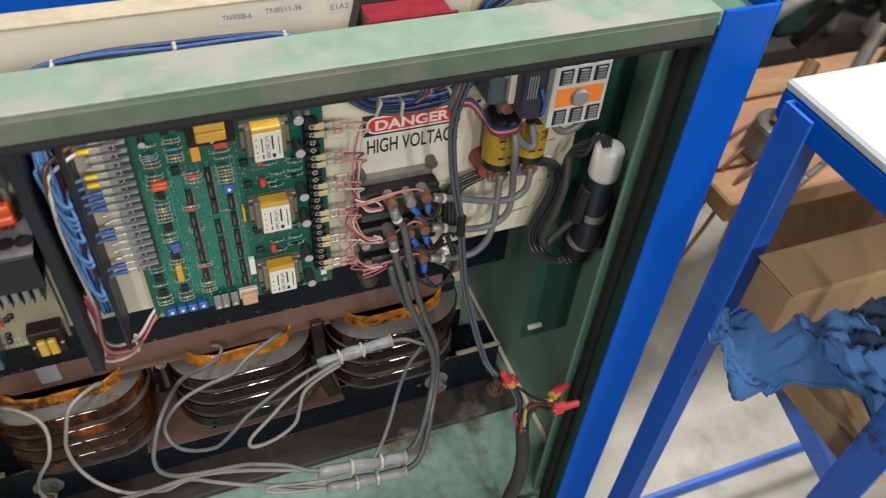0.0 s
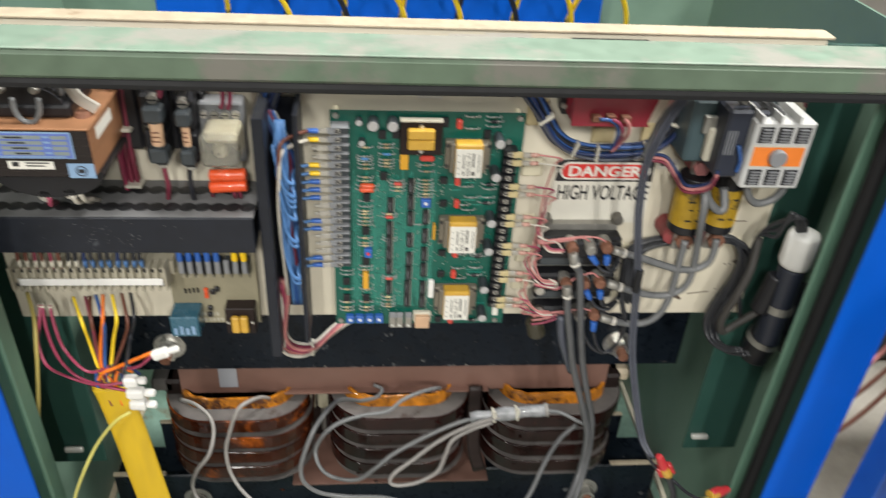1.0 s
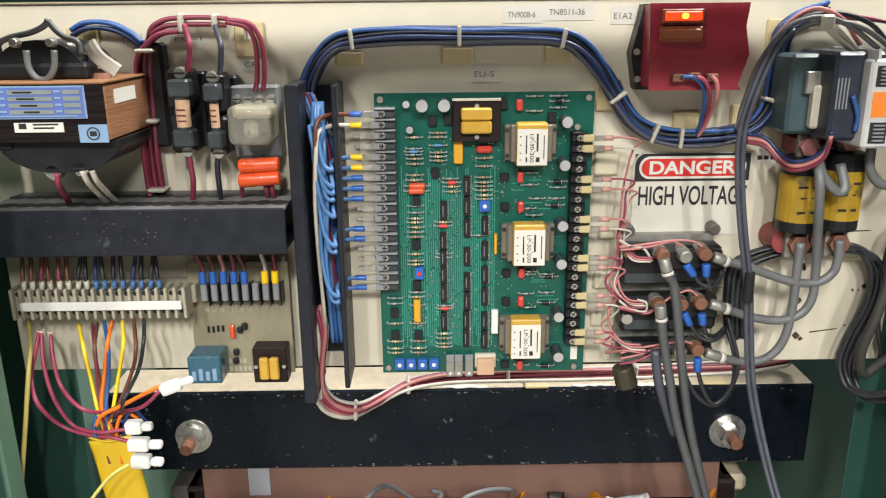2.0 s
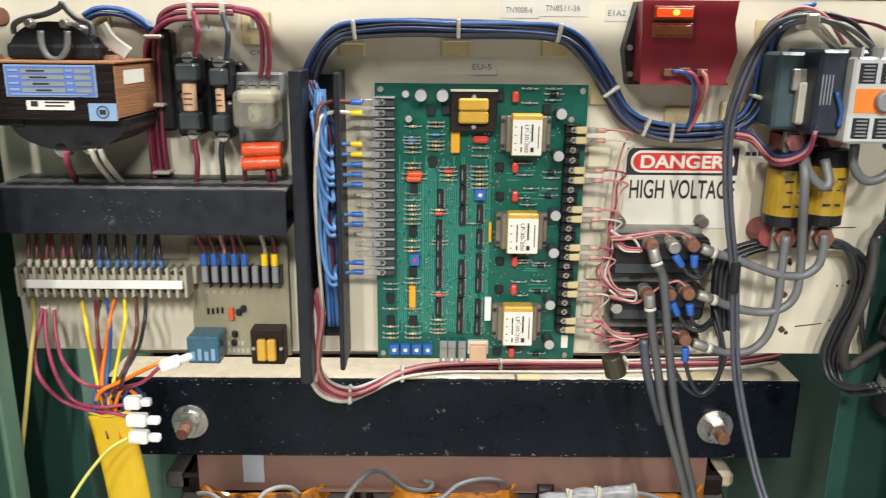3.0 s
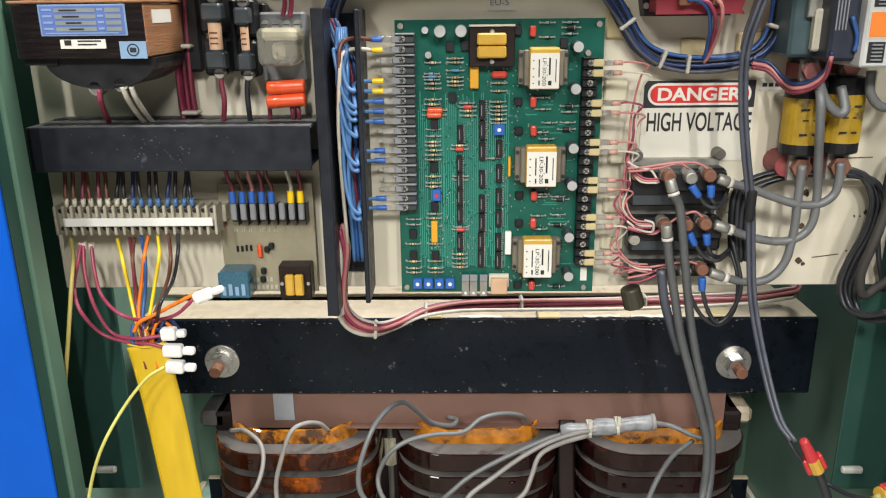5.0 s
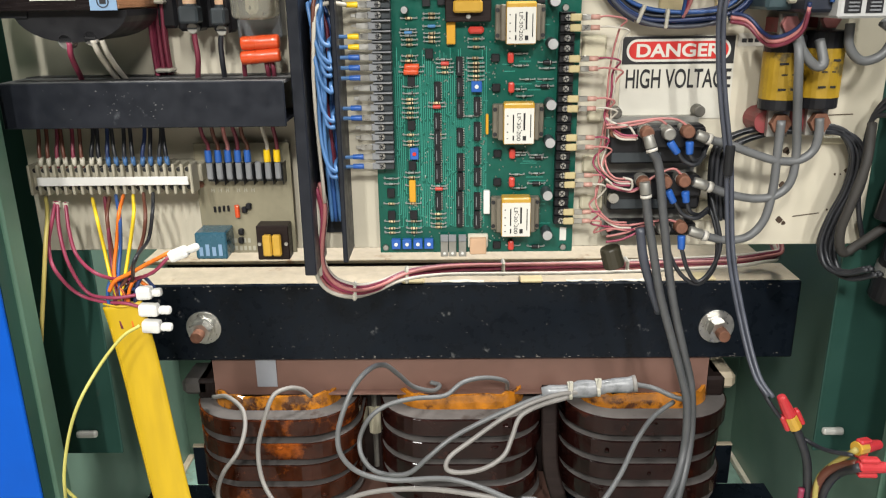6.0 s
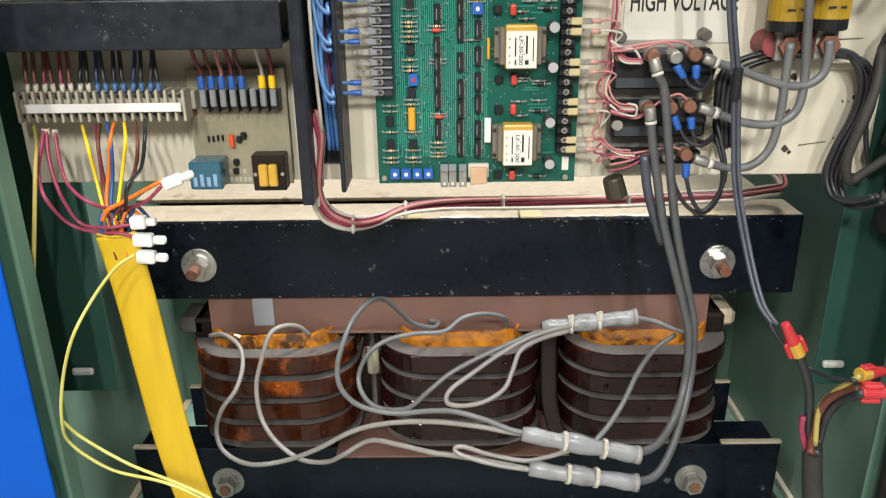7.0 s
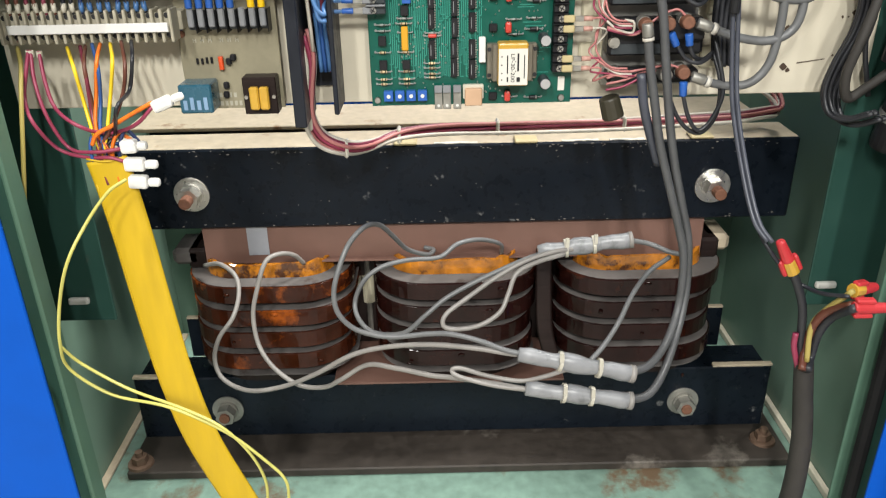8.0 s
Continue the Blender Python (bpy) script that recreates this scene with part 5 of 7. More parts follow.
# barrier strips down both sides, with push-on tabs
T_BODY = mesh_of(box(-0.007, 0.0125, -0.012, 0, -0.0040, 0.0040, 0.0008), "terminal", SLATE)
T_WALL = mesh_of(box(-0.007, 0.0125, -0.017, 0, 0.0041, 0.0056, 0.0004), "divider", GREY_PLASTIC)
T_SCREW = mesh_of(cyl((0, -0.012, 0), (0, -0.0145, 0), 0.0036, 0.0032, 10), "screw", STEEL)
T_SLOT = mesh_of(box(-0.0026, 0.0026, -0.0149, -0.0145, -0.0005, 0.0005, bm=box(-0.0005, 0.0005, -0.0149, -0.0145, -0.0026, 0.0026)), "cross_slot", INK)
T_TAB = mesh_of(box(-0.011, 0.001, -0.0145, -0.012, -0.0035, 0.0035, 0.0008), "tab_housing", GREY_PLASTIC)
(lx0, lz0), (lx1, lz1) = [(-0.1040, 0.9340), (-0.1050, 0.7610)]
L_ROWS = [(lx0 + (lx1 - lx0) * k / 17, lz0 + (lz1 - lz0) * k / 17) for k in range(18)]


def sub(name, me, at, o):
    """A piece on another piece: both at the same place."""
    k = piece(name, me, at, o)
    k.matrix_parent_inverse = Matrix.Translation(-Vector(at))
    return k


random.seed(3)
for x, z in L_ROWS:
    at = (x, BY, z)
    o = piece("terminal", T_BODY, at, board)
    sub("divider", T_WALL, at, o)
    sub("screw", T_SCREW, (x + 0.006, BY, z), o)
    sub("cross_slot", T_SLOT, (x + 0.006, BY, z), o).rotation_euler = (0, random.uniform(-0.8, 0.8), 0)
    sub("tab_housing", T_TAB, at, o)
R_BODY = mesh_of(box(-0.0075, 0.0075, -0.012, 0, -0.0042, 0.0042, 0.0008), "terminal", BLACK)
R_WALL = mesh_of(box(-0.0075, 0.0075, -0.016, 0, 0.0043, 0.0053, 0.0003), "divider", BLACK)
R_TAB = mesh_of(box(0.002, 0.0135, -0.0165, -0.012, -0.0036, 0.0036, 0.001), "cream_tab", mat("cream_nylon", (0.46, 0.38, 0.20), 0.4, vary=0.08))
(rx0, rz0), (rx1, rz1) = [(0.0860, 0.9090), (0.0840, 0.6990)]
R_ROWS = [((rx0 + rx1) / 2, rz0 + (rz1 - rz0) * k / 21) for k in range(22)]
for k, (x, z) in enumerate(R_ROWS):
    at = (x, BY, z)
    o = piece("terminal", R_BODY, at, board)
    sub("divider", R_WALL, at, o)
    sub("screw", T_SCREW, (x - 0.001, BY, z), o)
    sub("cross_slot", T_SLOT, (x - 0.001, BY, z), o).rotation_euler = (0, random.uniform(-0.8, 0.8), 0)
    if k % 4 < 2:
        sub("cream_tab", R_TAB, at, o)

# flag terminals and wires on the left strip
DUCT_X = ux0
for k, (x, z) in enumerate(L_ROWS):
    sleeve = {0: BLUE_PLASTIC, 1: YELLOW_PLASTIC, 4: YELLOW_PLASTIC, 5: YELLOW_PLASTIC, 6: BLUE_PLASTIC, 7: BLUE_PLASTIC, 8: BLUE_PLASTIC, 11: BLUE_PLASTIC, 12: BLUE_PLASTIC, 16: BLUE_PLASTIC, 17: BLUE_PLASTIC}.get(k)
    ym = BY - 0.0135
    if sleeve is None:
        single("spade_lug", box(x - 0.022, x - 0.009, ym - 0.001, ym, z - 0.003, z + 0.003, 0.0004, bm=box(x - 0.027, x - 0.0218, ym - 0.0015, ym + 0.0005, z - 0.0017, z + 0.0017, 0.0004)), STEEL, "bare push-on spade lug on the board terminal", "lug", "board lugs")
        continue
    wt = W_BROWN if k == 0 else W_WHITE if k in (1,) else W_STEELBLUE
    j_ = (k * 7) % 5
    pts = [(x - 0.030, ym, z), (x - 0.044, ym - 0.008, z), (DUCT_X - 0.002, -0.055, z - 0.003), (vx0 + 0.038, -0.062, z - 0.013 + 0.002 * j_), (vx0 + 0.027 + 0.001 * j_, -0.062, z + 0.002), (vx0 + 0.019 + 0.0022 * j_, -0.055, z + 0.040), (vx0 + 0.020 + 0.003 * j_, -0.045 - 0.003 * j_, min(z + 0.095, 0.925)), (vx0 + 0.020 + 0.002 * j_, -0.03, min(z + 0.15, 0.945))]
    if k in (0, 1):
        pts = [(x - 0.030, ym, z), (x - 0.046, -0.05, z + 0.002), (DUCT_X - 0.012, -0.06, z - 0.004), (vx0 + 0.024, -0.062, z - 0.03), (vx0 + 0.019, -0.05, z - 0.09), (vx0 + 0.021, -0.04, z - 0.2)]
    w = wire(pts, 0.0021, wt, "blue control wire with crimped lug" if k > 1 else "control wire with crimped lug", group="board wires")
    part("crimp_sleeve", cyl((x - 0.031, ym, z), (x - 0.0195, ym, z), 0.0027, 0.0030, 10, 0.0005), sleeve, w, smooth=True)
    part("spade_lug", box(x - 0.0205, x - 0.010, ym - 0.001, ym + 0.0005, z - 0.003, z + 0.003, 0.0004), STEEL, w)

# flag terminals on the right strip: thin red, pink and white leads bundled down the side
ends = [(0.157, -0.045, 0.791), (0.156, -0.045, 0.789), (0.158, -0.045, 0.793), (0.154, -0.045, 0.748), (0.154, -0.045, 0.745), (0.156, -0.045, 0.743), (0.153, -0.045, 0.741), (0.152, -0.045, 0.701), (0.155, -0.045, 0.698), (0.157, -0.045, 0.695), (0.160, -0.045, 0.693), (0.153, -0.045, 0.692)]
n_ = 0
for k, (x, z) in enumerate(R_ROWS):
    if k % 4 >= 2:
        continue
    ym = BY - 0.0145
    e = ends[n_ % len(ends)]
    turn_x = 0.142 + 0.004 * (k % 2) - 0.0009 * k
    wt = (W_ROSE, W_WHITE, W_PINK, W_ROSE)[n_ % 4]
    zz = z - 0.008
    pts = [(x + 0.030, ym, z), (x + 0.040, ym - 0.004, z + 0.001), (turn_x, ym - 0.003, z - 0.003), (turn_x - 0.006, -0.03, zz - 0.006)]
    zt = e[2] + 0.012
    if zt < z - 0.03:
        pts += [(turn_x - 0.013 + 0.003 * (n_ % 3), -0.028 - 0.002 * (n_ % 3), (zz + zt) / 2), (turn_x - 0.012, -0.03, zt + 0.004)]
    pts += [(e[0] - 0.018, -0.045, e[2] + 0.002), (e[0], -0.047, e[2])]
    w = wire(pts, 0.0011, wt, "thin pink or white gate lead with red ferrule", group="gate leads", n=6)
    part("lug", box(x + 0.0135, x + 0.0225, ym - 0.001, ym + 0.001, z - 0.0028, z + 0.0028, 0.0005), STEEL, w)
    part("ferrule", cyl((x + 0.0225, ym, z), (x + 0.0315, ym, z), 0.0026, 0.0026, 9), mat("faded_red_ferrule", (0.48, 0.27, 0.22), 0.4, vary=0.1), w, smooth=True)
    n_ += 1

# ---------------------------------------------------------------- terminal strip under the duct
(sx0, sz1), (sx1, sz0) = [(-0.4720, 0.7690), (-0.3030, 0.7380)]
ts = thing("terminal_strip", ((sx0 + sx1) / 2, 0, sz0), "ivory terminal strip with white marker band", "terminal strip")
part("rail", box(sx0, sx1 + 0.005, -0.03, -0.0005, sz0 + 0.008, sz1 - 0.004, 0.001), STRIP_BEIGE, ts)
SEG = mesh_of(box(-0.0016, 0.0016, -0.052, -0.03, -0.016, 0.016, 0.001), "segment_wall", STRIP_BEIGE)
SEGB = mesh_of(box(-0.004, 0.004, -0.046, -0.03, -0.012, 0.012, 0.0008), "clamp_body", STRIP_BEIGE)
SEGH = mesh_of(cyl((0, -0.046, 0), (0, -0.0466, 0), 0.0026, 0.0026, 10), "screw_hole", INK)
NS = 19
zc = (sz0 + sz1) / 2
for k in range(NS + 1):
    x = sx0 + (sx1 - sx0) * k / NS
    piece("segment_wall", SEG, (x, 0, zc), ts)
    if k < NS:
        xm = x + (sx1 - sx0) * 0.5 / NS
        o = piece("clamp_body", SEGB, (xm, 0, zc), ts)
        for dz in (0.0095, -0.0095):
            h = piece("screw_hole", SEGH, (xm, 0, zc + dz), o)
            h.matrix_parent_inverse = Matrix.Translation((-xm, 0, -zc))
(mx0, mz1), (mx1, mz0) = [(-0.4630, 0.7570), (-0.3050, 0.7480)]
part("marker_band", box(mx0, mx1, -0.0545, -0.0525, mz0, mz1, 0.0005), WHITE, ts, "white marker band")
# wires dropping from the duct into the strip
TOPW = (W_BROWN, W_BROWN, W_MAROON, W_BROWN, W_MAROON, W_BROWN, W_BLACK, W_BLACK, W_NAVY, CABLE_BLACK, W_BLACK, W_BLACK, W_NAVY, W_BLACK, CABLE_BLACK, W_BLACK)
for k in range(16):
    x = sx0 + (sx1 - sx0) * (k + 1.2) / NS
    random.seed(40 + k)
    dx = random.uniform(-0.004, 0.004)
    w = wire([(x, -0.044, sz1 - 0.004), (x + dx * 0.4, -0.043, sz1 + 0.012), (x + dx, -0.038, sz1 + 0.028), (x + dx * 1.4, -0.034, dz0 + 0.01)], 0.0021, TOPW[k], "dark wire from the duct into the terminal strip", group="terminal strip wires")
    part("ferrule", cyl((x, -0.044, sz1 - 0.002), (x + dx * 0.3, -0.043, sz1 + 0.007), 0.0026, 0.0026, 9), (OFFWHITE if k < 8 else W_STEELBLUE), w, smooth=True)

# ---------------------------------------------------------------- tan relay board beside it
a, b = [(-0.3100, 0.7840), (-0.2060, 0.6600)]
rb = thing("relay_board", ((a[0] + b[0]) / 2, 0, b[1]), "tan printed relay board with a row of terminals", "circuit board")
part("board", box(a[0], b[0], -0.014, -0.012, b[1], a[1], 0.0004), TAN_PCB, rb)
for x in (a[0] + 0.006, b[0] - 0.006):
    for z in (a[1] - 0.03, b[1] + 0.006):
        part("standoff", cyl((x, -0.012, z), (x, 0, z), 0.003, 0.003, 8), BLACK, rb)
(q0, qz1), (q1, qz0) = [(-0.2940, 0.7650), (-0.2110, 0.7420)]
for k in range(8):
    x = q0 + (q1 - q0) * (k + 0.5) / 8
    z = (qz0 + qz1) / 2
    hw = (q1 - q0) / 16
    tb = part("terminal", box(x - hw * 0.8, x + hw * 0.8, -0.028, -0.014, qz0 + 0.003, qz1 - 0.002, 0.0012), SLATE, rb)
    part("divider", box(x + hw * 0.82, x + hw * 0.98, -0.032, -0.014, qz0, qz1, 0.0004), BLACK, tb)
    part("tab_housing", box(x - hw * 0.62, x + hw * 0.62, -0.033, -0.0285, qz0 + 0.006, qz1 + 0.002, 0.0012), GREY_PLASTIC, tb)
    if k == 5:
        continue
    sl = YELLOW_PLASTIC if k > 5 else BLUE_PLASTIC
    wt = (W_MAROON, W_BROWN, W_ROSE, W_MAROON, W_BROWN, W_BROWN, W_WHITE, W_MAROON)[k]
    w = wire([(x, -0.031, qz1 + 0.008), (x + 0.001, -0.032, qz1 + 0.02), (x - 0.003 + 0.001 * (k % 4), -0.034, qz1 + 0.032), (x - 0.006 + 0.002 * (k % 3), -0.036, dz0 + 0.01)], 0.0021, wt, "lead with crimped lug on the relay board", group="relay board wires")
    part("crimp_sleeve", cyl((x, -0.031, qz1 + 0.002), (x, -0.0315, qz1 + 0.015), 0.0038, 0.0035, 10, 0.0005), sl, w, smooth=True)
a2, b2 = [(-0.3090, 0.6870), (-0.2750, 0.6630)]
part("relay", box(a2[0], b2[0], -0.045, -0.0145, b2[1], a2[1] + 0.006, 0.0015), TEAL_PLASTIC, rb, "translucent teal relay")
bars([(a2[0] + 0.004 + 0.007 * k, a2[0] + 0.008 + 0.007 * k, b2[1] + 0.004, b2[1] + 0.014 + 0.003 * (k % 2)) for k in range(4)], LABEL_SKY, rb, -0.0452)
a2, b2 = [(-0.2450, 0.6970), (-0.2100, 0.6560)]
st = part("board_transformer", box(a2[0], b2[0], -0.034, -0.0145, b2[1] + 0.002, a2[1], 0.001), BROWN_LAM, rb, "small dark transformer with yellow coil")
xm, zm = (a2[0] + b2[0]) / 2, (a2[1] + b2[1]) / 2
for s in (-1, 1):
    part("yellow_coil", box(xm + s * 0.0052 - 0.0048, xm + s * 0.0052 + 0.0048, -0.041, -0.0342, zm - 0.0125, zm + 0.0115, 0.0015), YELLOW_COIL, st)
    part("rivet", cyl((xm + s * 0.0145, -0.034, zm), (xm + s * 0.0145, -0.0355, zm), 0.0022, 0.002, 10), STEEL, st)
p = (-0.268, -0.016, 0.709)
part("resistor", cyl((p[0], -0.017, p[2] - 0.007), (p[0], -0.017, p[2] + 0.007), 0.0027, 0.0027, 10, 0.0008), RED_ORANGE, rb)
for k, q in enumerate([(-0.293, -0.016, 0.711), (-0.288, -0.016, 0.711), (-0.283, -0.016, 0.712), (-0.278, -0.016, 0.712)]):
    part("diode", cyl((q[0], -0.0155, q[2] - 0.003), (q[0], -0.0155, q[2] + 0.003), 0.0013, 0.0013, 8), BLACK, rb)
for q in [(-0.260, -0.016, 0.711), (-0.255, -0.016, 0.715), (-0.266, -0.016, 0.686), (-0.267, -0.016, 0.676)]:
    part("transistor", box(q[0] - 0.003, q[0] + 0.003, -0.019, -0.014, q[2] - 0.004, q[2] + 0.003, 0.0012), BLACK, rb)
p = (-0.306, -0.016, 0.747)
part("mounting_screw", cyl((p[0], -0.014, p[2]), (p[0], -0.017, p[2]), 0.0045, 0.004, 12), W_BLUE, rb)
part("mounting_screw", cyl((p[0], -0.014, p[2] - 0.008), (p[0], -0.016, p[2] - 0.008), 0.004, 0.0035, 12), RUST, rb)
xx, zz = (-0.251, 0.667)
bars([(xx - 0.024 + 0.005 * k, xx - 0.021 + 0.005 * k, zz - 0.004, zz + 0.001) for k in range(5)] + [(xx - 0.024 + 0.005 * k, xx - 0.021 + 0.005 * k, zz + 0.005, zz + 0.010) for k in range(4)], PRINT_PALE, rb, -0.0142)
for k in range(6):
    q = (-0.295 + 0.008 * k + (0.004 if k > 2 else 0), 0.731)
    bars([(q[0], q[0] + 0.0009, q[1] - 0.001, q[1] + 0.003), (q[0] + 0.0026, q[0] + 0.0035, q[1] - 0.001, q[1] + 0.003), (q[0], q[0] + 0.003, q[1] + 0.001, q[1] + 0.0018)], PRINT_PALE, rb, -0.0142, "printed_mark")

# ---------------------------------------------------------------- wires down into the yellow sleeve
SLV = [(-0.372, -0.100, 0.634), (-0.368, -0.100, 0.608), (-0.362, -0.100, 0.552), (-0.356, -0.100, 0.475), (-0.347, -0.100, 0.379), (-0.330, -0.100, 0.286), (-0.298, -0.100, 0.192), (-0.274, -0.100, 0.127)]
NECK = SLV[0]
for k, (pts, m_) in enumerate((([(-0.405, -0.060, 0.736), (-0.389, -0.090, 0.722), (-0.389, -0.085, 0.690), (-0.382, -0.095, 0.660)], W_YELLOW), ([(-0.362, -0.060, 0.739), (-0.351, -0.090, 0.728), (-0.361, -0.085, 0.696), (-0.368, -0.095, 0.660)], W_YELLOW), ([(-0.387, -0.060, 0.737), (-0.379, -0.090, 0.722), (-0.381, -0.085, 0.684), (-0.377, -0.095, 0.660)], W_BROWN), ([(-0.392, -0.060, 0.737), (-0.379, -0.090, 0.716), (-0.383, -0.085, 0.684), (-0.379, -0.095, 0.658)], W_MAROON), ([(-0.380, -0.060, 0.739), (-0.366, -0.090, 0.722), (-0.372, -0.085, 0.690), (-0.374, -0.095, 0.663)], W_BLUE), ([(-0.372, -0.060, 0.739), (-0.366, -0.090, 0.728), (-0.375, -0.085, 0.696), (-0.378, -0.095, 0.663)], W_ORANGE), ([(-0.351, -0.060, 0.741), (-0.340, -0.090, 0.723), (-0.349, -0.085, 0.696), (-0.363, -0.095, 0.664)], W_BROWN), ([(-0.341, -0.060, 0.741), (-0.332, -0.090, 0.729), (-0.342, -0.085, 0.699), (-0.335, -0.140, 0.696), (-0.361, -0.095, 0.657)], W_BLACK))):
    wire(pts + [(NECK[0] + 0.004 * (k % 3 - 1), -0.1, NECK[2] + 0.008), tuple(SLV[1])], 0.0019, m_, "coloured control wire gathered into the yellow sleeve", group="sleeve wires")
for pts in ([(-0.436, -0.075, 0.737), (-0.437, -0.086, 0.720), (-0.444, -0.088, 0.694), (-0.433, -0.105, 0.674), (-0.423, -0.090, 0.643), (-0.396, -0.095, 0.635), (-0.367, -0.105, 0.637), (-0.353, -0.105, 0.633)], [(-0.434, -0.075, 0.737), (-0.431, -0.087, 0.709), (-0.423, -0.095, 0.676), (-0.411, -0.090, 0.643), (-0.379, -0.105, 0.643), (-0.353, -0.105, 0.646)], [(-0.426, -0.075, 0.736), (-0.421, -0.087, 0.709), (-0.413, -0.095, 0.685), (-0.386, -0.115, 0.673), (-0.369, -0.095, 0.659), (-0.336, -0.105, 0.669), (-0.315, -0.105, 0.687)]):
    w = wire(pts, 0.0019, W_PINK, "loose crimson wire looping to a white connector", group="crimson wires")
    part("ferrule", cyl(pts[0], (pts[0][0], pts[0][1], pts[0][2] - 0.006), 0.003, 0.003, 9), OFFWHITE, w)
wire([(-0.315, -0.105, 0.691), (-0.335, -0.105, 0.681), (-0.356, -0.105, 0.670), (-0.374, -0.105, 0.661), (-0.381, -0.105, 0.650)], 0.0021, W_ORANGE, "orange wire to a white connector", group="sleeve wires")
wire([(-0.381, -0.089, 0.659), (-0.370, -0.089, 0.649), (-0.356, -0.089, 0.643)], 0.0020, W_BLUE, "blue wire to a white connector", group="sleeve wires")
wire([(-0.459, -0.050, 0.735), (-0.444, -0.080, 0.724), (-0.440, -0.100, 0.701), (-0.446, -0.110, 0.651), (-0.460, -0.110, 0.588)], 0.0022, W_OLIVE, "loose olive yellow wire hanging down", group="sleeve wires")
for k in range(5):
    wire([(SLV[1][0] + 0.006 * (k - 2), -0.1 - 0.003 * (k % 2), SLV[1][2]), (NECK[0] + 0.007 * (k - 2), -0.1, NECK[2] + 0.006), (NECK[0] - 0.01 + 0.008 * k, -0.094, NECK[2] + 0.024 + 0.003 * (k % 3)), (NECK[0] + 0.002 + 0.008 * k, -0.092, NECK[2] + 0.012 + 0.004 * (k % 2))], 0.0019, (W_BLUE, W_MAROON, W_BLACK, W_ORANGE, W_NAVY)[k], "coloured control wire gathered into the yellow sleeve", group="sleeve wires")


def connector(a, b, w=0.0066, h=0.006):
    """White push-on connector between two places: a body with a narrow ribbed end."""
    a, b = Vector(a), Vector(b)
    d = b - a
    m = Matrix.Translation((a + b) / 2) @ d.to_track_quat("X", "Z").to_matrix().to_4x4()
    con = thing("wire_connector", tuple(a), "white nylon push-on wire connector", "connector", "white connectors")
    L = d.length
    part("housing", merge(bmesh.new(), box(-L / 2, L * 0.12, -h, h, -w, w, 0.003, 2), m), WHITE, con)
    part("barrel", merge(bmesh.new(), box(L * 0.1, L / 2, -h * 0.7, h * 0.7, -w * 0.65, w * 0.65, 0.003, 2), m), WHITE, con)
    return con


connector((-0.353, -0.105, 0.648), (-0.327, -0.105, 0.649))
connector((-0.353, -0.105, 0.630), (-0.320, -0.105, 0.629))
connector((-0.352, -0.105, 0.612), (-0.321, -0.105, 0.610))
connector((-0.315, -0.105, 0.686), (-0.284, -0.105, 0.698), 0.006, 0.005)
slv = thing("yellow_sleeve", (-0.274, -0.10, 0.127), "flat bright yellow braided cable sleeve on the floor plate", "cable sleeve")
part("sleeve", tube(SLV, 0.0215, 14, 6, flat=0.2), YELLOW, slv, smooth=True)
part("seam", tube([(x - 0.0185, y - 0.0022, z) for x, y, z in SLV[1:]], 0.0007, 5, 6), YELLOW, slv, smooth=True)
part("mouth", tube([(SLV[0][0] - 0.0195, -0.1005, SLV[0][2] + 0.0005), (SLV[0][0], -0.1052, SLV[0][2] - 0.001), (SLV[0][0] + 0.0195, -0.1005, SLV[0][2] + 0.001)], 0.0011, 6, 5), YELLOW, slv, "rolled cut edge", smooth=True)
wire([(-0.344, -0.130, 0.623), (-0.362, -0.135, 0.612), (-0.385, -0.145, 0.584), (-0.402, -0.165, 0.552), (-0.420, -0.165, 0.506), (-0.430, -0.165, 0.460), (-0.435, -0.150, 0.419), (-0.397, -0.150, 0.386), (-0.331, -0.170, 0.383), (-0.273, -0.180, 0.357), (-0.236, -0.180, 0.318), (-0.217, -0.180, 0.290), (-0.216, -0.180, 0.258)], 0.0017, W_PALEYEL, "thin pale yellow wire trailing loosely", group="pale wires")
wire([(-0.433, -0.160, 0.454), (-0.421, -0.150, 0.426), (-0.378, -0.150, 0.393), (-0.319, -0.170, 0.382), (-0.278, -0.180, 0.365), (-0.252, -0.180, 0.330), (-0.239, -0.180, 0.291), (-0.240, -0.180, 0.254)], 0.0017, W_PALEYEL, "thin pale yellow wire trailing loosely", group="pale wires")
# pink and white harness out of the upright duct, along the clamp
HB = [(-0.175, -0.030, 0.740), (-0.171, -0.030, 0.712), (-0.176, -0.030, 0.676), (-0.177, -0.030, 0.650), (-0.167, -0.020, 0.626), (-0.145, 0.000, 0.609), (-0.123, 0.050, 0.595), (-0.090, 0.080, 0.599), (-0.040, 0.100, 0.599), (0.032, 0.110, 0.597), (0.111, 0.110, 0.598), (0.190, 0.110, 0.599), (0.262, 0.110, 0.601), (0.326, 0.110, 0.603), (0.367, 0.115, 0.606), (0.386, 0.115, 0.599)]
HB = HB[:-1] + [(0.388, 0.125, 0.607), (0.392, 0.150, 0.618), (0.378, 0.165, 0.630), (0.352, 0.150, 0.640)]
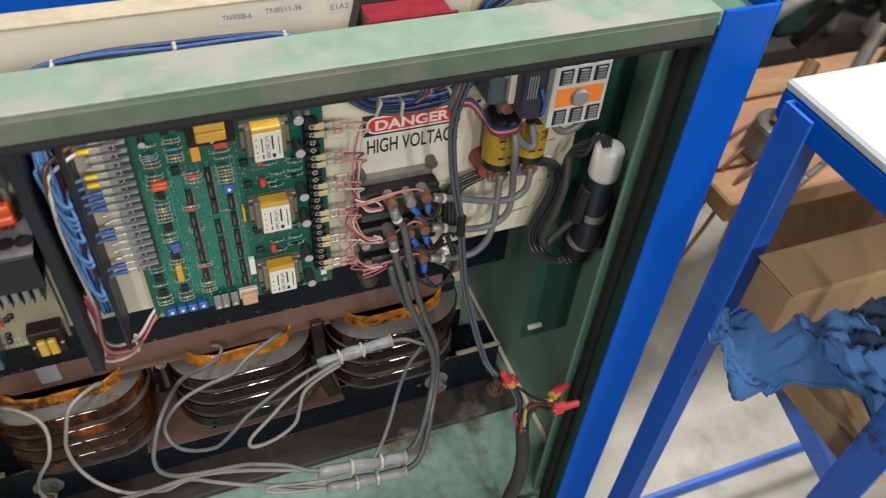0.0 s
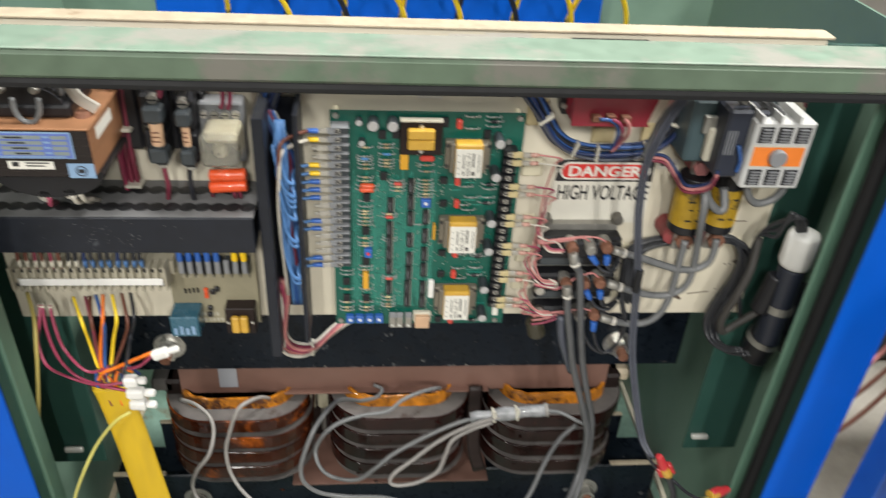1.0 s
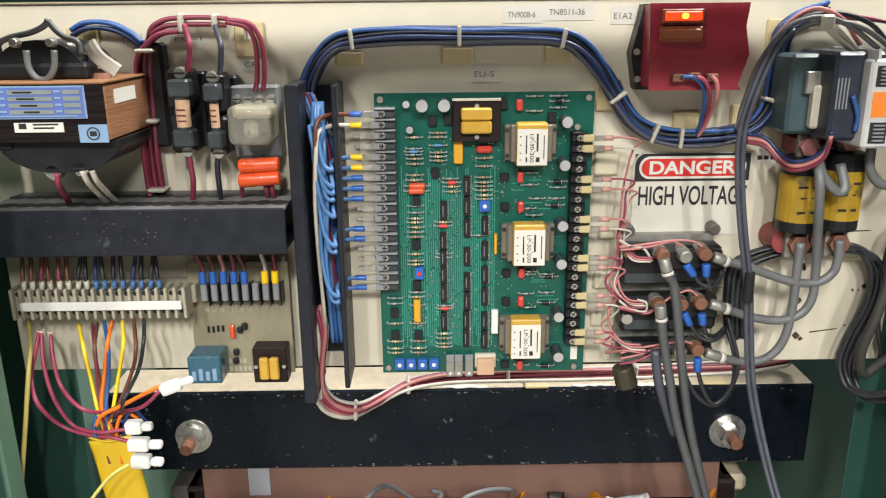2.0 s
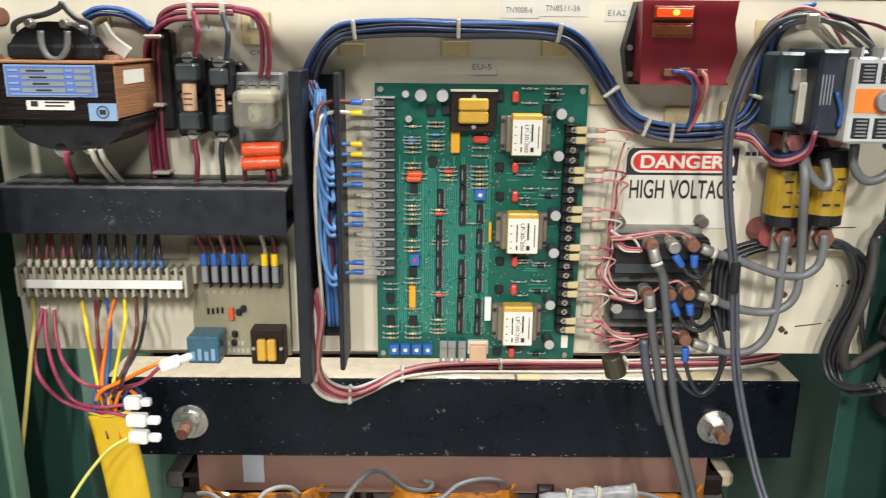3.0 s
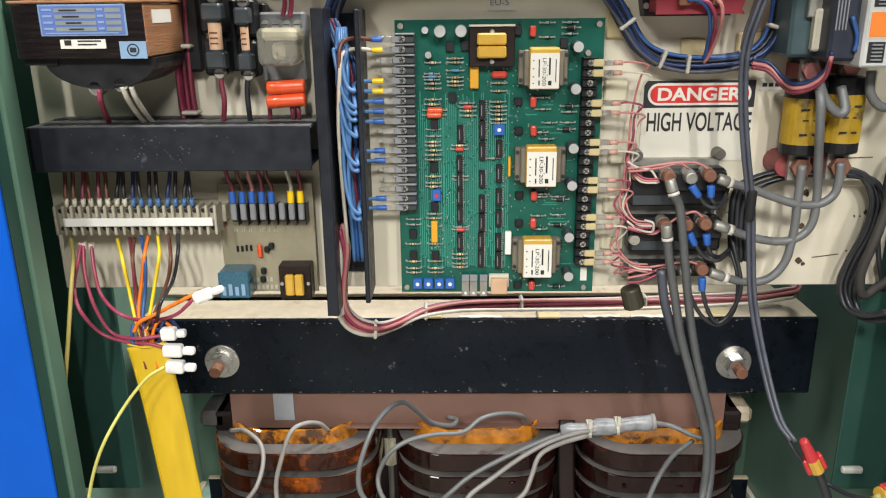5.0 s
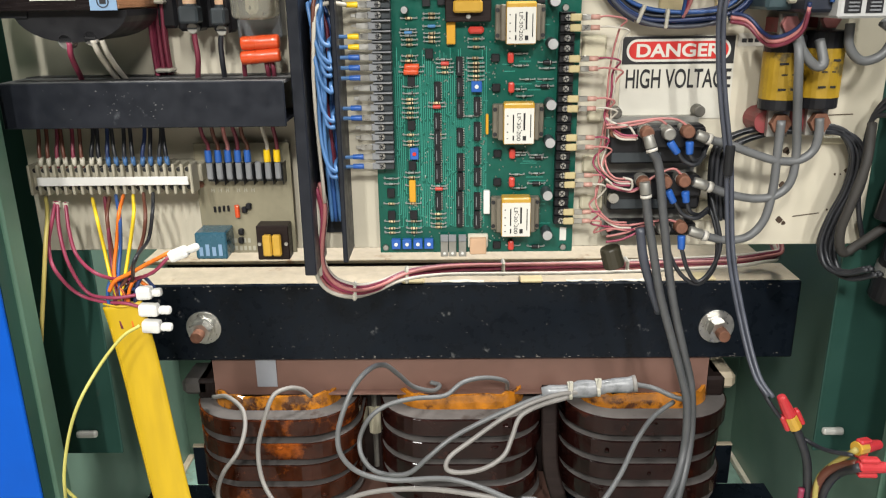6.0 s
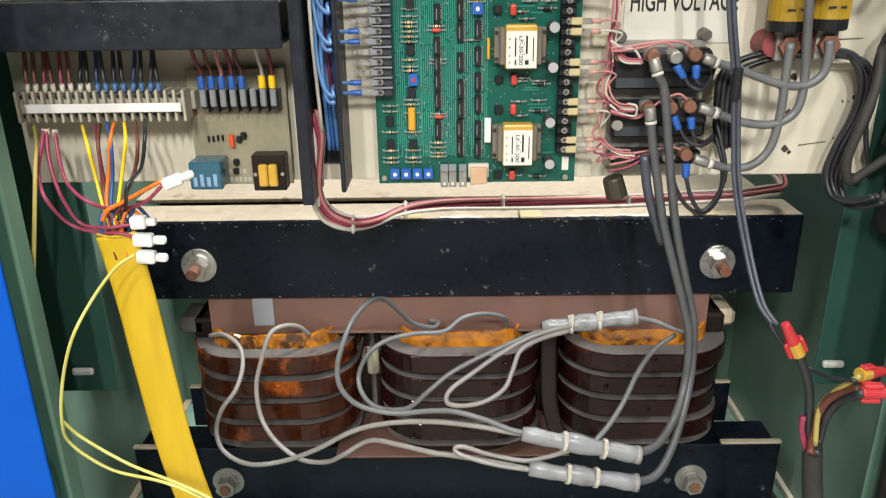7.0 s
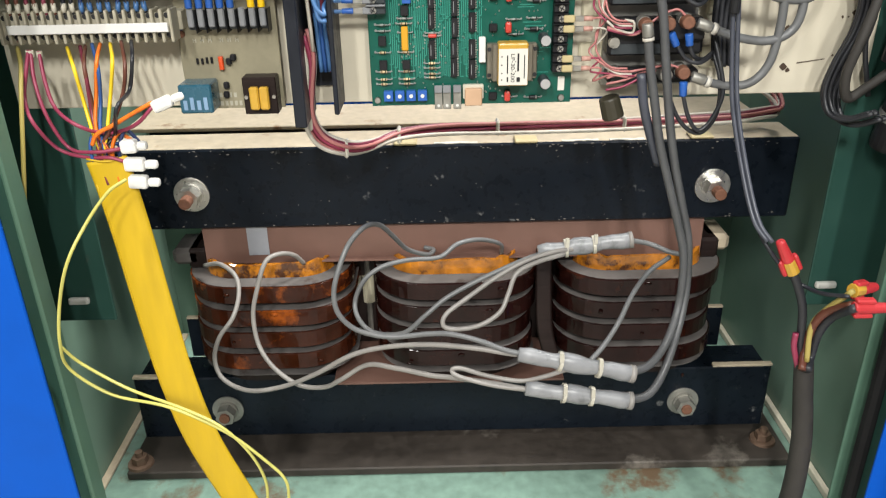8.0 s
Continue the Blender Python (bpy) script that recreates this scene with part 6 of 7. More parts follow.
for i in range(10):
    wire([(x + 0.0034 * (i % 3 - 1), y - 0.0045 * (i // 3), z + 0.0042 * (i % 3 - 1) + 0.0016 * math.sin(k * 0.8 + i * 1.7)) for k, (x, y, z) in enumerate(HB[:len(HB) - (i % 4)])], 0.0024, (W_ROSE, W_PINK, W_WHITE, W_ROSE, W_ROSE, W_MAROON, W_ROSE, W_PINK, W_ROSE, W_WHITE)[i], "pink and white wire in a tied harness on the clamp", group="pink harness", step=4)
for x_, y_ in ((-0.085, 0.122), (0.070, 0.121), (0.296, 0.124)):
    single("tie_mount", box(x_ - 0.015, x_ + 0.015, y_ - 0.008, y_ + 0.016, 0.5722, 0.5762, 0.0015), LABEL_TAPE, "yellowed adhesive cable tie mount", "tie mount", "tie mounts")
random.seed(61)
for x_ in (-0.02, 0.14, 0.20):
    w_ = random.uniform(0.022, 0.034)
    edge = [(x_ + w_ * (2 * t_ / 7 - 1), random.uniform(0.116, 0.120)) for t_ in range(8)] + [(x_ + w_ * (1 - 2 * t_ / 7), random.uniform(0.122, 0.128)) for t_ in range(8)]
    tp = prism(edge, 0.5723, 0.5731)
    for v in tp.verts:
        v.co = (v.co.x, v.co.z, v.co.y)
    bmesh.ops.recalc_face_normals(tp, faces=tp.faces)
    single("torn_tape", tp, SIGN_WHITE, "torn strip of white tape on the clamp", "tape", "torn tape strips")
for q in (HB[3], HB[5], HB[7], HB[9], HB[11], HB[13]):
    single("cable_tie", box(q[0] - 0.0025, q[0] + 0.0025, q[1] - 0.013, q[1] + 0.005, q[2] - 0.0095, q[2] + 0.0095, 0.002), TIE, "yellowed nylon cable tie round wires", "cable tie", "cable ties")
# blue bundle standing in the upright duct
for i in range(8):
    x = vx0 + 0.024 + 0.0045 * (i % 4)
    wire([(HARN[0][0] - 0.002 + 0.003 * (i % 4), -0.02 - 0.006 * (i // 4), HARN[0][2] + 0.02), (x, -0.028 - 0.006 * (i // 4), 0.90), (x - 0.004 + 0.002 * (i % 3), -0.033 - 0.006 * (i // 4), 0.84), (x, -0.03, 0.76), (x + 0.002, -0.028, 0.70)], 0.0023, (W_STEELBLUE, W_BLUE, W_STEELBLUE, W_WHITE, W_NAVY, W_STEELBLUE, W_MAROON, W_BLUE)[i], "blue wire standing in the open duct", group="duct wires")

# ---------------------------------------------------------------- danger sign
(ax, az), (bx_, bz_) = [(0.1470, 0.8880), (0.2630, 0.8600)]
(lx_, lz_) = (0.268, 0.803)
sign = thing("danger_sign", (ax, 0, lz_), "white danger sign with red oval and black lettering", "sign")
part("sign_plate", box(ax - 0.001, bx_ + 0.001, -0.0012, 0, lz_, az + 0.0006), SIGN_WHITE, sign)
part("black_field", box(ax, bx_, -0.0018, -0.0013, bz_, az), INK, sign)
ow, oh = (bx_ - ax) * 0.93, (az - bz_) * 0.82
ocx, ocz = (ax + bx_) / 2, (az + bz_) / 2
part("white_oval", prism(round_rect(ocx, ocz, ow, oh, oh * 0.49, 8), -0.0022, -0.0019), LABEL_WHITE, sign)
part("red_oval", prism(round_rect(ocx, ocz, ow - 0.005, oh - 0.005, (oh - 0.005) * 0.49, 8), -0.0026, -0.0023), RED, sign)
text_mesh("DANGER", (ocx - ow * 0.405, -0.0030, ocz - oh * 0.30), oh * 0.60, LABEL_WHITE, sign, width=ow * 0.81, bold=0.03)
(tx, tz), (tx1, tz1) = [(0.1520, 0.8350), (0.2620, 0.8550)]
text_mesh("HIGH VOLTAGE", (tx, -0.0018, tz), tz1 - tz, INK, sign, width=tx1 - tx, bold=0.014)

# ---------------------------------------------------------------- maroon indicator box
(ax, az), (bx_, bz_) = [(0.1380, 1.0310), (0.2210, 0.9550)]
lampb = thing("indicator_box", ((ax + bx_) / 2, 0, bz_), "maroon steel indicator box with one lit orange lens", "indicator")
part("front_plate", prism([(ax, az), (bx_ + 0.006, az), (bx_ + 0.004, az - 0.02), (bx_ + 0.009, az - 0.045), (bx_ + 0.001, az - 0.072), (bx_ + 0.004, bz_), (ax + 0.003, bz_)], -0.055, -0.052), RED_BOX, lampb)
part("body", box(ax + 0.004, bx_ + 0.001, -0.052, -0.008, bz_ + 0.002, az - 0.001), RED_BOX, lampb)
bk = part("back_bracket", prism([(ax + 0.004, az), (bx_ + 0.004, az), (bx_ + 0.008, az - 0.045), (bx_ + 0.002, bz_ - 0.002), (ax, bz_ - 0.002), (ax - 0.006, az - 0.045)], -0.02, -0.0005), BLACK, lampb, "black mounting bracket")
for x, z in ((ax - 0.001, az - 0.043), (bx_ + 0.0045, az - 0.045), (ax + 0.001, bz_ + 0.008)):
    part("bracket_screw", cyl((x, -0.02, z), (x, -0.023, z), 0.0032, 0.0028, 10), GREY_METAL, bk)
for (c, d), mt in (([(0.1490, 1.0250), (0.1840, 1.0150)], LAMP_ON), ([(0.1480, 1.0100), (0.1840, 0.9990)], LAMP_OFF)):
    bz = part("lens_bezel", box(c[0] - 0.001, d[0] + 0.001, -0.060, -0.0552, d[1] - 0.001, c[1] + 0.001, 0.001), LAMP_OFF, lampb)
    part("lens", box(c[0] + 0.001, d[0] - 0.001, -0.0625, -0.0602, d[1] + 0.001, c[1] - 0.001, 0.001), mt, bz, "lit orange lens" if mt is LAMP_ON else "unlit amber lens")
    if mt is LAMP_ON:
        xm, zm = (c[0] + d[0]) / 2, (c[1] + d[1]) / 2
        part("lamp_glow", prism(round_rect(xm + 0.001, zm, 0.006, 0.005, 0.0024, 5), -0.0629, -0.0626), LAMP_HOT, bz)
for k, p in enumerate([(0.166, -0.055, 0.967), (0.181, -0.055, 0.968), (0.197, -0.055, 0.967)]):
    t_ = part("tab_terminal", box(p[0] - 0.006, p[0] + 0.004, -0.064, -0.0552, p[2] - 0.004, p[2] + 0.003, 0.001), RUST, lampb)
wire([(0.167, -0.066, 0.968), (0.178, -0.066, 0.967), (0.189, -0.060, 0.958), (0.195, -0.050, 0.943), (0.200, -0.030, 0.925), (0.202, -0.016, 0.908)], 0.0019, W_BLUE, "blue lead from the indicator box", group="indicator leads")
wire([(0.180, -0.066, 0.968), (0.188, -0.066, 0.964), (0.196, -0.060, 0.952), (0.202, -0.040, 0.934), (0.204, -0.025, 0.919), (0.202, -0.016, 0.907)], 0.0019, W_PINK, "pink lead from the indicator box", group="indicator leads")
wire([(0.194, -0.066, 0.968), (0.199, -0.066, 0.962), (0.202, -0.060, 0.949), (0.205, -0.040, 0.932), (0.205, -0.025, 0.917), (0.202, -0.016, 0.906)], 0.0019, W_ROSE, "pale pink lead from the indicator box", group="indicator leads")

# ---------------------------------------------------------------- contactor with side auxiliary block
(ax, az), (bx_, bz_) = [(0.2640, 0.9860), (0.3140, 0.9140)]
con = thing("contactor", (0.33, 0, bz_), "white and slate contactor with an orange front label", "contactor")
part("rear_base", box(ax + 0.006, bx_ + 0.05, -0.055, -0.0005, bz_, az, 0.003), TEAL_SLATE, con)
part("coil_clip", box(ax + 0.024, bx_ - 0.004, -0.066, -0.055, bz_ + 0.006, bz_ + 0.045, 0.002), OFFWHITE, con)
part("clip_plate", box(ax + 0.018, bx_ - 0.004, -0.062, -0.055, az - 0.035, az - 0.015, 0.001), GREY_METAL, con)
(cx_, cz_), (dx_, dz_) = [(0.2850, 0.9890), (0.3340, 0.9120)]
ab = part("auxiliary_block", box(cx_ + 0.009, dx_ + 0.004, -0.087, -0.012, dz_, cz_, 0.003), NAVY_PLASTIC, con, "dark navy auxiliary contact block")
bars([(cx_ + 0.012 + 0.003 * k, cx_ + 0.0132 + 0.003 * k, dz_ + 0.028, dz_ + 0.055) for k in range(4)], GREY_PLASTIC, ab, -0.0872)
for f in (0.3, 0.6):
    part("block_screw", cyl((dx_ - 0.009, -0.087, dz_ + (cz_ - dz_) * f), (dx_ - 0.009, -0.089, dz_ + (cz_ - dz_) * f), 0.0042, 0.0036, 12), STEEL, ab)
fx0, fz1 = (0.318, 0.983)
fz0 = (0.329, 0.907)[1]
fx1 = fx0 + 0.064
part("white_body", box(fx0, fx1, -0.1, -0.02, fz0, fz1, 0.002), CONTACTOR_WHITE, con, "white moulded front body")
hh = fz1 - fz0
part("orange_label", box(fx0 + 0.004, fx1 - 0.006, -0.1012, -0.1002, fz0 + hh * 0.36, fz0 + hh * 0.64), ORANGE, con, "orange front label")
part("label_plate", box(fx0 + 0.003, fx1 - 0.005, -0.1006, -0.1001, fz0 + hh * 0.34, fz0 + hh * 0.66), OFFWHITE, con)
part("plunger", cyl((fx0 + 0.030, -0.1012, fz0 + hh * 0.5), (fx0 + 0.030, -0.108, fz0 + hh * 0.5), 0.0095, 0.009, 16, 0.001), GREY_PLASTIC, con)
for k in range(3):
    x = fx0 + 0.005 + 0.0195 * k
    for z0_, z1_ in ((fz0 + hh * 0.70, fz0 + hh * 0.93), (fz0 + hh * 0.06, fz0 + hh * 0.30)):
        w_ = part("terminal_well", box(x, x + 0.015, -0.1006, -0.1001, z0_, z1_), INK, con)
        for q_ in range(5):
            zq = z0_ + (z1_ - z0_) * (0.1 + 0.18 * q_)
            part("clamp_rib", box(x + 0.003, x + 0.0125, -0.1022, -0.1006, zq, zq + (z1_ - z0_) * 0.08), GREY_PLASTIC, w_)
    part("top_fin", box(x - 0.003, x - 0.0005, -0.104, -0.02, fz1, fz1 + 0.008), CONTACTOR_WHITE, con)
# leads arching into the contactor
for k, (pts, m_, r_) in enumerate((([(0.233, -0.050, 0.916), (0.237, -0.050, 0.948), (0.242, -0.060, 0.985), (0.256, -0.070, 1.013), (0.278, -0.070, 1.025), (0.302, -0.070, 1.016), (0.321, -0.070, 0.994)], W_ROSE, 0.0022), ([(0.227, -0.060, 0.919), (0.229, -0.060, 0.949), (0.234, -0.070, 0.980), (0.250, -0.080, 1.009), (0.277, -0.080, 1.018), (0.303, -0.080, 1.011), (0.332, -0.080, 0.991)], CABLE_GREY, 0.0023), ([(0.224, -0.060, 0.922), (0.227, -0.060, 0.943), (0.235, -0.070, 0.975), (0.255, -0.080, 1.005), (0.287, -0.080, 1.014), (0.319, -0.080, 1.007), (0.354, -0.080, 0.983)], CABLE_GREY, 0.0023), ([(0.245, -0.045, 0.963), (0.251, -0.050, 0.995), (0.269, -0.050, 1.015), (0.306, -0.050, 1.021), (0.339, -0.050, 1.011), (0.364, -0.050, 0.986)], W_BLACK, 0.0023), ([(0.295, -0.040, 1.018), (0.327, -0.040, 1.016), (0.366, -0.040, 1.011), (0.390, -0.040, 0.996), (0.399, -0.040, 0.975)], W_MAROON, 0.0016), ([(0.300, -0.040, 1.020), (0.338, -0.040, 1.017), (0.377, -0.040, 1.006), (0.405, -0.040, 0.986)], W_PINK, 0.0016), ([(0.284, -0.070, 1.013), (0.299, -0.070, 1.001), (0.316, -0.070, 0.988)], W_WHITE, 0.0027), ([(0.289, -0.070, 1.015), (0.301, -0.070, 1.006), (0.319, -0.070, 0.988)], W_WHITE, 0.0022))):
    wire(pts, r_, m_, "lead arching over to the contactor", group="contactor leads")
for k, m_ in enumerate((W_NAVY, W_ROSE, W_MAROON)):
    wire([(x, y, z - 0.004 * k) for x, y, z in [(0.246, -0.030, 0.911), (0.263, -0.030, 0.907), (0.275, -0.040, 0.893), (0.278, -0.060, 0.889), (0.289, -0.070, 0.893), (0.297, -0.080, 0.904), (0.297, -0.088, 0.921)]], 0.0020, m_, "lead looping down to the auxiliary block", group="contactor leads")
wire([(0.316, -0.090, 0.921), (0.317, -0.090, 0.934), (0.310, -0.090, 0.952)], 0.0022, W_BLUE, "short blue lead on the auxiliary block", group="contactor leads")
single("cable_tie", box(*(lambda p: (p[0] - 0.006, p[0] + 0.006, -0.085, -0.06, p[2] - 0.008, p[2] + 0.006))((0.284, -0.075, 1.014)), 0.002), TIE, "yellowed nylon cable tie round wires", "cable tie", "cable ties")

# ---------------------------------------------------------------- two yellow-labelled fuses
for a, b in ([(0.2780, 0.8900), (0.3230, 0.8170)], [(0.3180, 0.8940), (0.3610, 0.8180)]):
    xm, r = (a[0] + b[0]) / 2, (b[0] - a[0]) * 0.44
    z0, z1 = b[1], a[1]
    h = z1 - z0
    fz = thing("power_fuse", (xm, 0, z0), "black power fuse with a stained yellow label", "fuse", "power fuses")
    part("barrel", cyl((xm, -0.036, z0), (xm, -0.036, z1), r, r, 24, 0.002), BLACK, fz, smooth=False)
    lb = part("label", cyl((xm, -0.036, z0 + h * 0.15), (xm, -0.036, z0 + h * 0.78), r * 1.015, r * 1.015, 24), YELLOW_LABEL, fz, "stained yellow label", smooth=False)
    bars([(xm - r * 0.55, xm + r * 0.5, z0 + h * 0.62, z0 + h * 0.65), (xm - r * 0.4, xm + r * 0.3, z0 + h * 0.48, z0 + h * 0.5), (xm - r * 0.5, xm + r * 0.4, z0 + h * 0.28, z0 + h * 0.31)], INK, lb, -0.036 - r * 0.98)
    part("lower_blade", box(xm - 0.009, xm + 0.012, -0.038, -0.032, z0 - 0.028, z0), GREY_METAL, fz)
    part("insulator", cyl((xm - 0.008, -0.0005, z0 - 0.014), (xm - 0.008, -0.031, z0 - 0.014), 0.0135, 0.012, 16), INSULATOR_RED, fz, "red standoff insulator")
    part("blade_bolt", hexagon(xm + 0.002, -0.046, -0.038, z0 - 0.014, 0.0105), RUST, fz, "rusty hexagon bolt")
    part("upper_blade", box(xm - 0.008, xm + 0.008, -0.038, -0.032, z1, z1 + 0.02), GREY_METAL, fz)
    part("upper_bolt", hexagon(xm, -0.045, -0.038, z1 + 0.01, 0.009), W_ROSE, fz)
    part("upper_support", box(xm - 0.008, xm + 0.008, -0.032, -0.0005, z1 + 0.002, z1 + 0.016), INSULATOR_RED, fz)

# ---------------------------------------------------------------- rectifier modules
MODS = (([(0.1310, 0.8050), (0.2310, 0.7550)]), ([(0.1330, 0.7520), (0.2310, 0.7050)]), ([(0.1350, 0.7010), (0.2300, 0.6760)]))
sink = thing("rectifier_bank", (0.2, 0, MODS[2][1][1]), "black rectifier modules on a grey heat sink, rusty terminals", "rectifier")
part("heat_sink", box(MODS[0][0][0] + 0.002, MODS[0][1][0] - 0.002, -0.012, -0.0005, MODS[2][1][1], MODS[0][0][1] + 0.002), GREY_METAL, sink)
for i, (a, b) in enumerate(MODS):
    z0, z1 = b[1], a[1]
    mod = part("module", box(a[0], b[0], -0.034, -0.0125, z0 + 0.006, z1 - 0.004, 0.003), BLACK, sink)
    part("module_step", box(a[0] + 0.034, b[0] - 0.002, -0.042, -0.034, (z0 + z1) / 2 - 0.002, z1 - 0.006, 0.002), BLACK, mod)
    part("module_label", box(a[0] + 0.004, a[0] + 0.055, -0.0348, -0.0341, z0 + 0.008, z0 + 0.018), SLATE, mod)
    sc = part("corner_screw", cyl((a[0] + 0.006, -0.034, z0 + 0.02 if i else z1 - 0.01), (a[0] + 0.006, -0.038, z0 + 0.02 if i else z1 - 0.01), 0.0062, 0.0055, 12), STEEL if i else RUST, mod)
for p in [(0.142, -0.010, 0.811), (0.229, -0.010, 0.812)]:
    part("sink_bolt", cyl((p[0], -0.0005, p[2]), (p[0], -0.014, p[2]), 0.0068, 0.006, 14, 0.001), MATS_JUNK, sink)
for k, p in enumerate([(0.167, -0.050, 0.796), (0.189, -0.050, 0.795), (0.208, -0.050, 0.797), (0.167, -0.050, 0.744), (0.189, -0.050, 0.745), (0.208, -0.050, 0.746), (0.209, -0.050, 0.696), (0.191, -0.050, 0.694)]):
    st = part("terminal_bolt", cyl((p[0], -0.042, p[2]), (p[0], -0.054, p[2]), 0.0072, 0.0064, 16, 0.0015), RUST if k not in (1, 7) else GREY_METAL, sink, "rusty terminal bolt")
    part("terminal_stud", cyl((p[0], -0.030, p[2]), (p[0], -0.042, p[2]), 0.0075, 0.0075, 12), GREY_METAL, st)
part("snubber", cyl((0.141, -0.02, 0.665), (0.148, -0.02, 0.642), 0.011, 0.012, 14, 0.002), OLIVE_DARK, sink, "dark oily bushing under the modules")
for p, q in (((0.19, -0.05, 0.787), (0.199, -0.05, 0.775)), ((0.21, -0.05, 0.787), (0.211, -0.05, 0.774)), ((0.192, -0.05, 0.736), (0.199, -0.05, 0.723)), ((0.21, -0.05, 0.735), (0.212, -0.05, 0.723)), ((0.21, -0.05, 0.687), (0.211, -0.05, 0.672))):
    single("crimp_lug", cyl(p, q, 0.0043, 0.0038, 12, 0.001), BLUE_PLASTIC, "blue crimped ring lug on a rectifier terminal", "lug", "blue lugs", smooth=True)
for pts in ([(0.199, -0.050, 0.776), (0.206, -0.050, 0.767), (0.218, -0.050, 0.763), (0.230, -0.040, 0.771)], [(0.210, -0.050, 0.775), (0.216, -0.050, 0.768), (0.227, -0.040, 0.768), (0.235, -0.030, 0.781)], [(0.199, -0.050, 0.724), (0.210, -0.050, 0.710), (0.224, -0.050, 0.706), (0.238, -0.040, 0.710)], [(0.212, -0.050, 0.724), (0.217, -0.050, 0.713), (0.230, -0.040, 0.707), (0.243, -0.030, 0.712)], [(0.211, -0.050, 0.673), (0.219, -0.050, 0.650), (0.231, -0.050, 0.635), (0.244, -0.050, 0.647), (0.252, -0.050, 0.676), (0.246, -0.040, 0.710), (0.241, -0.030, 0.731)], [(0.193, -0.045, 0.691), (0.203, -0.045, 0.660), (0.218, -0.045, 0.638), (0.236, -0.045, 0.631), (0.250, -0.045, 0.651), (0.249, -0.045, 0.686), (0.244, -0.030, 0.712)]):
    wire(pts, 0.0023, CABLE_BLACK, "black snubber lead on the rectifiers", group="snubber leads")
for k in range(8):
    wire([(x + 0.0052 * (k % 4), y - 0.0045 * (k // 4), z + 0.0040 * (k % 2) - 0.003 * (k % 4)) for x, y, z in [(0.248, -0.020, 0.702), (0.244, -0.020, 0.741), (0.245, -0.020, 0.772), (0.258, -0.020, 0.786), (0.292, -0.020, 0.796), (0.327, -0.020, 0.797), (0.362, -0.020, 0.795), (0.380, -0.020, 0.784), (0.391, -0.020, 0.761), (0.388, -0.020, 0.729), (0.376, -0.020, 0.697), (0.370, -0.020, 0.668), (0.374, -0.030, 0.646), (0.384, -0.050, 0.644), (0.398, -0.070, 0.656)]], 0.0025, CABLE_BLACK, "black wire in a drooping bundle", group="black bundle")
# thin gate wires across the modules
for pts, m_ in (([(0.125, -0.045, 0.811), (0.135, -0.045, 0.805), (0.149, -0.045, 0.802), (0.158, -0.045, 0.789)], W_WHITE), ([(0.125, -0.045, 0.804), (0.140, -0.045, 0.805), (0.161, -0.045, 0.808), (0.181, -0.045, 0.810), (0.199, -0.045, 0.808), (0.212, -0.045, 0.798)], W_ROSE), ([(0.126, -0.045, 0.801), (0.142, -0.045, 0.802), (0.160, -0.045, 0.805), (0.177, -0.045, 0.809), (0.187, -0.045, 0.804)], W_ROSE), ([(0.128, -0.045, 0.748), (0.139, -0.045, 0.740), (0.154, -0.045, 0.736), (0.154, -0.050, 0.747), (0.146, -0.045, 0.749)], W_WHITE), ([(0.129, -0.045, 0.742), (0.155, -0.045, 0.734), (0.169, -0.045, 0.743), (0.181, -0.045, 0.752), (0.197, -0.045, 0.758), (0.207, -0.045, 0.751)], W_ROSE), ([(0.129, -0.045, 0.740), (0.144, -0.045, 0.736), (0.154, -0.045, 0.735), (0.167, -0.045, 0.740)], W_PINK), ([(0.132, -0.045, 0.691), (0.149, -0.045, 0.696), (0.173, -0.045, 0.700), (0.196, -0.045, 0.703), (0.211, -0.045, 0.697)], W_ROSE), ([(0.132, -0.045, 0.685), (0.151, -0.045, 0.689), (0.166, -0.045, 0.695), (0.182, -0.045, 0.698)], W_ROSE), ([(0.132, -0.045, 0.679), (0.149, -0.045, 0.682), (0.167, -0.045, 0.691), (0.173, -0.045, 0.697)], W_PINK)):
    wire(pts, 0.0013, m_, "thin gate wire across the rectifier modules", group="gate wires")
# heavy grey cables between rectifiers and fuses
for pts in ([(0.217, -0.048, 0.794), (0.230, -0.048, 0.789), (0.251, -0.048, 0.783), (0.278, -0.048, 0.773), (0.301, -0.048, 0.766), (0.323, -0.048, 0.766), (0.337, -0.048, 0.776), (0.340, -0.048, 0.792), (0.339, -0.048, 0.809)], [(0.218, -0.048, 0.745), (0.235, -0.048, 0.739), (0.260, -0.048, 0.730), (0.289, -0.048, 0.726), (0.309, -0.048, 0.732), (0.319, -0.048, 0.747), (0.320, -0.048, 0.774), (0.311, -0.060, 0.813), (0.301, -0.075, 0.850), (0.298, -0.075, 0.877), (0.300, -0.060, 0.890)], [(0.218, -0.048, 0.692), (0.235, -0.048, 0.686), (0.259, -0.048, 0.681), (0.281, -0.048, 0.685), (0.296, -0.048, 0.704), (0.301, -0.048, 0.738), (0.301, -0.048, 0.774), (0.301, -0.048, 0.807)]):
    w = wire(pts, 0.0044, CABLE_GREY, "thick grey power cable to the fuses", group="power cables", category="cable", n=10)
    a, b = Vector(pts[0]), Vector(pts[1])
    part("crimp_lug", cyl(a, a.lerp(b, 0.8), 0.0054, 0.0058, 12, 0.001), GREY_METAL, w, smooth=True)
    part("marker_ring", cyl(a.lerp(b, 0.9), a.lerp(b, 1.15), 0.0058, 0.0058, 12), LABEL_AGED, w, smooth=True)
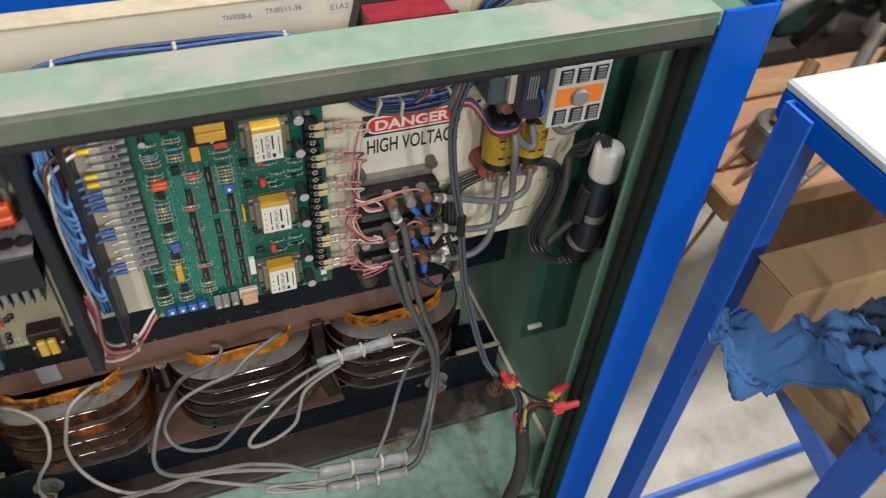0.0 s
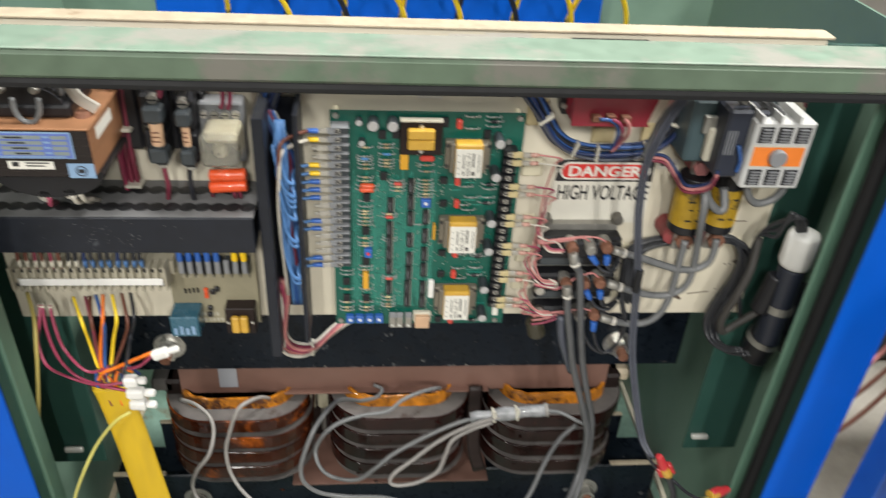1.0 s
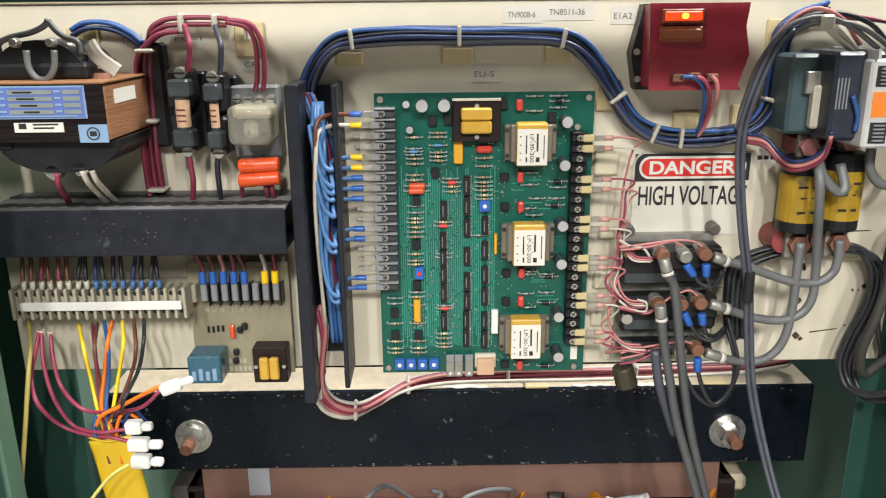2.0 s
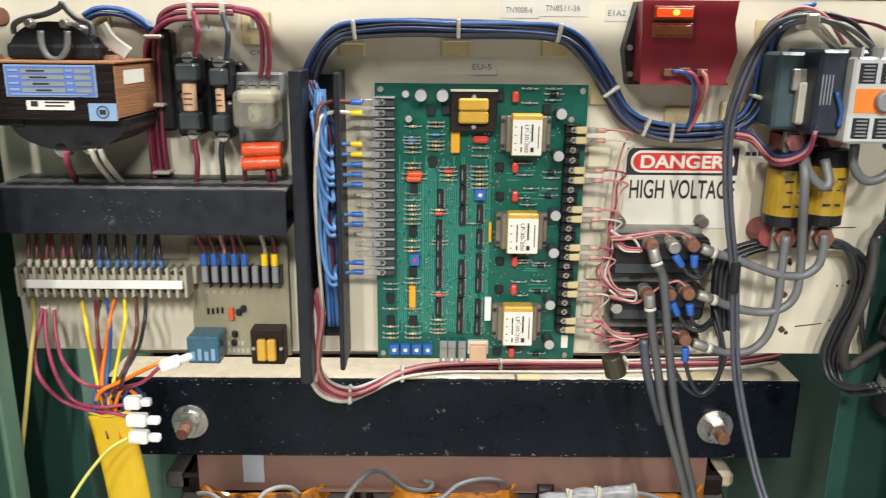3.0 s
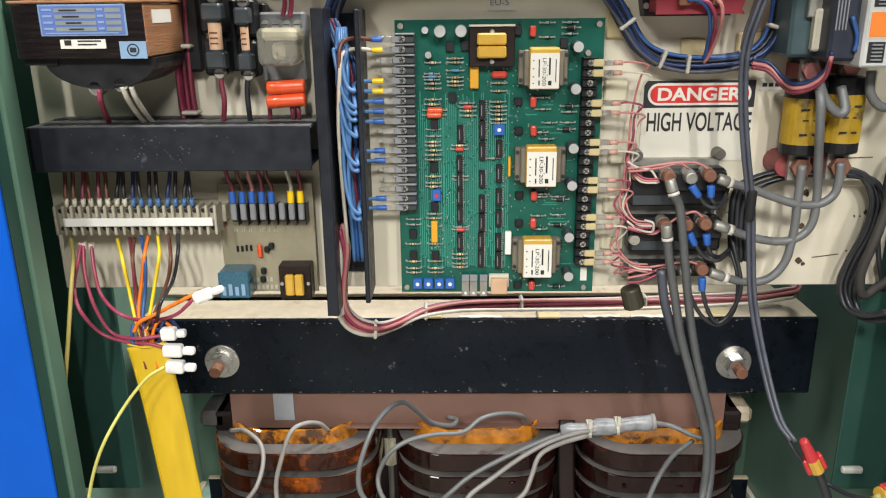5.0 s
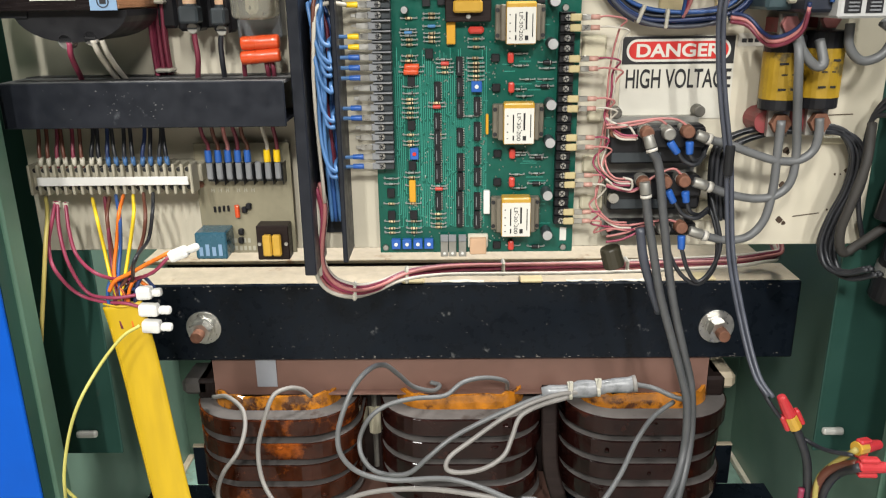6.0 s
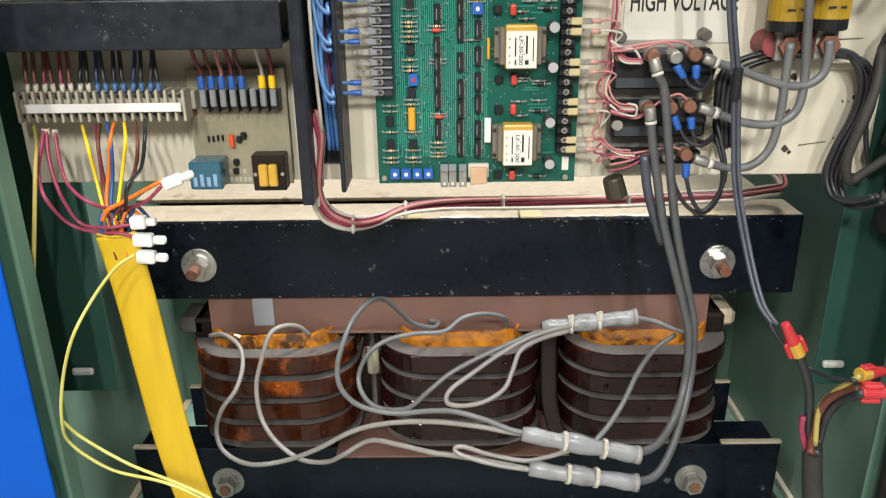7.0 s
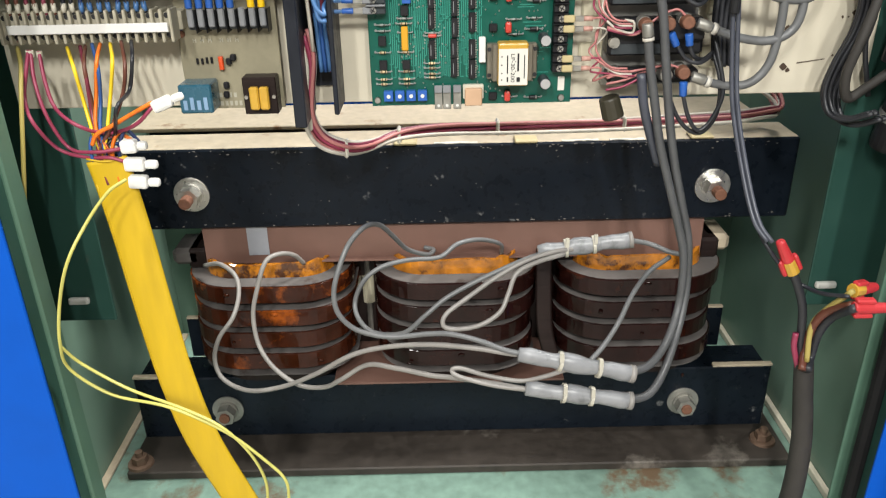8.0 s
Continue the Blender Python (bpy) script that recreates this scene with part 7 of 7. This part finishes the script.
wire([(0.297, -0.070, 0.891), (0.304, -0.070, 0.876), (0.317, -0.070, 0.863), (0.325, -0.070, 0.865), (0.323, -0.060, 0.886)], 0.0048, CABLE_GREY, "grey cable bent under the contactor", group="power cables", category="cable", n=10)
wire([(0.350, -0.060, 0.901), (0.352, -0.060, 0.880), (0.366, -0.060, 0.866), (0.385, -0.060, 0.872), (0.393, -0.060, 0.891), (0.380, -0.060, 0.902)], 0.0045, CABLE_GREY, "grey cable coiled under the contactor", group="power cables", category="cable", n=10)
# slate cable pair hanging down to the red wire nut
for k in (0, 1):
    pts = [(0.252, -0.080, 1.008), (0.237, -0.080, 0.988), (0.224, -0.080, 0.950), (0.218, -0.080, 0.917), (0.221, -0.080, 0.872), (0.228, -0.080, 0.828), (0.238, -0.080, 0.777), (0.244, -0.080, 0.725), (0.248, -0.090, 0.674), (0.258, -0.110, 0.616), (0.268, -0.135, 0.569), (0.279, -0.150, 0.551)]
    wire([(x + 0.0042 * k, y - 0.002 * k, z) for x, y, z in pts], 0.0023, CABLE_SLATE, "slate grey control cable hanging down", group="slate cables", category="cable", n=9)
for p in ((0.238, -0.082, 0.773),):
    single("electrical_tape", cyl((p[0] + 0.002, -0.083, p[2] - 0.014), (p[0] + 0.002, -0.083, p[2] + 0.016), 0.0048, 0.0048, 12, 0.001), RUBBER, "black tape wrapped round two cables", "tape")
# cables from rectifiers down to the transformer joints
G1 = [(0.167, -0.056, 0.740), (0.172, -0.056, 0.709), (0.181, -0.055, 0.668), (0.191, -0.055, 0.623), (0.206, -0.055, 0.575), (0.221, -0.055, 0.528), (0.231, -0.057, 0.487), (0.231, -0.060, 0.430), (0.212, -0.090, 0.400), (0.185, -0.125, 0.393), (0.157, -0.142, 0.394)]
G2 = [(0.168, -0.057, 0.788), (0.171, -0.059, 0.778)] + [(0.179, -0.056, 0.763), (0.188, -0.056, 0.709), (0.198, -0.052, 0.655), (0.209, -0.050, 0.605), (0.224, -0.048, 0.552), (0.237, -0.048, 0.503), (0.239, -0.055, 0.442), (0.225, -0.080, 0.397), (0.201, -0.120, 0.374), (0.181, -0.140, 0.363), (0.156, -0.148, 0.363)]
for pts in (G1, G2):
    w = wire(pts, 0.0046, CABLE_DARK, "thick grey cable from rectifier to transformer joint", group="power cables", category="cable", n=10)
    a, b = Vector(pts[0]), Vector(pts[1])
    d = (b - a).normalized()
    part("crimp_lug", cyl(a - d * 0.007, a + d * 0.006, 0.0056, 0.0060, 12, 0.001), GREY_METAL, w, smooth=True)
    part("marker_ring", cyl(a + d * 0.007, a + d * 0.010, 0.0060, 0.0060, 12), LABEL_AGED, w, smooth=True)
wire([(0.166, -0.050, 0.696), (0.172, -0.050, 0.661), (0.183, -0.045, 0.629), (0.196, -0.040, 0.595)], 0.005, CABLE_SLATE, "slate grey cable beside the power cables", group="power cables", category="cable", n=9)

# ---------------------------------------------------------------- upright capacitor by the side wall
cp = thing("capacitor", (0.445, -0.05, 0.66), "upright black capacitor with a white cap", "capacitor")
part("body", cyl((0.445, -0.05, 0.655), (0.445, -0.05, 0.772), 0.0165, 0.0165, 24, 0.003), NAVY_PLASTIC, cp, smooth=False)
part("white_cap", cyl((0.445, -0.05, 0.772), (0.445, -0.05, 0.822), 0.020, 0.019, 24, 0.007), WHITE, cp, "white plastic cap", smooth=True)
part("strap", cyl((0.445, -0.05, 0.705), (0.445, -0.05, 0.716), 0.018, 0.018, 24), GREY_METAL, cp)
part("wall_bracket", box(0.461, XR - 0.0005, -0.06, -0.04, 0.67, 0.74), BLACK, cp)
part("boot", cyl((0.425, -0.045, 0.70), (0.432, -0.045, 0.755), 0.013, 0.011, 14, 0.003), BLACK, cp)
c2 = thing("capacitor", (0.452, -0.02, 0.60), "second black capacitor with a clamp ring on the side wall", "capacitor")
part("body", cyl((0.455, -0.02, 0.600), (0.462, -0.035, 0.700), 0.021, 0.021, 24, 0.004), BLACK, c2, smooth=False)
part("clamp_ring", cyl((0.4572, -0.0250, 0.633), (0.4580, -0.0265, 0.643), 0.0225, 0.0225, 24), GREY_METAL, c2)
part("wall_foot", box(0.478, XR - 0.0005, -0.04, -0.01, 0.62, 0.66, 0.002), BLACK, c2)
wire([(0.402, -0.030, 0.800), (0.392, -0.050, 0.765), (0.381, -0.055, 0.725), (0.376, -0.050, 0.690), (0.384, -0.045, 0.665), (0.402, -0.040, 0.672), (0.430, -0.035, 0.690)], 0.0050, DUSTY_RUBBER, "thick black rubber lead by the capacitors", group="black bundle", category="cable", n=10)
for k in range(3):
    wire([(0.445 - 0.004 * k, -0.05, 0.818), (0.43 - 0.008 * k, -0.06, 0.845 + 0.004 * k), (0.41, -0.05, 0.835 - 0.01 * k), (0.40, -0.03, 0.80), (0.405, -0.02, 0.72), (0.42, -0.02, 0.66)], 0.0026, CABLE_BLACK, "black lead at the capacitor", group="black bundle")

# ---------------------------------------------------------------- transformer leads and joints
LEADS = (
    ([(-0.361, 0.100, 0.415), (-0.333, 0.075, 0.429), (-0.309, 0.055, 0.422), (-0.303, 0.040, 0.403), (-0.309, 0.020, 0.380), (-0.328, 0.010, 0.355), (-0.338, 0.010, 0.322), (-0.327, 0.000, 0.299), (-0.291, -0.020, 0.295), (-0.245, -0.030, 0.307), (-0.197, -0.050, 0.339), (-0.151, -0.070, 0.377), (-0.110, -0.080, 0.394), (-0.057, -0.100, 0.409), (-0.008, -0.120, 0.416), (0.022, -0.130, 0.416), (0.046, -0.140, 0.418)], CABLE_LIGHT, 0.0030),
    ([(-0.227, 0.100, 0.415), (-0.235, 0.080, 0.437), (-0.249, 0.060, 0.449), (-0.265, 0.045, 0.445), (-0.278, 0.035, 0.410), (-0.286, 0.030, 0.375), (-0.281, 0.020, 0.337), (-0.260, 0.000, 0.315), (-0.226, -0.020, 0.302), (-0.192, -0.030, 0.305), (-0.167, -0.050, 0.330), (-0.133, -0.060, 0.357), (-0.098, -0.080, 0.365), (-0.058, -0.100, 0.368), (-0.033, -0.110, 0.371), (0.004, -0.130, 0.378), (0.049, -0.147, 0.379)], CABLE_LIGHT, 0.0030),
    ([(-0.064, 0.110, 0.430), (-0.052, 0.100, 0.431), (-0.060, 0.080, 0.434), (-0.084, 0.050, 0.456), (-0.100, 0.020, 0.489), (-0.113, -0.010, 0.517), (-0.127, -0.040, 0.528), (-0.143, -0.065, 0.519), (-0.155, -0.080, 0.494), (-0.161, -0.087, 0.469), (-0.157, -0.090, 0.445), (-0.138, -0.090, 0.424), (-0.102, -0.090, 0.414), (-0.057, -0.100, 0.423), (-0.032, -0.110, 0.428), (-0.002, -0.120, 0.425), (0.025, -0.135, 0.422), (0.043, -0.140, 0.420)], CABLE_GREY, 0.0030),
    ([(0.040, 0.110, 0.419), (0.036, 0.090, 0.442), (0.008, 0.060, 0.463), (-0.021, 0.040, 0.467), (-0.044, 0.030, 0.454), (-0.081, 0.020, 0.456), (-0.113, 0.010, 0.453), (-0.136, 0.000, 0.440), (-0.149, -0.004, 0.412), (-0.143, -0.020, 0.395), (-0.124, -0.030, 0.383), (-0.089, -0.040, 0.388), (-0.063, -0.040, 0.411), (-0.037, -0.030, 0.429), (-0.003, -0.020, 0.444), (0.038, -0.010, 0.459), (0.072, -0.007, 0.472), (0.105, -0.007, 0.480)], CABLE_GREY, 0.0030),
    ([(0.103, -0.020, 0.479), (0.069, -0.030, 0.474), (0.045, -0.040, 0.465), (0.035, -0.050, 0.444), (0.025, -0.060, 0.426), (0.002, -0.065, 0.412), (-0.025, -0.070, 0.410), (-0.041, -0.070, 0.415), (-0.037, -0.065, 0.428), (-0.011, -0.055, 0.444), (0.022, -0.040, 0.461), (0.056, -0.030, 0.476), (0.093, -0.020, 0.483), (0.125, -0.010, 0.481)], CABLE_LIGHT, 0.0029),
    ([(0.183, -0.010, 0.490), (0.205, -0.010, 0.485), (0.226, -0.020, 0.479), (0.241, -0.030, 0.479)], CABLE_GREY, 0.0030),
    ([(0.227, -0.020, 0.472), (0.199, -0.040, 0.464), (0.174, -0.070, 0.452), (0.153, -0.100, 0.433), (0.133, -0.125, 0.420), (0.116, -0.140, 0.410)], CABLE_GREY, 0.0029),
    ([(0.049, -0.145, 0.377), (0.010, -0.140, 0.381), (-0.024, -0.135, 0.389), (-0.033, -0.130, 0.394), (-0.024, -0.130, 0.397), (0.004, -0.130, 0.387), (0.041, -0.135, 0.382), (0.065, -0.140, 0.390), (0.088, -0.145, 0.402), (0.106, -0.145, 0.409)], CABLE_LIGHT, 0.0026),
)
for pts, m_, r_ in LEADS:
    wire(pts, r_, m_, "grey lead looping across the windings", group="transformer leads", category="cable", n=9)


def sleeve_mesh(a, b, radii, n=14):
    """A shrunk sleeve: rings of uneven radius, squeezed a little flat, from a to b."""
    bm = bmesh.new()
    d = (b - a).normalized()
    up_ = d.cross(Vector((0, 1, 0))).normalized()
    out_ = d.cross(up_)
    rings = []
    for i, r in enumerate(radii):
        c = a.lerp(b, i / (len(radii) - 1)) + up_ * 0.0008 * math.sin(i * 1.9)
        rings.append([bm.verts.new(c + up_ * r * math.cos(6.2832 * k / n) + out_ * 0.82 * r * math.sin(6.2832 * k / n)) for k in range(n)])
    for p, q in zip(rings, rings[1:]):
        for k in range(n):
            bm.faces.new((p[k], p[(k + 1) % n], q[(k + 1) % n], q[k]))
    bm.faces.new(rings[0][::-1])
    bm.faces.new(rings[-1])
    bmesh.ops.recalc_face_normals(bm, faces=bm.faces)
    return bm


for a, b, ties in (((0.038, -0.142, 0.421), (0.162, -0.142, 0.393), (0.36, 0.7)), ((0.046, -0.148, 0.381), (0.161, -0.148, 0.362), (0.36, 0.62)), ((0.073, -0.008, 0.477), (0.183, -0.008, 0.49), (0.3, 0.6))):
    a, b = Vector(a), Vector(b)
    jn = thing("sleeved_joint", tuple(a), "cable joint in translucent grey heat-shrink sleeve", "cable joint", "cable joints")
    part("sleeve", sleeve_mesh(a, b, (0.0078, 0.0092, 0.0088, 0.0082, 0.0108, 0.0112, 0.0094, 0.0082, 0.0092, 0.0098, 0.0096)), SLEEVE_GREY, jn, smooth=True)
    part("splice", cyl(b - (b - a) * 0.03, b + (b - a) * 0.012, 0.0098, 0.0101, 14), CABLE_LIGHT, jn, smooth=True)
    for f in ties:
        c = a.lerp(b, f)
        d = (b - a).normalized()
        part("cable_tie", cyl(c - d * 0.0018, c + d * 0.0018, 0.0110, 0.0110, 14), TIE, jn)
        part("tie_tail", box(c.x - 0.002, c.x + 0.002, c.y - 0.012, c.y - 0.008, c.z + 0.006, c.z + 0.017), TIE, jn)

# ---------------------------------------------------------------- supply cable with wire nuts


def wire_nut(a, b, label, yellow=True):
    a, b = Vector(a), Vector(b)
    d = b - a
    nt = thing("wire_nut", tuple(a), label, "wire nut", "wire nuts")
    if yellow:
        part("skirt", cyl(a, a + d * 0.38, 0.0072, 0.0066, 10, 0.001), YELLOW_COIL, nt, "yellow skirt")
    part("cap", cyl(a + d * (0.36 if yellow else 0), b, 0.0066, 0.0045, 12, 0.002), NUT_RED, nt, "red cap")
    for s in (-1, 1):
        side = d.normalized().cross(Vector((0, 1, 0)))
        m = Matrix.Translation(a + d * 0.3 + side * 0.0078 * s) @ d.to_track_quat("Z", "Y").to_matrix().to_4x4()
        part("wing", merge(bmesh.new(), box(-0.0042, 0.0042, -0.0024, 0.0024, -d.length * 0.27, d.length * 0.18, 0.0015), m), NUT_RED, nt)
    return nt


wire_nut((0.31, -0.15, 0.516), (0.291, -0.15, 0.552), "red wire nut with yellow skirt")
wire_nut((0.355, -0.182, 0.512), (0.386, -0.168, 0.508), "red and yellow wire nut among the leads")
wire_nut((0.351, -0.196, 0.501), (0.392, -0.196, 0.500), "pinkish red winged wire nut", False)
wire([(0.274, -0.140, 0.556), (0.286, -0.150, 0.537), (0.306, -0.150, 0.514), (0.322, -0.150, 0.502), (0.333, -0.170, 0.503), (0.349, -0.190, 0.510)], 0.0022, W_BLACK, "thin black wire to the red wire nut", group="supply wires")
wire([(0.308, -0.152, 0.519), (0.316, -0.152, 0.503), (0.326, -0.152, 0.476), (0.331, -0.152, 0.439), (0.336, -0.152, 0.404)], 0.0045, CABLE_BLACK, "dark insulated supply cable conductor", group="supply wires")
wire([(0.354, -0.190, 0.501), (0.345, -0.170, 0.484), (0.337, -0.160, 0.461), (0.336, -0.155, 0.427), (0.329, -0.170, 0.413)], 0.0042, W_BROWN, "brown insulated supply cable conductor", group="supply wires")
wire([(0.351, -0.200, 0.503), (0.349, -0.170, 0.476), (0.344, -0.160, 0.451), (0.344, -0.155, 0.420), (0.335, -0.170, 0.412)], 0.0045, CABLE_BLACK, "dark insulated supply cable conductor", group="supply wires")
wire([(0.323, -0.155, 0.448), (0.324, -0.155, 0.431), (0.333, -0.155, 0.404)], 0.0032, W_PINK, "pink insulated supply cable conductor", group="supply wires")
wire([(0.351, -0.190, 0.516), (0.343, -0.165, 0.481), (0.335, -0.160, 0.458), (0.335, -0.165, 0.420)], 0.0029, W_OLIVE, "pale yellow supply cable conductor", group="supply wires")
single("supply_cable", tube([(0.338, -0.155, 0.412), (0.344, -0.154, 0.375), (0.351, -0.157, 0.325), (0.356, -0.155, 0.275), (0.357, -0.153, 0.220), (0.352, -0.150, 0.160), (0.349, -0.148, 0.100)], 0.0098, 12, 6, r_end=0.0128), DUSTY_RUBBER, "thick black rubber supply cable", "cable", "supply cable", smooth=True)

# ---------------------------------------------------------------- yellow leads behind the panel
for k in range(7):
    x = -0.28 + 0.085 * k
    wire([(x, 0.38, 0.93), (x + 0.01, 0.34, 0.985 + 0.008 * (k % 3)), (x + 0.05, 0.33, 1.0 + 0.006 * (k % 2)), (x + 0.085, 0.36, 0.95), (x + 0.10, 0.40, 0.88)], 0.004, W_YELLOW if k % 3 != 1 else W_BLACK, "yellow lead looping behind the panel", group="rear leads")

# ---------------------------------------------------------------- blue work table beside the cabinet
tb = thing("work_table", (0.9, -0.6, 0), "blue steel work table with a white worktop", "table")
part("worktop", box(0.515, 1.75, -0.49, -0.195, 0.985, 0.997, 0.003), WHITE_TOP, tb, "white worktop")
part("apron", box(0.517, 1.748, -0.199, -0.195, 0.955, 0.985, 0.001), BLUE, tb)
part("apron", box(0.515, 0.519, -0.488, -0.199, 0.955, 0.985, 0.001), BLUE, tb)
for x, y in ((0.53, -0.215), (1.70, -0.215), (0.53, -0.455), (1.70, -0.455)):
    lg = part("leg", box(x - 0.027, x + 0.045, y - 0.002, y + 0.002, 0.012, 0.985, 0.0008, bm=box(x - 0.027, x - 0.023, y - 0.036, y - 0.0022, 0.012, 0.985)), BLUE_WORN, tb)
    part("foot_plate", box(x - 0.035, x + 0.045, y - 0.055, y + 0.03, 0.0, 0.012, 0.002), BLUE_WORN, lg)
part("stretcher", box(0.55, 1.68, -0.222, -0.212, 0.10, 0.135, 0.002), BLUE_WORN, tb)
part("shelf_rail", box(0.55, 1.68, -0.235, -0.225, 0.61, 0.6445, 0.002), BLUE_WORN, tb)
part("brace", tube([(0.60, -0.30, 0.62), (0.80, -0.335, 0.32), (1.0, -0.37, 0.02)], 0.02, 4, 3), BLUE_WORN, tb)
part("shelf_board", box(0.56, 1.74, -0.47, -0.236, 0.645, 0.68, 0.003), WOOD_PALE, tb, "rough timber shelf")

bx = thing("cardboard_box", (0.8, -0.28, 0.681), "closed brown cardboard box on the table shelf", "box")
part("carton", box(0.542, 0.93, -0.30, -0.238, 0.681, 0.780, 0.004), CARD, bx)
part("lid_flap", box(0.540, 0.934, -0.302, -0.236, 0.7805, 0.786, 0.002), CARD, bx)


def rag(name, label, material, x0, x1, y0, y1, top, drop, seed, reach=0.0, n=44):
    """A crumpled rag over the shelf's corner: it falls away beyond the edges."""
    bm = bmesh.new()
    g = []
    for i in range(n + 1):
        row = []
        for j in range(n + 1):
            u, v = i / n, j / n
            low = y0 - reach * min(1.0, max(0.0, (u - 0.3) / 0.35)) ** 1.5
            x, y = x0 + (x1 - x0) * u, low + (y1 - low) * v
            f = noise.noise(Vector((x * 14 + seed, y * 14, 0.3))) * 0.030 + noise.noise(Vector((x * 30, y * 30 + seed, 1.3))) * 0.014 + (0.5 - abs(noise.noise(Vector((x * 40 + y * 30, y * 16 - x * 18, seed))))) * 0.040 - 0.014
            ex = max(0.0, 0.56 - x)
            z = top + f + 0.02 - min(drop, ex * 1.4)
            if ex > 0:
                x = 0.56 - min(ex, 0.03) - ex * 0.22 + f * 0.5
            row.append(bm.verts.new((x + noise.noise(Vector((y * 20, x * 9, seed))) * 0.012, y + f * 0.4, z)))
        g.append(row)
    for i in range(n):
        for j in range(n):
            bm.faces.new((g[i][j], g[i + 1][j], g[i + 1][j + 1], g[i][j + 1]))
    hems = [[v.co.copy() for v in side] for side in (g[0], g[n], [r_[0] for r_ in g], [r_[n] for r_ in g])]
    ob = single(name, bm, material, label, "rag", smooth=True)
    for pts in hems:
        part("hem", tube(pts, 0.0022, 6, 1), material, ob, smooth=True)
    sol = ob.modifiers.new("thickness", "SOLIDIFY")
    sol.thickness = 0.003
    return ob


rag("cotton_rag", "crumpled blue cotton rag draped over the shelf", CLOTH, 0.46, 0.645, -0.345, -0.245, 0.708, 0.045, 2.0, reach=0.085)
rag("dark_rag", "crumpled navy cotton rag on the shelf", CLOTH_NAVY, 0.60, 0.86, -0.360, -0.285, 0.712, 0.03, 7.0)

# ---------------------------------------------------------------- timber, parts and cables beyond the cabinet
pal = thing("timber_stack", (1.25, 0.35, 0), "rough brown timber planks stacked on the floor", "timber")
for k in range(4):
    part("plank", box(0.80, 2.3, 0.05 + 0.086 * k, 0.132 + 0.086 * k, 0.50 + 0.006 * (k % 2), 0.545 + 0.006 * (k % 2), 0.004), WOOD, pal)
for x in (1.25, 2.2):
    part("bearer", box(x - 0.05, x + 0.05, 0.06, 0.38, 0.0, 0.4995, 0.004), WOOD, pal)
random.seed(11)
mc = thing("machine_frame", (1.9, 1.0, 0), "oily dark machine frame with rusty pipes and hoses", "machine")
part("frame_base", box(1.12, 2.9, 0.62, 1.5, 0.0, 0.42, 0.01), OILY, mc)
part("column", box(1.42, 1.50, 0.66, 0.74, 0.42, 1.25, 0.006), GREEN_DARK, mc, "dark green upright")
part("cross_beam", box(1.15, 2.8, 0.70, 0.76, 0.60, 0.68, 0.006), OILY, mc)
for k in range(12):
    x, y, z = 1.14 + 0.14 * k, 0.52 + 0.09 * (k % 4), 0.46 + 0.07 * (k % 5)
    part("pipe", cyl((x, y, 0.30), (x + random.uniform(-0.2, 0.25), y + random.uniform(0.0, 0.2), z + 0.30), random.uniform(0.014, 0.028), None, 10), OILY if k % 3 else RUST, mc)
    part("casting", cyl((x - 0.04, y + 0.05, z), (x + 0.07, y + 0.10, z + 0.04), 0.055, 0.04, 12, 0.008), OILY if k % 2 else MATS_JUNK, mc)
for k in range(6):
    x = 1.2 + 0.22 * k
    part("hose", tube([(x, 0.60, 0.44), (x + 0.1, 0.52, 0.62 + 0.05 * (k % 3)), (x + 0.25, 0.56, 0.58), (x + 0.36, 0.64, 0.44)], 0.016, 8, 6), RUBBER if k % 2 else CABLE_LIGHT, mc, smooth=True)
for k in range(5):
    nm = thing("steel_part", (0.95 + 0.22 * k, 0.14 + 0.07 * (k % 3), 0.55), "loose dark steel machine part on the timber", "machine part", "loose steel parts")
    x, y = 0.95 + 0.22 * k, 0.14 + 0.07 * (k % 3)
    part("casting", cyl((x, y, 0.5515), (x, y, 0.62), 0.06, 0.05, 14, 0.008), MATS_JUNK, nm)
    part("shaft", cyl((x - 0.02, y, 0.62), (x + 0.06, y + 0.05, 0.70), 0.014, 0.014, 10), MATS_JUNK if k % 2 else RUST, nm)
single("steel_rod", cyl((0.86, 0.02, 0.553), (1.05, 0.10, 0.553), 0.006, 0.006, 10), STEEL, "bright steel rod on the timber", "rod")
for k in range(4):
    wire([(0.62, 0.02 + 0.02 * k, 0.36), (0.70, 0.04 + 0.03 * k, 0.40 + 0.01 * k), (0.78, 0.07 + 0.03 * k, 0.47), (0.86, 0.10 + 0.04 * k, 0.563), (0.98, 0.13 + 0.05 * k, 0.562)], 0.004, W_ROSE if k == 2 else W_BROWN, "pinkish brown cable hanging off the timber", group="floor cables", category="cable")
